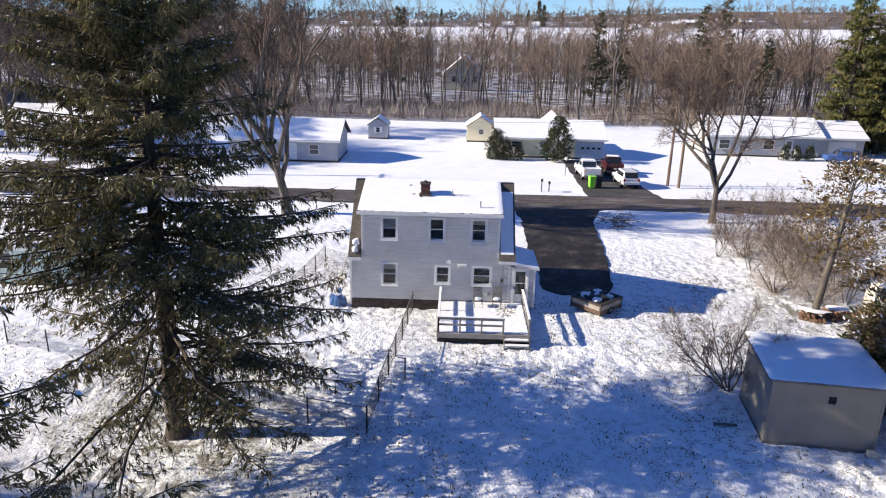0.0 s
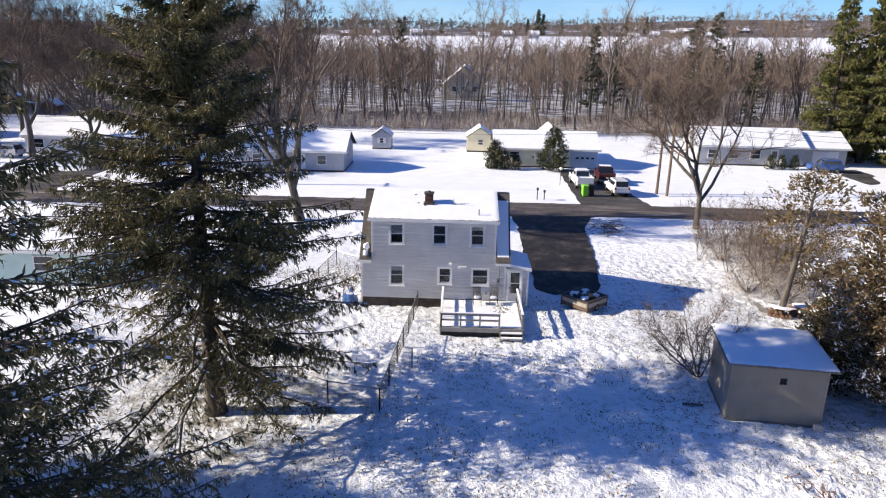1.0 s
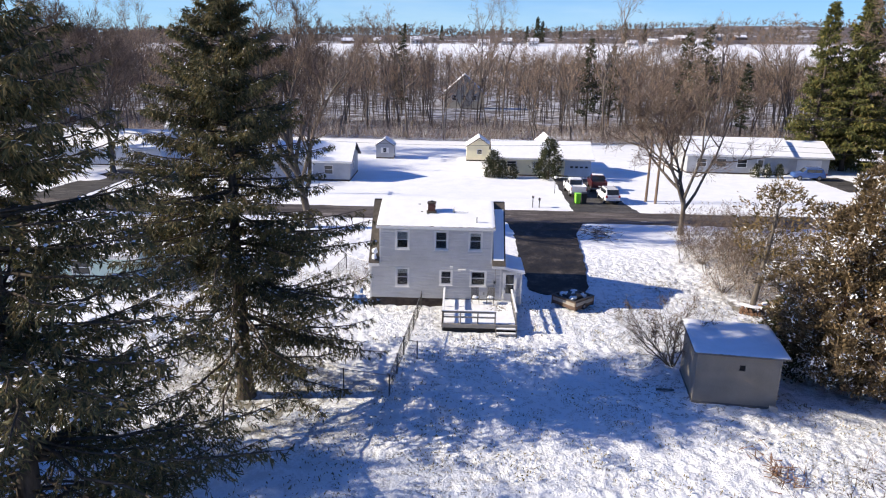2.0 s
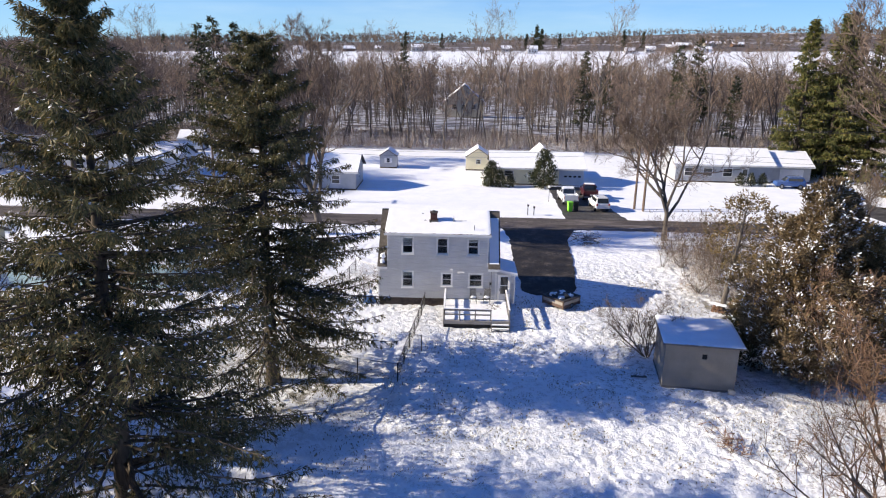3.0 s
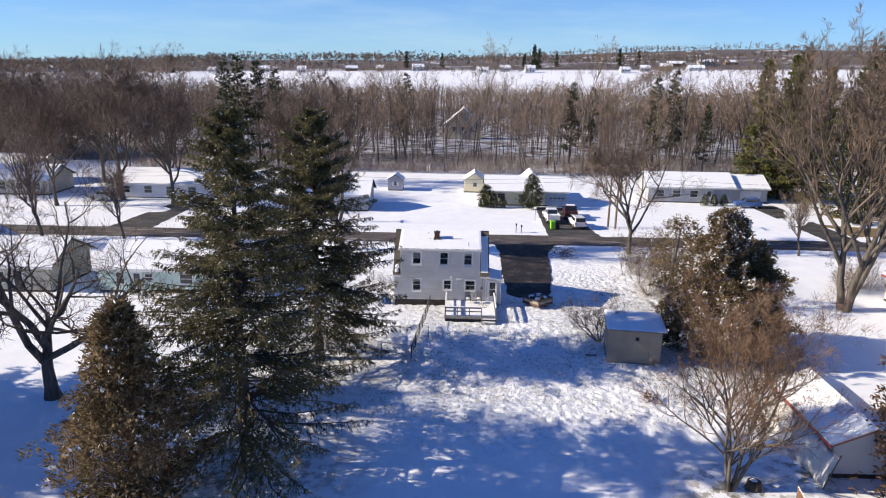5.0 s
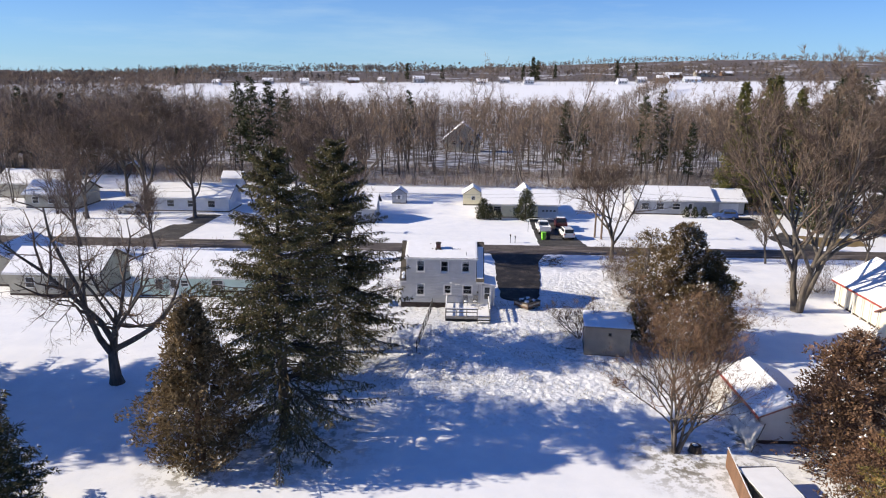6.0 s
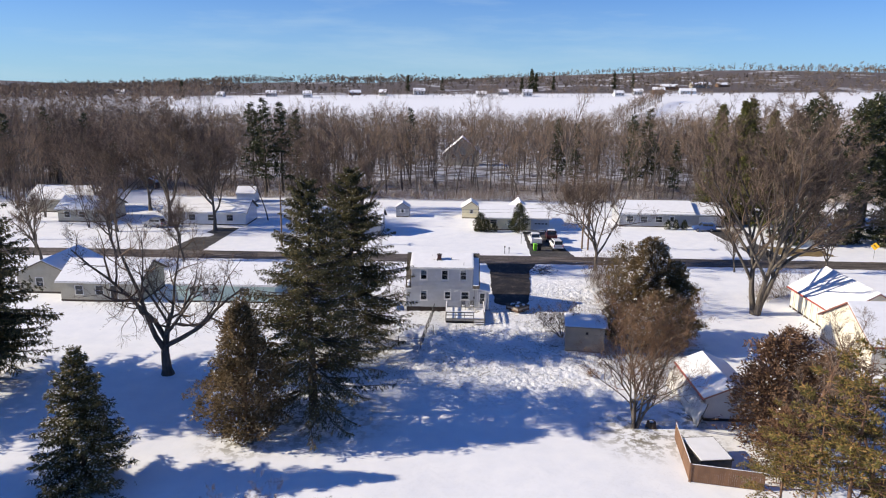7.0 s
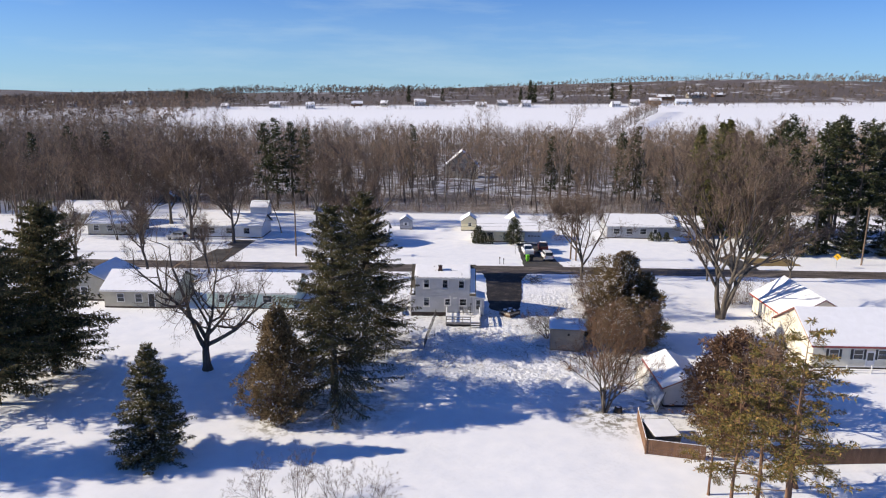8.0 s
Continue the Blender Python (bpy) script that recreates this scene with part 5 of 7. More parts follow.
def make_tub():
    w = thing("wheelbarrow", 25.9, 37.2, 0, 30, "tipped rusty red wheelbarrow lying in leaves", "wheelbarrow")
    part("tray", prism([(-0.45, 0.0), (0.45, 0.35), (0.36, 0.62), (-0.55, 0.2)], -0.35, 0.35, "x"), plain("rusty_red", (0.2, 0.075, 0.05), 0.8, 0.35, 4.0), w)
    part("handle", rods(((-0.25, 0.4, 0.3), (-0.25, 1.2, 0.05), 0.02), ((0.25, 0.4, 0.3), (0.25, 1.2, 0.05), 0.02)), GREY_WOOD, w)
    part("wheel", rods(((-0.05, -0.6, 0.2), (0.05, -0.6, 0.2), 0.18), sides=16), RUBBER, w)


make_tub()


def make_brush_pile(x, y, count, wide, long, label, seed, bark):
    """A heap of cut branches lying across one another."""
    ob = thing("brush_pile", x, y, 0, 0, label, "brush pile")
    rng = random.Random(seed)
    for k in range(count):
        a = Vector((rng.gauss(0, wide), rng.gauss(0, wide * 1.7), rng.uniform(0.02, 0.4)))
        w = rng.uniform(0, 2 * math.pi)
        bm = bmesh.new()
        rod(bm, a, a + Vector((math.cos(w) * long, math.sin(w) * long, max(-a.z + 0.02, rng.uniform(-0.1, 0.35)))), 0.03, 0.008, 4)
        part("branch", bm, bark, ob)


make_brush_pile(15.6, 59.6, 110, 0.8, 1.1, "heap of cut branches beside the driveway", 41, BARK)
make_brush_pile(16.1, 18.2, 60, 0.45, 0.6, "small scatter of reddish sticks lying on the snowy lawn", 42, BARK_RED)


def make_stump():
    st = thing("tree_stump", 19.4, 6.9, 0, 0, "dark low stump with snow beside the leafless shrub", "stump")
    bm = bmesh.new()
    rod(bm, (0, 0, -0.1), (0.03, 0.02, 0.5), 0.5, 0.4, 12)
    part("wood", bm, BARK_DARK, st)
    part("snow", lump(random.Random(15), 0.22, 0.2, 0.07, 0.3), SNOW, st).location = (0, 0.05, 0.51)


make_stump()


def make_bag():
    b = thing("crumpled_tarp", -5.7, 38.6, 0, 20, "crumpled blue tarp heap at the house corner", "tarp")
    part("cover", lump(random.Random(2), 0.38, 0.3, 0.75, 0.5, 3), BLUE_TARP, b)
    part("snow", lump(random.Random(5), 0.2, 0.18, 0.12, 0.3), SNOW, b).location = (0, 0, 0.66)


make_bag()


def make_wood_fence(name, pts, label, height=1.75, cap=False):
    f = thing(name, pts[0][0], pts[0][1], 0, 0, label, "fence")
    o = Vector((pts[0][0], pts[0][1], 0))
    rng = random.Random(int(pts[0][0] * 7))
    for a, b in zip(pts, pts[1:]):
        a, b = Vector((*a, 0)) - o, Vector((*b, 0)) - o
        n = (b - a).length
        turn = Matrix.Translation(a) @ Matrix.Rotation(math.atan2((b - a).y, (b - a).x), 4, "Z")
        k = max(1, round(n / 2.4))
        for j in range(k + 1):
            s = n * j / k
            part("post", boxes((s - 0.05, s + 0.05, 0.03, 0.13, -0.2, height + 0.05), m=turn), BROWN_WOOD, f)
        s = 0.0
        while s < n - 0.05:
            e = min(s + 0.145, n)
            h = height + rng.uniform(-0.03, 0.02)
            part("board", boxes((s, e - 0.008, 0, 0.022, 0.04, h), m=turn), BROWN_WOOD, f)
            s += 0.148
        part("rail", boxes((0, n, 0.024, 0.06, 0.35, 0.44), (0, n, 0.024, 0.06, height - 0.4, height - 0.31), m=turn), BROWN_WOOD, f)
        part("snow_layer", boxes((0, n, -0.01, 0.05, height + 0.005, height + 0.035), m=turn), SNOW, f)
    return f


make_wood_fence("wooden_fence", [(20.9, 4.9), (20.0, -1.9), (25.2, -3.0)], "brown stained board fence round the neighbour's corner", 1.5)
make_wood_fence("wooden_fence", [(33.0, -3.4), (50.0, -2.2)], "brown stained board fence along the neighbour's lawn", 1.6)


def make_bin_store():
    """A low timber box with a flat felted lid inside the fence corner."""
    b = thing("storage_box", 21.1, -0.9, 0, 7, "low dark timber box under a snowy flat lid", "box")
    for d in ((0, 2.6, 0, 0.06), (0, 2.6, 3.3, 3.36), (0, 0.06, 0.06, 3.3), (2.54, 2.6, 0.06, 3.3)):
        for k in range(6):
            part("board", boxes((*d, 0.02 + k * 0.2, 0.21 + k * 0.2), bevel=0.006), GREY_WOOD, b)
    lid = part("lid", prism([(-0.12, 1.2), (3.48, 1.3), (3.48, 1.36), (-0.12, 1.26)], -0.1, 2.7, "x"), DARK_METAL, b)
    part("snow_layer", prism([(-0.02, 1.266), (3.4, 1.361), (3.3, 1.42), (0.1, 1.32)], 0.0, 2.6, "x"), SNOW, lid)


make_bin_store()


def make_tufts():
    """Dry grass blades that stand through the trodden snow."""
    rs = np.random.RandomState(51)
    n = 34000
    x, y = rs.uniform(-24, 31, n), rs.uniform(14, 46, n)
    k = np.array([noise.noise(Vector((a * 0.35, b * 0.35, 3))) + 0.5 * noise.noise(Vector((a * 1.7, b * 1.7, 9))) for a, b in zip(x, y)])
    free = ~((x > -5.2) & (x < 6.2) & (y > 32.9)) & ~((x > 6.6) & (x < 14) & (y > 41)) & ~((x > 13.6) & (x < 19) & (y > 23) & (y < 29.6))
    keep = free & (k > 0.02)
    x, y = x[keep], y[keep]
    m = len(x)
    at = np.stack((x, y, land(x, y) - 0.01), 1)
    w = rs.normal(size=(m, 3)) * 0.7 + np.array([[0, 0, 0.6]])
    w[:, 2] = np.abs(w[:, 2]) + 0.15
    v, q = shards(at, w, rs.uniform(0.06, 0.2, m), rs.uniform(0.03, 0.08, m), rs)
    tagged(new("grass_tufts", mesh_np("grass_tufts", v, q, mats=(GRASS,))), "dry grass blades poking through thin snow", "grass", kind="stuff")


make_tufts()


def make_cover():
    t = thing("storage_tent", 26.5, 37.6, 0, -8, "cream canvas storage tent beside the log stack", "tent")
    arch = [(0.0, 0.0), (0.0, 1.25)] + [(1.1 - 1.1 * math.cos(k * math.pi / 8), 1.25 + 0.75 * math.sin(k * math.pi / 8)) for k in range(1, 8)] + [(2.2, 1.25), (2.2, 0.0)]
    part("cover", prism(arch, 0.0, 2.8, "y"), CREAM, t)
    part("door_flap", boxes((0.5, 1.7, -0.03, -0.004, 0.02, 1.6), bevel=0.01), WHITE_TARP, t)
    for k in (0.02, 2.18):
        part("pole", rods(((k, -0.05, 0), (k, -0.05, 1.3), 0.025)), METAL, t)
    part("snow_layer", lump(random.Random(12), 0.75, 1.3, 0.1, 0.15), SNOW, t).location = (1.1, 1.4, 1.97)


make_cover()

# ---- neighbouring houses ----
def flat_window(parent, x, z0, z1, w, y, side="y0", shutters=False, mat=TRIM):
    """A framed window on a wall facing -y (x runs along it) or +x (x is then y along it)."""
    g = thing("window", 0, 0, 0)
    g.parent = parent
    if side == "y0":
        def at(a, b, c, d, lo, hi):
            return (a, b, y - d, y - c, lo, hi)
    else:
        def at(a, b, c, d, lo, hi):
            return (y + c, y + d, a, b, lo, hi)
    a, b, f = x - w / 2, x + w / 2, 0.08
    part("frame", boxes(at(a - f, a, 0.0, 0.06, z0 - f, z1 + f), at(b, b + f, 0.0, 0.06, z0 - f, z1 + f), at(a, b, 0.0, 0.06, z1, z1 + f), at(a, b, 0.0, 0.06, z0 - f, z0), at(a, b, 0.01, 0.045, (z0 + z1) / 2 - 0.025, (z0 + z1) / 2 + 0.025)), mat, g)
    part("pane", boxes(at(a, b, 0.003, 0.02, z0, (z0 + z1) / 2 - 0.025)), PANE, g)
    part("pane", boxes(at(a, b, 0.003, 0.02, (z0 + z1) / 2 + 0.025, z1)), PANE, g)
    if shutters:
        for c in (a - f - 0.32, b + f + 0.02):
            part("shutter", boxes(at(c, c + 0.3, 0.0, 0.04, z0 - f, z1 + f)), shutters, g)


def flat_door(parent, x, z0, z1, w, y, mat=TRIM, glass=False):
    g = thing("door", 0, 0, 0)
    g.parent = parent
    a, b = x - w / 2, x + w / 2
    part("frame", boxes((a - 0.09, a, y - 0.06, y, z0, z1 + 0.09), (b, b + 0.09, y - 0.06, y, z0, z1 + 0.09), (a, b, y - 0.06, y, z1, z1 + 0.09)), TRIM, g)
    part("leaf", boxes((a, b, y - 0.035, y - 0.003, z0, z1)), mat, g)
    if glass:
        part("pane", boxes((a + 0.12, b - 0.12, y - 0.045, y - 0.037, z0 + 0.9, z1 - 0.15)), PANE, g)
    part("handle", boxes((b - 0.14, b - 0.09, y - 0.08, y - 0.037, z0 + 0.95, z0 + 1.08)), DARK_METAL, g)


def gable_house(name, x, y, w, d, eave, ridge, wall, label, category="house", axis="x", z=0.0, turn=0.0, over=0.45, roof=SHINGLE, fascia=TRIM, snow=SNOW, thick=0.14, group=""):
    """A house with a gabled roof whose ridge runs along x or y; its corner nearest the street view is the origin."""
    h = thing(name, x, y, z, turn, label, category, group)
    span, run = (d, w) if axis == "x" else (w, d)
    mid = span / 2
    part("wall", prism([(0, -0.3), (span, -0.3), (span, eave), (mid, ridge), (0, eave)], 0, run, axis), wall, h)
    k = (ridge - eave) / mid
    part("foundation", boxes((-0.02, w + 0.02, -0.02, d + 0.02, -0.3, 0.22)), FOUNDATION, h)
    for sgn in (-1, 1):
        e = mid + sgn * (mid + over)
        ze = eave - k * over
        part("roof", prism([(mid, ridge + 0.02), (e, ze + 0.02), (e, ze + thick), (mid, ridge + thick)], -over, run + over, axis), roof, h)
        part("fascia", prism([(e, ze - 0.06), (e + sgn * 0.03, ze - 0.06), (e + sgn * 0.03, ze + thick), (e, ze + thick)], -over - 0.01, run + over + 0.01, axis), fascia, h)
        if snow:
            e2 = mid + sgn * (mid + over - 0.03)
            z2 = eave - k * (over - 0.03)
            part("snow_layer", prism([(mid, ridge + thick + 0.002), (e2, z2 + thick + 0.002), (e2, z2 + thick + 0.06), (mid, ridge + thick + 0.1)], -over + 0.03, run + over - 0.03, axis), snow, h)
    return h


# yellow ranch across the street
yh = gable_house("ranch_house", 6.6, 92.3, 14.2, 8.2, 2.72, 4.5, YELLOW, "low pale yellow ranch house under a snowy roof")
flat_window(yh, 2.6, 1.45, 2.15, 1.3, 0)
flat_window(yh, 6.6, 0.95, 2.1, 0.9, 0, shutters=WHITE_SIDING)
flat_door(yh, 8.1, 0.25, 2.25, 0.9, 0)
# the shade over garage door and front is painted as pale blue
g = thing("garage_door", 0, 0, 0)
g.parent = yh
for k in range(4):
    part("panel", boxes((10.9, 14.0, -0.05, -0.003, 0.1 + k * 0.54, 0.1 + k * 0.54 + 0.53), bevel=0.008), BLUE_PAINT_AND_SHADE, g)
for k in range(4):
    part("pane", boxes((11.2 + k * 0.72, 11.62 + k * 0.72, -0.06, -0.052, 1.36, 1.62)), PANE, g)
part("garage_wall", boxes((10.4, 14.22, -0.02, -0.004, 0.0, 2.66)), BLUE_PAINT_AND_SHADE, yh, "garage front with its shade painted pale blue")
rear = gable_house("house_wing", 13.2, 99.5, 4.2, 6.0, 2.9, 4.7, YELLOW, "snow-covered rear gable behind the yellow ranch", axis="y")
part("skylight", prism([(3.0, 4.1), (3.6, 3.6), (3.65, 3.72), (3.05, 4.22)], 0.4, 1.2, "y"), DARK_METAL, rear)

ys_ = gable_house("garden_shed", 2.7, 104.8, 4.1, 4.6, 2.35, 3.75, YELLOW, "pale yellow gabled shed standing in the snow", "shed", "y", over=0.2)
flat_window(ys_, 2.1, 1.2, 1.9, 0.7, 0)
gs_ = gable_house("garden_shed", -12.3, 105.2, 2.9, 3.2, 2.15, 3.15, GREY_SIDING, "small grey gabled shed with white shutters", "shed", "y", over=0.15)
flat_window(gs_, 1.45, 1.05, 1.75, 0.5, 0, shutters=TRIM)
lh = gable_house("ranch_house", -27.0, 85.0, 13.4, 8.0, 2.8, 4.7, GREY_SIDING, "long grey ranch house under a snowy roof")
for k in (2.0, 5.0, 10.5):
    flat_window(lh, k, 1.0, 2.1, 1.1, 0)
flat_door(lh, 7.8, 0.25, 2.25, 0.9, 0)
flat_window(lh, 3.6, 1.2, 2.1, 0.8, 13.4, "x1")

rr = gable_house("ranch_house", 36.8, 98.4, 15.6, 8.0, 3.0, 5.0, GREY_SIDING, "long grey ranch house with a snowy roof and porch")
for k in (2.2, 5.2, 8.4):
    flat_window(rr, k, 1.1, 2.3, 1.4, 0)
flat_door(rr, 11.2, 0.35, 2.4, 0.95, 0, WHITE_SIDING, True)
for k in range(3):
    part("porch_step", boxes((10.4, 12.0, -0.4 - 0.3 * k, -0.1 - 0.3 * k, 0.0, 0.36 - 0.12 * k)), TRIM, rr)
part("porch_rail", boxes((10.3, 10.38, -1.1, -0.1, 0.3, 1.2), (12.0, 12.08, -1.1, -0.1, 0.3, 1.2)), TRIM, rr)
rg = gable_house("garage", 52.5, 99.4, 6.6, 7.4, 2.8, 4.6, GREY_SIDING, "grey attached garage with a snowy roof", "garage")
gd = thing("garage_door", 0, 0, 0)
gd.parent = rg
for k in range(4):
    part("panel", boxes((1.6, 5.4, -0.05, -0.003, 0.1 + k * 0.54, 0.1 + k * 0.54 + 0.53), bevel=0.008), WHITE_SIDING, gd)

fb = gable_house("ranch_house", -60.3, 92.6, 17.4, 8.0, 2.8, 4.8, WHITE_SIDING, "long pale ranch house behind leafless trees")
for k in (2.0, 6.0, 10.0, 14.0):
    flat_window(fb, k, 1.0, 2.2, 1.3, 0)
fa = gable_house("ranch_house", -83.5, 93.5, 10.5, 8.5, 2.9, 4.9, TAN_SIDING, "tan house with a snowy roof across the street")
for k in (2.0, 5.2, 8.4):
    flat_window(fa, k, 1.0, 2.2, 1.2, 0)
fa2 = gable_house("cottage", -96.0, 104.0, 15.0, 9.0, 3.2, 5.4, TAN_SIDING, "far tan house half hidden by a spruce")
flat_window(fa2, 9.0, 1.2, 2.3, 1.4, 0)
gable_house("garden_shed", -54.0, 121.5, 4.6, 4.0, 2.3, 3.6, BLUE_PAINT_AND_SHADE, "pale blue shed at the edge of the woods", "shed", over=0.2)
gable_house("play_house", -86.0, 141.0, 3.0, 2.6, 1.9, 3.0, BROWN_WOOD, "small brown hut at the edge of the woods", "shed", "y", over=0.2)

gh = gable_house("ranch_house", -36.6, 40.1, 13.6, 8.2, 2.75, 4.6, MINT, "pale mint green ranch house under a snowy roof")
flat_window(gh, 2.3, 1.0, 2.2, 0.8, 0)
flat_door(gh, 4.1, 0.25, 2.3, 0.9, 0, WHITE_SIDING, True)
flat_window(gh, 5.4, 1.4, 2.1, 0.8, 0)
flat_window(gh, 9.4, 1.15, 2.15, 1.3, 0)
part("step", boxes((3.5, 4.8, -1.0, -0.06, 0.0, 0.22), bevel=0.02), TRIM, gh)
part("roof_vent", boxes((8.2, 8.5, 2.2, 2.5, 3.6, 4.05), bevel=0.02), DARK_METAL, gh)

# tan siding instead of cream: shade on the walls put into their colour
cg = gable_house("house", -52.4, 39.6, 11.0, 8.0, 2.95, 4.9, TAN_SIDING, "cream house with a shaded end wall, shade painted into its siding, and a snowy roof")
flat_window(cg, 2.6, 1.0, 2.2, 1.0, 0)
flat_window(cg, 5.4, 1.0, 2.2, 1.0, 0)
flat_door(cg, 7.4, 0.25, 2.3, 0.9, 0, BLACK_PLASTIC)
cgw = gable_house("house_wing", -60.5, 43.0, 8.0, 9.0, 2.8, 4.7, TAN_SIDING, "steep-roofed wing of the cream house with snow", axis="y")
flat_window(cgw, 3.2, 1.0, 2.2, 1.0, 0)

# the red-trimmed house and shed on the other side
bh = gable_house("house", 46.2, 20.3, 17.0, 10.4, 3.2, 6.2, CREAM, "cream house with red roof trim and thin snow", roof=SHINGLE_RED, fascia=RED_TRIM)
for k in (2.6, 5.6, 8.6, 12.2):
    flat_window(bh, k, 1.35, 2.5, 1.1, 0, shutters=BLACK_PLASTIC)
flat_door(bh, 7.1, 0.25, 2.3, 0.95, 0, WHITE_SIDING, True)
for k in (0.6, 3.6, 6.6, 9.6):
    part("porch_post", boxes((k - 0.07, k + 0.07, -1.5, -1.36, -0.1, 1.0), bevel=0.01), TRIM, bh)
part("porch_rail", boxes((0.6, 9.6, -1.46, -1.4, 0.85, 0.92), (0.6, 9.6, -1.46, -1.4, 0.35, 0.42)), TRIM, bh)
bh2 = gable_house("house_wing", 48.2, 31.2, 9.0, 12.0, 3.0, 5.6, CREAM, "rear wing with porch posts and a snowy roof", axis="y", roof=SHINGLE_RED, fascia=RED_TRIM)
for k in range(7):
    part("porch_post", boxes((-0.35, -0.23, 1.0 + k * 1.6, 1.12 + k * 1.6, -0.1, 2.8), bevel=0.01), TRIM, bh2)
rsd = gable_house("long_shed", 24.6, 8.4, 4.6, 8.0, 2.3, 3.3, WHITE_SIDING, "low white shed with red roof edge under deep snow", "shed", "y", over=0.35, roof=SHINGLE_RED, fascia=RED_TRIM)


def make_tarp_roll():
    t = thing("tarp_cover", 24.0, 7.0, 0, 0, "wrinkled pale tarp hung along the shed wall", "tarp")
    n = 26
    rs = np.random.RandomState(61)
    y = np.linspace(0, 9.4, n)
    prof = ((0.3, 2.0), (0.12, 1.7), (-0.25, 1.1), (-0.35, 0.4), (-0.5, 0.05))
    V = np.array([(a + rs.normal() * 0.08, b, c + rs.normal() * 0.06) for b in y for a, c in prof])
    i = (np.arange(n - 1)[:, None] * 5 + np.arange(4)[None]).ravel()
    me = mesh_np("sheet", V, np.stack((i, i + 5, i + 6, i + 1), 1), mats=(WHITE_TARP,), smooth=True)
    ob = put("sheet", me, t)
    s = ob.modifiers.new("thick", "SOLIDIFY")
    s.thickness = 0.03
    for k in range(5):
        part("prop", rods(((-0.45, k * 2.3, 0), (0.3, k * 2.3, 2.3), 0.04)), GREY_WOOD, t)


make_tarp_roll()


def make_cart():
    c = thing("utility_trailer", 49.6, 41.0, 0, 12, "small dark open trailer with snow on its load", "trailer")
    part("bed", boxes((0, 3.2, 0, 1.6, 0.45, 0.55), bevel=0.01), GREY_WOOD, c)
    for d in ((0, 3.2, 0, 0.05), (0, 3.2, 1.55, 1.6), (0, 0.05, 0.05, 1.55), (3.15, 3.2, 0.05, 1.55)):
        part("side_board", boxes((*d, 0.55, 1.05)), BROWN_WOOD, c)
    part("snow", lump(random.Random(9), 1.5, 0.72, 0.3, 0.2), SNOW, c).location = (1.6, 0.8, 0.9)
    for y in (-0.12, 1.62):
        w = thing("wheel", 0, 0, 0)
        w.parent = c
        part("tyre", rods(((1.6, y, 0.32), (1.6, y + 0.12, 0.32), 0.32), sides=16), RUBBER, w)
        part("rim", rods(((1.6, y - 0.01, 0.32), (1.6, y + 0.13, 0.32), 0.16), sides=12), METAL, w)


make_cart()


# ---- vehicles ----
def wheel_at(parent, x, y, r=0.36, w=0.24):
    k = thing("wheel", 0, 0, 0)
    k.parent = parent
    s = 1 if x > 0 else -1
    part("tyre", rods(((x - s * w, y, r), (x, y, r), r), sides=20), RUBBER, k)
    part("rim", rods(((x - s * 0.05, y, r), (x + s * 0.012, y, r), r * 0.6), sides=14), METAL, k)


def tapered(profile, half, tip, z_lo, z_hi):
    """A cabin: a side profile across y, narrower at the top."""
    bm = prism(profile, -1, 1, "x")
    for v in bm.verts:
        f = min(1, max(0, (v.co.z - z_lo) / (z_hi - z_lo)))
        v.co.x *= half + (tip - half) * f
    return bm


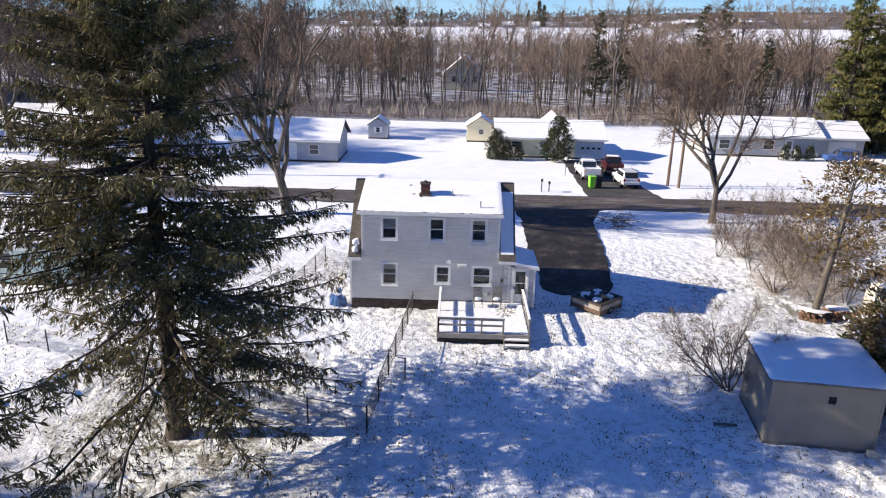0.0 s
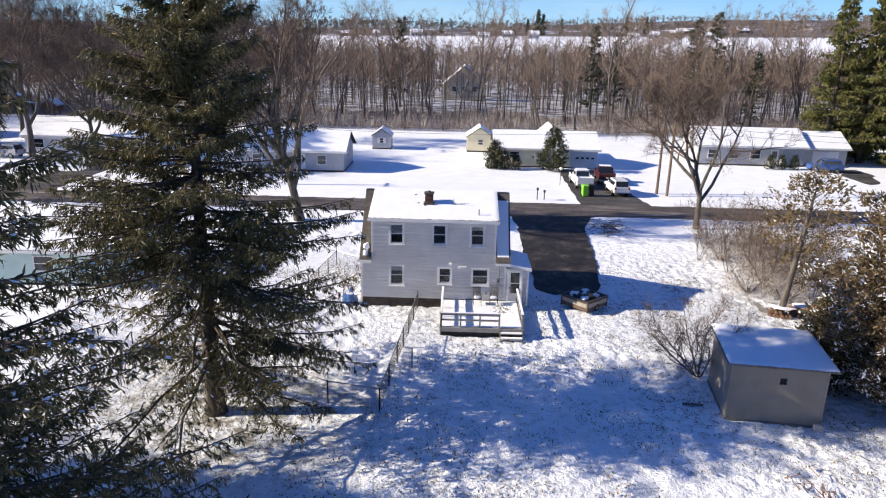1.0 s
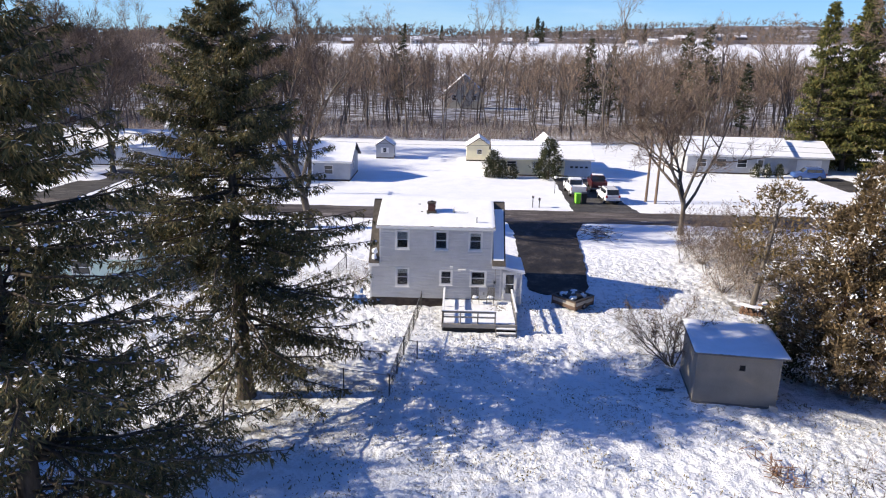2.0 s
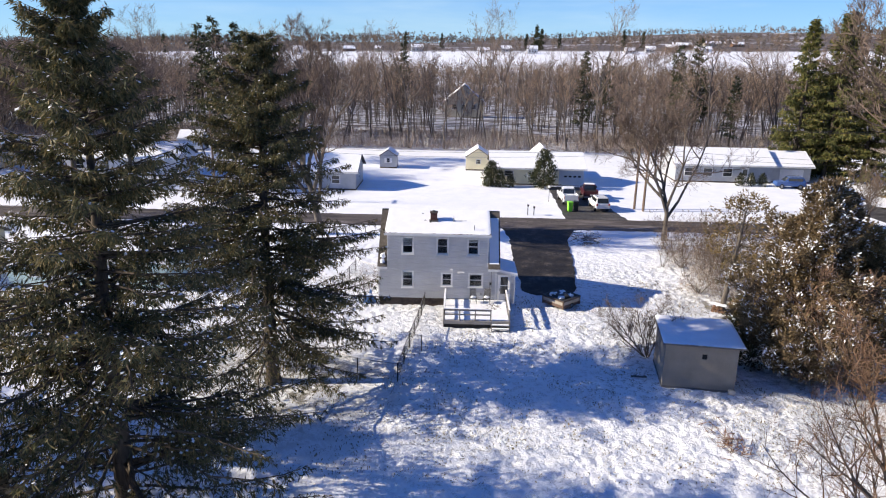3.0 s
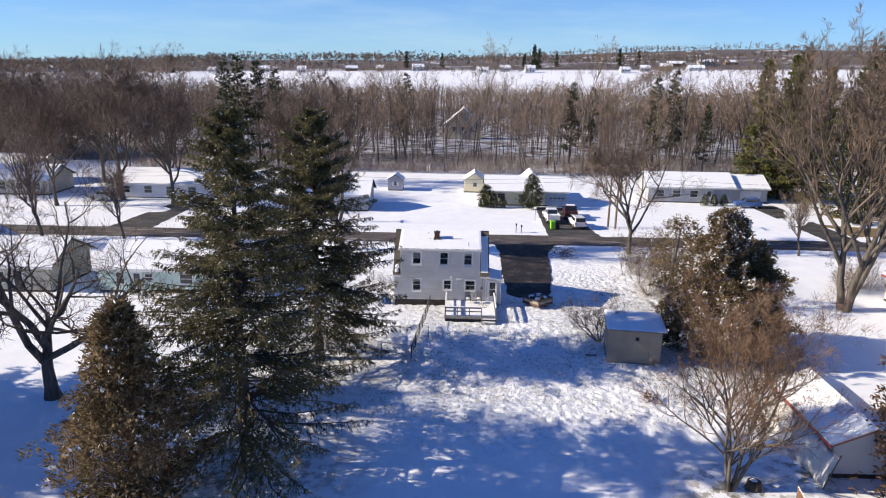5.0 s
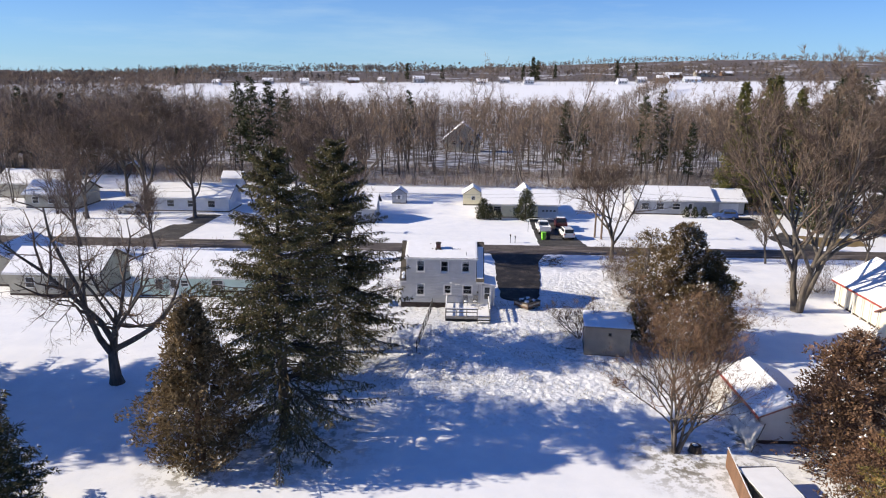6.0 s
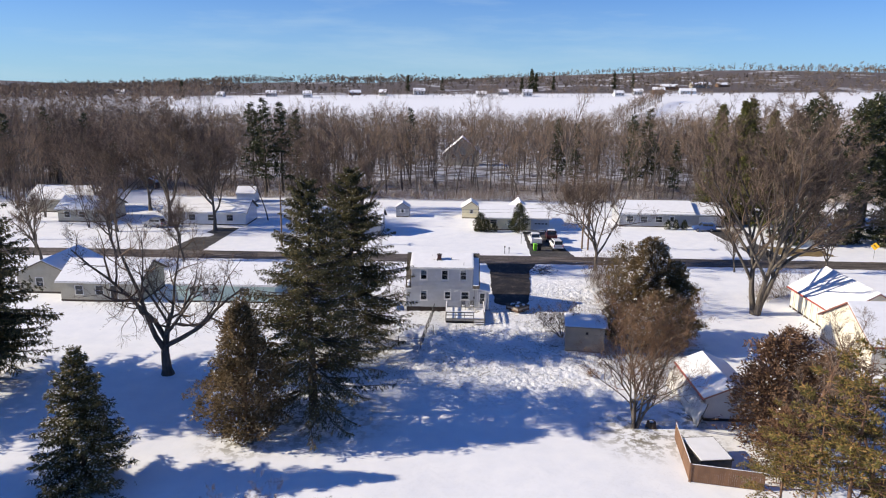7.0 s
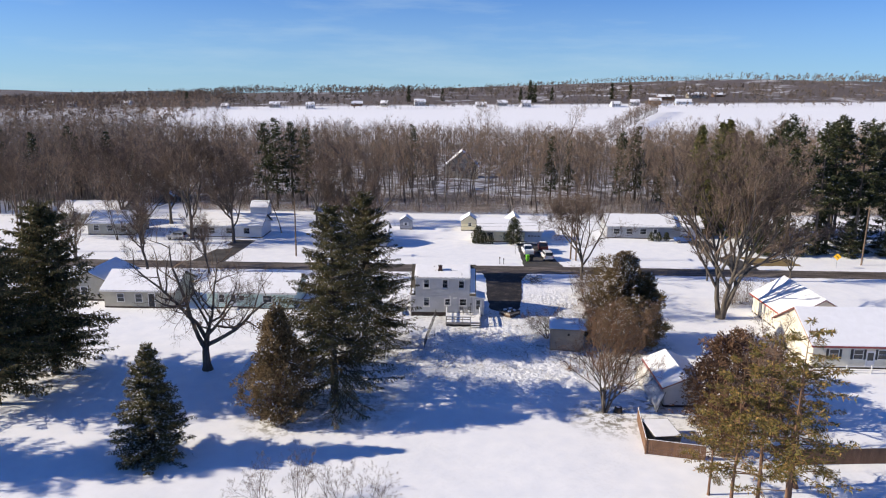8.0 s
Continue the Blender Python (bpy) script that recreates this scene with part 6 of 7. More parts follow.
def make_pickup(x, y, turn, paint, label, snow_bed):
    c = thing("pickup_truck", x, y, 0.04, turn, label, "pickup")
    c.scale = (1.03, 1.0, 1.1)
    body = prism([(-2.75, 0.5), (-2.75, 1.12), (0.75, 1.12), (2.7, 1.08), (2.78, 0.85), (2.75, 0.5), (2.3, 0.42), (-2.5, 0.42)], -0.98, 0.98, "x")
    bmesh.ops.bevel(body, geom=body.edges[:], offset=0.05, segments=2, affect="EDGES")
    part("body", body, paint, c)
    part("cab", tapered([(-0.75, 1.1), (1.05, 1.1), (0.45, 1.82), (-0.55, 1.84)], 0.94, 0.74, 1.1, 1.84), paint, c)
    part("rear_glass", prism([(-0.765, 1.2), (-0.745, 1.2), (-0.6, 1.74), (-0.62, 1.74)], -0.74, 0.74, "x"), PANE, c)
    part("windscreen", prism([(0.98, 1.2), (1.0, 1.2), (0.52, 1.76), (0.5, 1.76)], -0.76, 0.76, "x"), PANE, c)
    for s in (-1, 1):
        part("side_glass", boxes((min(s * 0.84, s * 0.89), max(s * 0.84, s * 0.89), -0.5, 0.6, 1.22, 1.68)), PANE, c)
        part("bed_side", boxes((min(s * 0.9, s * 0.97), max(s * 0.9, s * 0.97), -2.72, -0.8, 1.1, 1.36), bevel=0.02), paint, c)
        part("tail_light", boxes((min(s * 0.8, s * 0.96), max(s * 0.8, s * 0.96), -2.79, -2.74, 0.85, 1.25), bevel=0.01), TAIL_RED, c)
        part("mirror", boxes((min(s * 0.98, s * 1.16), max(s * 0.98, s * 1.16), 0.7, 0.8, 1.2, 1.42), bevel=0.02), BLACK_PLASTIC, c)
        part("headlight", boxes((min(s * 0.7, s * 0.95), max(s * 0.7, s * 0.95), 2.74, 2.8, 0.82, 1.0), bevel=0.01), TRIM, c)
        wheel_at(c, s * 1.0, -1.75, 0.4)
        wheel_at(c, s * 1.0, 1.8, 0.4)
    part("tailgate", boxes((-0.9, 0.9, -2.8, -2.72, 0.7, 1.36), bevel=0.02), paint, c)
    part("bumper", boxes((-0.95, 0.95, -2.92, -2.78, 0.48, 0.66), bevel=0.03), METAL, c)
    part("bed", boxes((-0.88, 0.88, -2.7, -0.8, 1.12, 1.14)), SNOW if snow_bed else BLACK_PLASTIC, c)
    part("plate_bar", boxes((-0.16, 0.16, -2.815, -2.803, 0.8, 0.92)), TRIM, c)
    part("snow_layer", prism([(-0.52, 1.842), (0.42, 1.828), (0.36, 1.9), (-0.46, 1.91)], -0.68, 0.68, "x"), SNOW, c)
    return c


def make_wagon(x, y, turn, paint, label, name="car"):
    c = thing(name, x, y, 0.04, turn, label, "car")
    c.scale = (1.03, 1.0, 1.12)
    body = prism([(-2.25, 0.48), (-2.28, 0.98), (0.95, 1.02), (2.1, 0.92), (2.25, 0.65), (2.2, 0.4), (-2.1, 0.38)], -0.9, 0.9, "x")
    bmesh.ops.bevel(body, geom=body.edges[:], offset=0.06, segments=2, affect="EDGES")
    part("body", body, paint, c)
    part("cabin", tapered([(-2.22, 0.97), (1.05, 1.0), (0.35, 1.62), (-1.75, 1.66)], 0.86, 0.66, 1.0, 1.66), paint, c)
    part("rear_glass", prism([(-2.2, 1.05), (-2.17, 1.05), (-1.83, 1.56), (-1.86, 1.56)], -0.68, 0.68, "x"), PANE, c)
    part("windscreen", prism([(0.99, 1.08), (1.02, 1.08), (0.42, 1.58), (0.39, 1.58)], -0.68, 0.68, "x"), PANE, c)
    for s in (-1, 1):
        for a, b in ((-1.7, -0.75), (-0.68, 0.45)):
            part("side_glass", boxes((min(s * 0.75, s * 0.83), max(s * 0.75, s * 0.83), a, b, 1.1, 1.5)), PANE, c)
        part("tail_light", boxes((min(s * 0.68, s * 0.88), max(s * 0.68, s * 0.88), -2.32, -2.24, 0.75, 1.0), bevel=0.01), TAIL_RED, c)
        part("roof_rail", rods(((s * 0.6, -1.6, 1.7), (s * 0.6, 0.2, 1.68), 0.025)), BLACK_PLASTIC, c)
        part("mirror", boxes((min(s * 0.9, s * 1.04), max(s * 0.9, s * 1.04), 0.6, 0.7, 1.02, 1.18), bevel=0.02), paint, c)
        wheel_at(c, s * 0.92, -1.4, 0.34, 0.22)
        wheel_at(c, s * 0.92, 1.4, 0.34, 0.22)
    part("bumper", boxes((-0.86, 0.86, -2.36, -2.26, 0.42, 0.66), bevel=0.03), paint, c)
    part("plate_bar", boxes((-0.16, 0.16, -2.375, -2.362, 0.68, 0.78)), TRIM, c)
    return c


make_pickup(16.6, 80.2, 2, CAR_WHITE, "white pickup truck parked nose-in on the drive", True)
make_pickup(20.1, 83.4, -4, CAR_RED, "maroon pickup truck with a dark open bed", False)
make_wagon(20.15, 76.3, 4, CAR_WHITE, "white station wagon parked at an angle on the drive")
make_wagon(-61.2, 95.8 - 6.2, 80, CAR_SILVER, "silver car dusted with snow on the far lawn")
make_wagon(53.6, 94.6, 86, plain("blue_car_paint", (0.05, 0.11, 0.3), 0.3, 0.1, 1.5, spec=0.6), "blue car parked before the grey garage")


def make_bin(x, y, turn, mat, label):
    b = thing("wheelie_bin", x, y, 0.04, turn, label, "bin")
    b.scale = (1.1, 1.1, 1.25)
    bm = boxes((-0.29, 0.29, -0.33, 0.33, 0.06, 1.0))
    for v in bm.verts:
        if v.co.z < 0.5:
            v.co.x *= 0.82
            v.co.y *= 0.8
    bmesh.ops.bevel(bm, geom=bm.edges[:], offset=0.03, segments=2, affect="EDGES")
    part("tub", bm, mat, b)
    part("lid", boxes((-0.32, 0.32, -0.37, 0.36, 1.0, 1.07), bevel=0.02), mat, b)
    part("handle", rods(((-0.26, 0.4, 0.98), (0.26, 0.4, 0.98), 0.02)), mat, b)
    for s in (-1, 1):
        part("wheel", rods(((s * 0.26, 0.3, 0.12), (s * 0.31, 0.3, 0.12), 0.12), sides=14), RUBBER, b)


make_bin(16.0, 74.0, 8, LIME, "bright lime green wheeled bin behind the white pickup")
make_bin(16.85, 74.4, -6, BLACK_PLASTIC, "black wheeled bin beside the green one")


# ---- street furniture ----
def make_mailbox(x, y, label, s=1.0):
    m = thing("mailbox", x, y, 0, 0, label, "mailbox")
    part("post", boxes((-0.05, 0.05, -0.05, 0.05, -0.1, 1.0 * s)), GREY_WOOD, m)
    bm = prism([(-0.1, 0), (0.1, 0), (0.1, 0.14), (0.06, 0.22), (-0.06, 0.22), (-0.1, 0.14)], -0.26, 0.26, "y")
    ob = part("box", bm, DARK_METAL, m)
    ob.location = (0, 0, 1.0 * s)
    part("flag", boxes((0.105, 0.12, -0.1, 0.1, 1.1 * s, 1.25 * s)), RED_TRIM, m)


make_mailbox(10.3, 71.6, "dark metal mailbox on a wooden post by the street", 1.15)
make_mailbox(11.1, 71.7, "smaller dark mailbox on a post by the street", 0.9)


def make_lamp_post(x, y):
    p = thing("lamp_post", x, y, 0, 0, "thin dark garden lamp post with a white globe", "lamp")
    part("pole", rods(((0, 0, -0.1), (0, 0, 2.0), 0.035)), DARK_METAL, p)
    bm = bmesh.new()
    bmesh.ops.create_uvsphere(bm, u_segments=14, v_segments=9, radius=0.2)
    part("globe", bm, TRIM, p, smooth=True).location = (0, 0, 2.15)
    part("cap", rods(((0, 0, 2.32), (0, 0, 2.4), 0.1)), DARK_METAL, p)


make_lamp_post(14.0, 80.0)


def make_pole(x, y, h, label, arm=True):
    p = thing("utility_pole", x, y, 0, 0, label, "utility pole", "poles along the street")
    bm = bmesh.new()
    rod(bm, (0, 0, -0.4), (0.05, 0, h), 0.17, 0.11, 10)
    part("pole", bm, POLE_WOOD, p)
    if arm:
        part("crossarm", boxes((-0.06, 0.06, -1.1, 1.1, h - 0.6, h - 0.46)), POLE_WOOD, p)
        for k in (-1.0, -0.4, 0.4, 1.0):
            part("insulator", rods(((0, k, h - 0.46), (0, k, h - 0.28), 0.05)), METAL, p)


for x in (-88.0, -31.0, 25.9, 83.0):
    make_pole(x, 75.5, 12.0, "brown wooden utility pole with a crossarm")
make_pole(25.0, 76.6, 8.6, "shorter brown wooden pole beside the utility pole", False)


def make_wires():
    segs = []
    for dy, z, sag in ((-1.0, 11.7, 0.9), (1.0, 11.7, 0.9), (0.0, 8.3, 1.1), (0.1, 7.6, 1.0)):
        for a in (-145.0, -88.0, -31.0, 25.9, 83.0):
            b = a + 57.0
            pts = [(a + (b - a) * k / 12, 75.5 + dy, z - sag * 4 * (k / 12) * (1 - k / 12)) for k in range(13)]
            segs += [(*p, *q, 0.016, 0.016) for p, q in zip(pts, pts[1:])]
    v, q = frusta(segs, 4)
    tagged(new("power_lines", mesh_np("power_lines", v, q, mats=(BLACK_PLASTIC,))), "thin dark wires strung along the street poles", "wires", kind="structure")


make_wires()


def make_sign():
    s = thing("road_sign", 76.5, 72.6, 0, -30, "yellow diamond road sign on a post", "sign")
    part("post", rods(((0, 0, -0.2), (0, 0, 2.4), 0.035)), METAL, s)
    turn = Matrix.Translation((0, -0.05, 2.3)) @ Matrix.Rotation(radians(45), 4, "Y")
    part("plate", boxes((-0.5, 0.5, -0.012, 0.012, -0.5, 0.5), m=turn, bevel=0.005), SIGN_YELLOW, s)
    part("mark", boxes((-0.3, 0.3, -0.02, -0.013, -0.08, 0.08), m=turn), BLACK_PLASTIC, s)


make_sign()

# ---- garden evergreens across the street ----
def cone(h, r):
    def shape(u):
        return (0.15, h) if u is None else r * (0.75 + 0.25 * min(1, u / 0.2)) * max(0.0, 1 - u) ** 0.7 + 0.08
    return shape


yew = bushy_meshes(71, cone(4.3, 1.6), 420, 12, 0.24, NEEDLE_DARK, BARK_DARK, 0.12, 4, snow=0.1)
tree_of(yew, "garden_yew", 14.4, 90.2, size=1.25, label="dark conical evergreen by the front door", category="shrub")
tree_of(yew, "garden_yew", 6.4, 90.6, turn=60, size=0.85, label="dark conical evergreen at the house corner", category="shrub")
for x, s in ((7.8, 0.55), (9.3, 0.45), (6.0, 0.5)):
    tree_of(yew, "garden_yew", x, 90.2, turn=x * 50, size=s, label="low dark evergreen shrub with snow along the wall", category="shrub", group="shrubs along the yellow wall")
for x in (46.5, 48.2, 50.0):
    tree_of(yew, "garden_yew", x, 96.0, turn=x * 40, size=0.45, label="low snowy evergreen before the grey house", category="shrub", group="shrubs before the grey house")

# ---- bare trees round the far lawns ----
wide = bare_tree_meshes(81, 9.0, 0.3, BARK, TWIG, 0.7, 3, 1.5, first=0.25, limbs=9, spread=48, up=0.5, levels=4, keep=0.62, first_keep=1.25, forks=(6, 5, 3), wander=0.17)
mid = bare_tree_meshes(82, 7.0, 0.2, BARK, TWIG, 0.6, 3, 1.1, first=0.2, limbs=10, spread=40, up=0.6, levels=3, keep=0.6, first_keep=1.0, forks=(7, 6), wander=0.18)
for ms, x, y, s, lab in ((wide, -58.0, 90.5, 1.55, "large leafless tree before a pale ranch house"), (wide, -47.5, 87.0, 1.25, "leafless spreading tree beside a drive"), (mid, -55.4, 61.5, 1.35, "slender leafless street tree"), (mid, -43.8, 61.0, 1.05, "slender leafless street tree"), (wide, -78.0, 100.0, 1.2, "leafless tree between far houses"), (wide, -98.0, 92.0, 1.2, "leafless tree on a far lawn"), (mid, -66.0, 58.0, 1.3, "slender leafless street tree"), (wide, -70.0, 108.0, 1.3, "leafless tree behind a tan house"), (wide, -90.0, 112.0, 1.4, "leafless tree behind a tan house"), (wide, -66.5, 84.5, 1.1, "leafless spreading tree near the street"), (wide, -34.0, 112.0, 1.2, "leafless tree on a far lawn"), (mid, -52.0, 97.0, 1.9, "slender leafless tree beside a pale house"), (mid, 62.5, 62.0, 1.0, "slender leafless street tree"), (mid, 47.5, 61.5, 0.8, "small leafless street tree")):
    tree_of(ms, "bare_tree", x, y, turn=x * 31, size=s, label=lab)

# ---- pines ----
white_pine = conifer_meshes(91, 27.0, 5.2, 9.0, 0.36, NEEDLE_DARK, BARK, per_m=5, twigs=7, needles=5, size=0.85, droop=0.05, hang=0.15, snow=0.1, power=0.55, gaps=0.25, top_up=0.5)
for k, (x, y, s) in enumerate(((69, 84, 0.9), (73.5, 88, 1.0), (77.5, 84, 1.02), (81.5, 87, 1.06), (86, 84.5, 1.04), (90, 88, 1.0), (94.5, 84, 1.05), (99, 87, 1.0), (71, 94, 0.95), (84, 95, 1.0), (95, 96, 1.0))):
    tree_of(white_pine, "pine_tree", x, y, turn=k * 67, size=s, label="tall dark pine with a bare pale trunk", category="conifer", group="pines along the far street")
stand = conifer_meshes(92, 26.8, 6.0, 1.0, 0.38, NEEDLE_MOSS, BARK_DARK, per_m=8, twigs=8, needles=7, size=0.68, droop=0.35, hang=0.6, snow=0.0, power=0.75)
for k, (x, y, s) in enumerate(((57.5, 92.5, 0.97), (61.5, 90.0, 1.0), (64.5, 93.5, 1.02), (67.0, 88.0, 0.93))):
    tree_of(stand, "spruce_tree", x + 2, y + 14, turn=k * 80, size=s, label="tall olive-green spruce in a tight stand", category="conifer", group="spruces behind the grey house")
dark_pine = conifer_meshes(93, 25.5, 4.6, 5.0, 0.34, NEEDLE_DARK, BARK_DARK, per_m=5, twigs=6, needles=5, size=0.85, droop=0.15, hang=0.3, snow=0.12, power=0.7, gaps=0.25)
for k, (x, y, s) in enumerate(((-49.0, 131, 1.0), (-45.2, 133, 0.96), (-53.0, 134, 0.95), (-42, 137, 0.88), (-110, 140, 0.75), (-104, 146, 0.8), (-118, 150, 0.85), (-93, 139, 0.6), (-122, 138, 0.8), (50, 146, 0.86), (55.5, 150, 0.92), (30, 150, 0.8), (36, 155, 0.75), (60, 138, 0.62), (-15, 190, 0.9), (118, 96, 1.0), (108, 88, 1.05), (-140, 150, 0.9))):
    tree_of(dark_pine, "pine_tree", x, y, float(land(x, y)), turn=k * 51, size=s, label="dark pine at the edge of the bare woods", category="conifer", group="pines of the woods")

low_pine = conifer_meshes(97, 9.5, 3.9, 0.4, 0.16, NEEDLE_DARK, BARK_DARK, per_m=8, twigs=6, needles=5, size=0.6, droop=0.25, hang=0.4, snow=0.04, power=0.6)
for k, (x, y, s) in enumerate(((66, 82.5, 0.8), (70.5, 86, 0.9), (75, 83, 0.75), (79.5, 86, 0.9), (84, 82.5, 0.8), (88, 86.5, 0.95), (92.5, 83, 0.8), (97, 86, 0.9), (68, 91, 1.0), (75, 92, 1.0), (82, 91, 1.0), (89, 93, 1.05), (96, 92, 1.0), (102, 88, 1.0))):
    tree_of(low_pine, "young_pine", x, y, turn=k * 71, size=s, label="dark young pine under the tall pines", category="conifer", group="young pines along the far street")
for k, (x, y, s) in enumerate(((75.5, 99, 1.0), (88.5, 99, 1.05), (79, 104, 1.05), (92, 104, 1.0), (101, 97, 1.05), (105, 92, 1.0), (111, 99, 1.0))):
    tree_of(white_pine, "pine_tree", x, y, turn=k * 83 + 20, size=s, label="tall dark pine with a bare pale trunk", category="conifer", group="pines along the far street")

# ---- pines and russet scrub by the neighbour's fence ----
scotch = conifer_meshes(94, 15.6, 5.0, 2.2, 0.17, NEEDLE_OLIVE, BARK_RED, per_m=5.0, twigs=8, needles=9, size=0.33, droop=-0.02, hang=0.1, snow=0.0, power=0.42, gaps=0.2, top_up=0.3, low_gaps=0.35, inner=0.4)
for k, (x, y, s, l) in enumerate(((24.6, -10.8, 0.86, 0), (28.2, -12.4, 1.06, 0), (26.2, -11.8, 0.97, 0), (23.6, -8.6, 0.62, 0), (29.6, -10.2, 0.8, 0))):
    tree_of(scotch, "pine_tree", x, y, turn=k * 95, size=s, label="open yellow-green pine with a reddish bare trunk", category="conifer", group="pines by the board fence")
dead = bare_tree_meshes(95, 10.5, 0.2, BARK_RED, TWIG, 0.5, first=0.3, limbs=11, spread=60, up=0.3, levels=3, keep=0.5, forks=(6, 4), wander=0.16)
tree_of(dead, "bare_tree", 27.2, -2.0, turn=200, size=1.1, label="leafless pale-barked tree rising from russet scrub")
tree_of(dead, "bare_tree", 31.6, -7.2, label="leafless grey-barked tree among pines")
tree_of(dead, "bare_tree", 34.0, 4.0, turn=70, size=1.05, label="leafless tree in the neighbour's scrub")


def scrub(u):
    if u is None:
        return 0.2, 6.5
    return 3.4 * max(0.05, 1 - max(0, u - 0.2) / 0.85) ** 0.6


russet = bushy_meshes(96, scrub, 700, 10, 0.3, RED_LEAF, BARK_RED, 0.14, 6, snow=0.04, shell=0.2)
for k, (x, y, s) in enumerate(((31.2, 9.5, 1.15), (34.4, 13.5, 1.05), (28.2, 4.6, 1.0), (34.5, 6.0, 1.15), (27.6, -1.0, 0.85))):
    tree_of(russet, "russet_shrub", x, y, turn=k * 77, size=s, label="russet leafy scrub with traces of snow", category="shrub", group="russet scrub by the white shed")
for k, (x, y, s) in enumerate(((46.5, 47.0, 0.9), (49.5, 48.2, 0.9), (44.5, 45.0, 0.7), (52.0, 47.6, 0.8), (-10.5, -11.5, 0.85), (-7.5, -12.0, 0.8), (-13.5, -12.2, 0.85), (-4.5, -12.6, 0.8))):
    tree_of(bare_small, "bare_shrub", x, y, turn=k * 77, size=s, label="leafless twiggy shrub in the snow", category="shrub", group="bare shrubs")

# ---- the bare woods ----
edge = [bare_tree_meshes(100 + k, 20.5 + k * 0.9, 0.22, WOODS_BARK, WOODS_TWIG, 1.1, 1, 1.6, first=0.3, limbs=11, spread=44, up=0.5, levels=3, keep=0.42, forks=(5, 3), wander=0.2, trunks=1 + (k % 3 == 0), split=0.1) for k in range(6)]
rng = random.Random(110)
for k in range(88):
    x = -150 + 300 * (k + rng.random()) / 88
    y = 131 + 22 * rng.random() ** 1.3 + (10 if x < -75 else 0) + max(0, x - 40) * 0.06
    if abs(x + 48) < 6 or (60 < x < 105 and y < 140):
        y += 14
    tree_of(edge[k % 6], "woodland_tree", x, y, float(land(x, y)) - 0.1, turn=rng.uniform(0, 360), size=rng.uniform(0.98, 1.18) if k % 7 == 3 else rng.uniform(0.72, 0.98), label="tall leafless tree at the edge of the woods", group="trees at the edge of the woods")

for k, (x, y, s) in enumerate(((-74.0, 88.0, 0.62), (-80.5, 107.0, 0.75), (-63.0, 104.0, 0.75), (-89.0, 98.0, 0.7), (-40.0, 99.0, 0.6), (-101.0, 107.0, 0.8), (-69.0, 116.0, 0.8), (-57.0, 112.0, 0.75))):
    tree_of(edge[k % 6], "yard_tree", x, y, turn=k * 57, size=s, label="leafless tree between the far houses", group="leafless trees among the far houses")


def tree_mass(seed, place, count, height, label, name, twig, brushy=26, twig_w=0.05, limb_n=9, stout=0.0065, clump=0.0, spray=1.0, bare=True):
    """A crowd of leafless trees as one mesh: trunks, limbs and sprays of twigs."""
    rs = np.random.RandomState(seed)
    x, y = place(rs, count)
    n = len(x)
    z = land(x, y)
    h = height * rs.uniform(0.72, 1.12, n)
    if clump:
        h = h * (0.5 + 0.9 * lattice(x * clump + 70, y * clump + 70, seed))
    base = np.stack((x, y, z - 0.2), 1)
    lean = rs.normal(size=(n, 2)) * 0.05
    top = base + np.stack((lean[:, 0] * h, lean[:, 1] * h, h * 0.86), 1)
    r = h * stout
    segs = [np.concatenate((base, top, r[:, None], (r * 0.2)[:, None]), 1)]
    f = rs.uniform(0.3, 0.95, (n, limb_n))
    a = base[:, None] + (top - base)[:, None] * f[..., None]
    az = rs.uniform(0, 2 * np.pi, (n, limb_n))
    ln = h[:, None] * rs.uniform(0.16, 0.3, (n, limb_n)) * (1.25 - 0.7 * f)
    d = np.stack((np.cos(az) * 0.62, np.sin(az) * 0.62, rs.uniform(0.5, 1.0, (n, limb_n))), -1)
    b = a + d * ln[..., None]
    rr = np.repeat((r * 0.35)[:, None], limb_n, 1)
    limbs = np.concatenate((a, b, rr[..., None], (rr * 0.3)[..., None]), -1).reshape(-1, 8)
    if bare:
        segs.append(limbs)
    v1, q1 = frusta(np.concatenate(segs), 3)
    per = max(1, brushy // limb_n)
    rep = np.repeat(limbs, per, 0)
    t = rs.uniform(0.15, 1.0, len(rep))
    at = rep[:, :3] + (rep[:, 3:6] - rep[:, :3]) * t[:, None]
    w = norm_np(rep[:, 3:6] - rep[:, :3]) + rs.normal(size=(len(rep), 3)) * (0.45 if bare else 0.9)
    v2, q2 = shards(at, w, rs.uniform(0.06, 0.17, len(rep)) * height * spray, np.full(len(rep), twig_w), rs)
    V, Q, M = joined([(v1, q1, 0), (v2, q2, 1)])
    return tagged(new(name, mesh_np(name, V, Q, mats=(WOODS_BARK, twig), qmat=M)), label, "woods", kind="stuff")


def near_woods(rs, n):
    return rs.uniform(-260, 260, n), 146 + 244 * rs.random_sample(n) ** 1.25


def clear_of_house(x, y):
    return ~((np.abs(x - 6) < 16) & (np.abs(y - 240) < 14)) & ~((np.abs(x) < 20) & (y > 170) & (y < 228) & (np.abs(x - 4) < 9))


def near_woods_open(rs, n):
    x, y = near_woods(rs, n)
    k = clear_of_house(x, y)
    return x[k], y[k]


tree_mass(120, near_woods_open, 4300, 20.0, "dense grey-brown leafless woods behind the street", "bare_woods", WOODS_TWIG, 36, 0.11, stout=0.006)


def west_edge(rs, n):
    return rs.uniform(-260, -98, n), rs.uniform(116, 152, n)


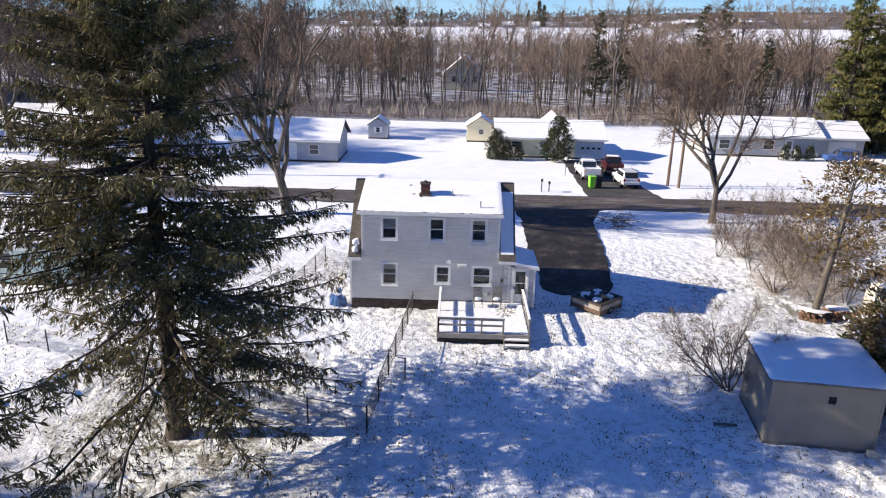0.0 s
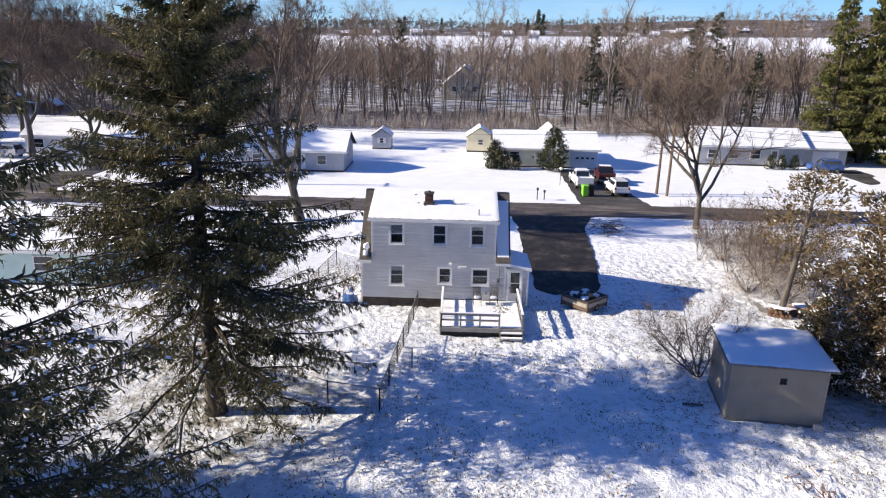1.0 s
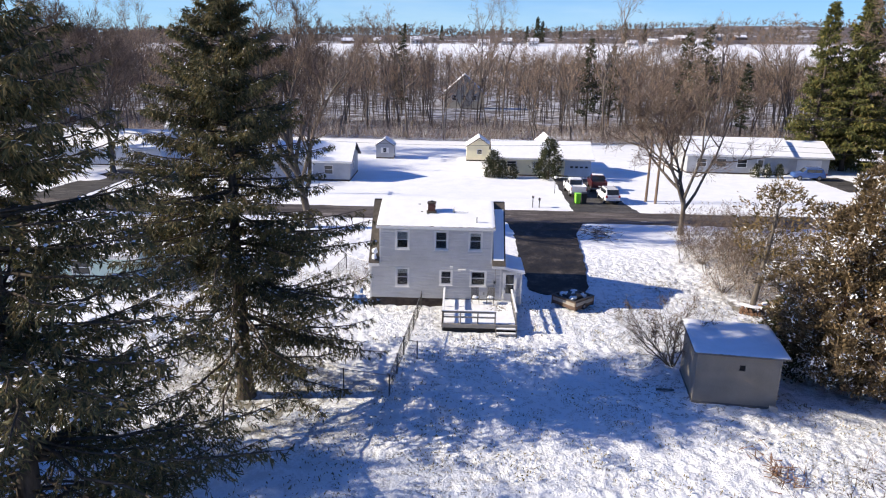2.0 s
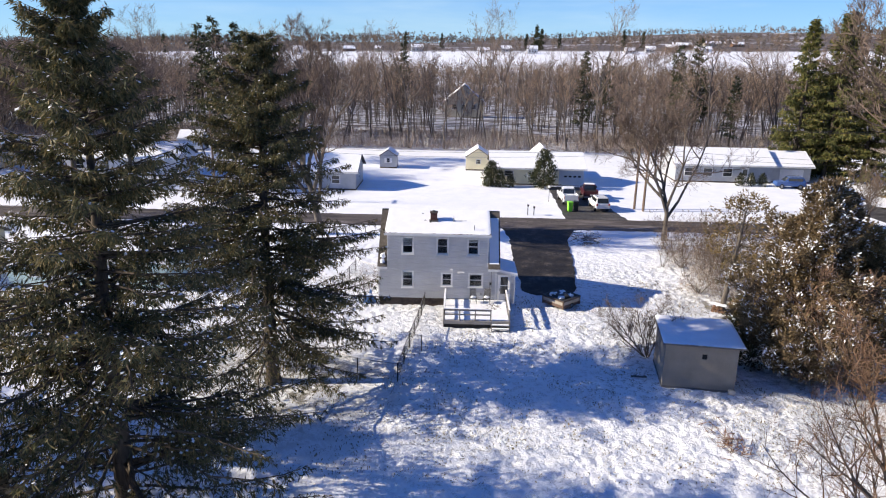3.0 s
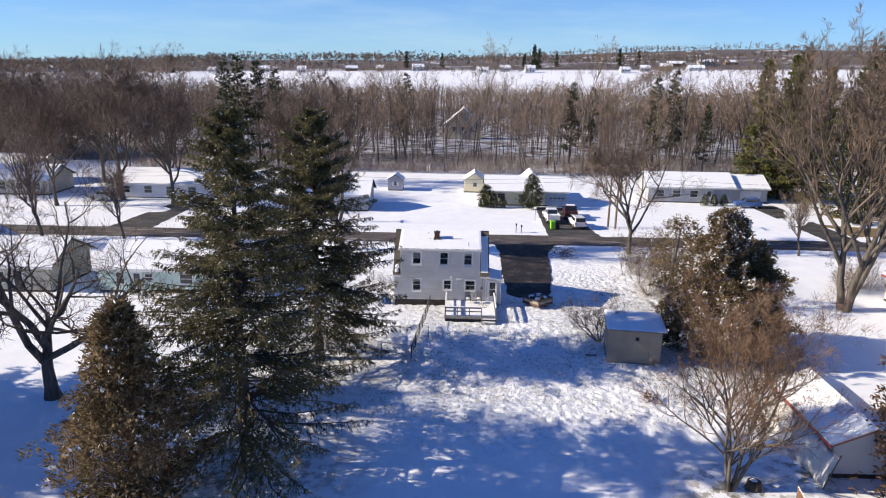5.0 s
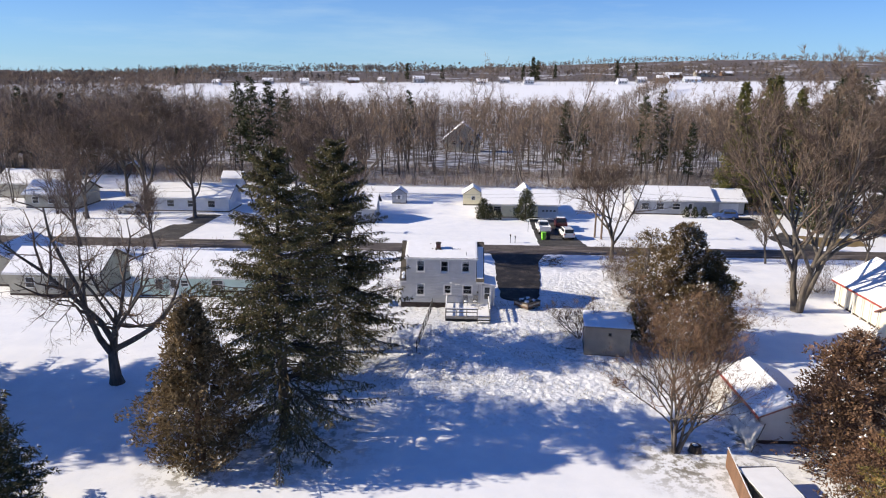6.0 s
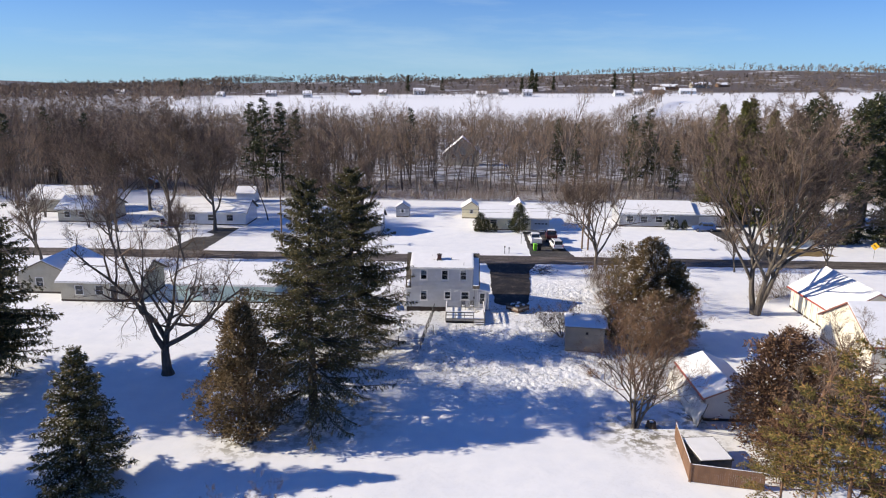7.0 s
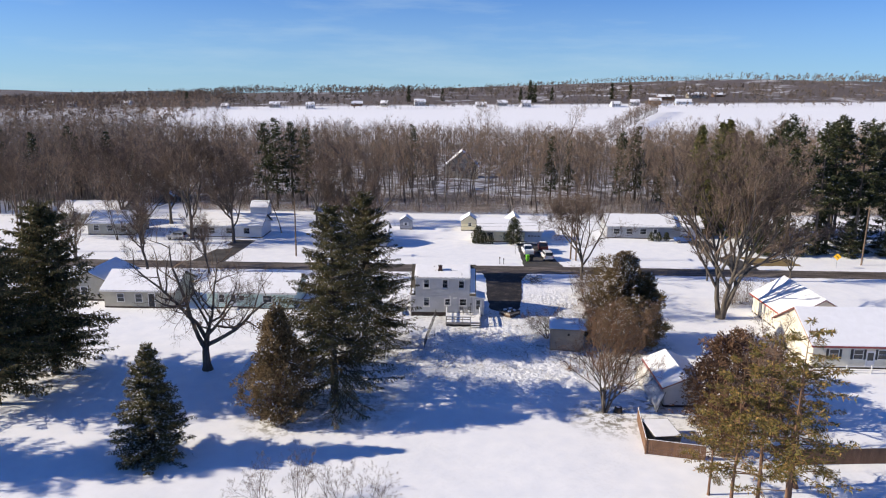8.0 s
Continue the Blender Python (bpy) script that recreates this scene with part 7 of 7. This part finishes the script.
tree_mass(125, west_edge, 800, 18.5, "leafless woods coming close behind the far houses", "bare_woods", WOODS_TWIG, 45, 0.08, stout=0.008)


def side_woods(rs, n):
    x = np.where(rs.random_sample(n) < 0.5, rs.uniform(-700, -240, n), rs.uniform(240, 700, n))
    return x, rs.uniform(130, 420, n)


tree_mass(121, side_woods, 1900, 18, "leafless woods spreading to both sides", "bare_woods", WOODS_TWIG, 36, 0.22)


def left_woods(rs, n):
    x, y = rs.uniform(-900, -190, n), rs.uniform(390, 950, n)
    k = x < -190 - (y - 390) * 0.22
    return x[k], y[k]


tree_mass(122, left_woods, 2600, 16, "leafless woods rolling to the hills", "bare_woods", WOODS_TWIG, 25, 0.5, 5, spray=1.5)


def hill_woods(rs, n):
    x = rs.uniform(-1500, 1500, n)
    y = np.where(rs.random_sample(n) < 0.6, 705 + 420 * rs.random_sample(n), 1150 + 750 * rs.random_sample(n))
    k = lattice(x * 0.012 + 40, y * 0.016 + 40, 31) + 0.5 * lattice(x * 0.04 + 90, y * 0.04 + 90, 32) > 0.55
    return x[k], y[k]


# skyline trees in the greyed twig colour that paints in haze
tree_mass(123, hill_woods, 8200, 14, "far leafless woods on the skyline hills", "hill_woods", HAZED_TWIG, 32, 0.9, 4, clump=0.012, spray=0.95, bare=False)


def hedge(rs, n):
    k = np.minimum(rs.randint(0, 6, n), 5)
    k = np.where(k > 2, 0, k)
    x = np.where(k == 0, rs.uniform(-250, 180, n), np.where(k == 1, rs.uniform(120, 620, n), rs.uniform(105, 190, n)))
    y = np.where(k == 0, 395 + rs.normal(size=n) * 8, np.where(k == 1, 430 + rs.normal(size=n) * 10, 420 + (x - 100) * 2.2))
    return x, y


tree_mass(124, hedge, 1300, 15, "scrubby hedgerow trees between white fields", "field_hedge", WOODS_TWIG, 27, 0.12)


def roadside(rs, n):
    return rs.uniform(-330, 420, n), 676 + rs.normal(size=n) * 9


tree_mass(126, roadside, 420, 9, "bare trees along the farms on the hill", "farm_trees", HAZED_TWIG, 28, 0.4, 4, clump=0.03, spray=1.1)


def make_brush():
    """Knee-high to head-high frosted undergrowth along the woods' edge."""
    rs = np.random.RandomState(130)
    n = 80000
    x = rs.uniform(-150, 150, n)
    y = 129 + 34 * rs.random_sample(n) ** 1.4 + np.where(x < -75, 10, 0) + np.maximum(0, x - 40) * 0.06
    at = np.stack((x, y, land(x, y) - 0.05), 1)
    w = rs.normal(size=(n, 3)) * 0.45 + np.array([[0, 0, 1.0]])
    w[:, 2] = np.abs(w[:, 2])
    k = np.array([noise.noise(Vector((a * 0.07, b * 0.12, 5))) for a, b in zip(x, y)])
    ln = rs.uniform(0.8, 2.8, n) * (1.0 + 1.2 * k)
    v, q = shards(at, w, np.maximum(0.3, ln), np.full(n, 0.06), rs)
    tagged(new("undergrowth", mesh_np("undergrowth", v, q, mats=(FROST_TWIG,))), "frosted brush along the edge of the woods", "brush", kind="stuff")


make_brush()

# ---- far houses ----
wh = gable_house("house", -4.0, 238.0, 14.0, 10.0, 5.5, 11.5, TAN_SIDING, "snow-roofed house among the bare trees", axis="y", z=float(land(6, 240)), over=0.8)
for k in (3.5, 7.0, 10.5):
    flat_window(wh, k, 3.0, 4.6, 1.4, 0)
rng = random.Random(140)
for k, (x, y, w, m) in enumerate(((-255, 730, 14, WHITE_SIDING), (-205, 745, 22, GREY_SIDING), (-160, 735, 16, WHITE_SIDING), (-118, 750, 20, BROWN_WOOD), (-85, 742, 13, TAN_SIDING), (-48, 748, 16, GREY_SIDING), (18, 742, 16, WHITE_SIDING), (42, 746, 14, GREY_SIDING), (66, 738, 12, WHITE_SIDING), (160, 720, 14, WHITE_SIDING), (182, 726, 12, GREY_SIDING), (205, 760, 22, BROWN_WOOD), (235, 755, 34, BLUE_PAINT_AND_SHADE), (240, 860, 26, BROWN_WOOD), (290, 880, 30, TAN_SIDING), (330, 900, 24, BROWN_WOOD), (620, 800, 34, GREY_SIDING), (690, 820, 26, WHITE_SIDING), (-420, 840, 20, WHITE_SIDING), (-470, 830, 16, WHITE_SIDING), (-520, 860, 18, TAN_SIDING))):
    y += rng.uniform(-58, -30)
    w *= rng.uniform(0.6, 1.15)
    h = gable_house("farmhouse", x, y, w * 0.75, 8, 3.4 + (k % 3) * 0.8, 5.8 + (k % 3) * 0.8, m, "distant farmhouse with a snow-covered roof on the hill", "house", z=float(land(x + w / 2, y)) - 0.2, turn=rng.uniform(-12, 12), over=0.6, group="houses on the hill")
    for j in range(3):
        flat_window(h, w * 0.75 * (0.22 + 0.28 * j), 1.4, 3.0, 1.3, 0)
far_fir = conifer_meshes(150, 20.0, 4.2, 1.0, 0.4, NEEDLE_DARK, BARK_DARK, per_m=3.5, twigs=5, needles=5, size=1.6, droop=0.3, hang=0.4, snow=0.0)
for k, (x, y, s) in enumerate(((82, 760, 1.25), (88, 768, 1.05), (72, 770, 0.8), (-290, 690, 0.9), (190, 830, 1.0), (215, 840, 0.9), (112, 800, 0.8), (-60, 790, 0.9), (-20, 800, 0.8))):
    tree_of(far_fir, "fir_tree", x, y, float(land(x, y)) - 0.2, turn=k * 60, size=s, label="dark fir on the far hill", category="conifer", group="firs on the hill")
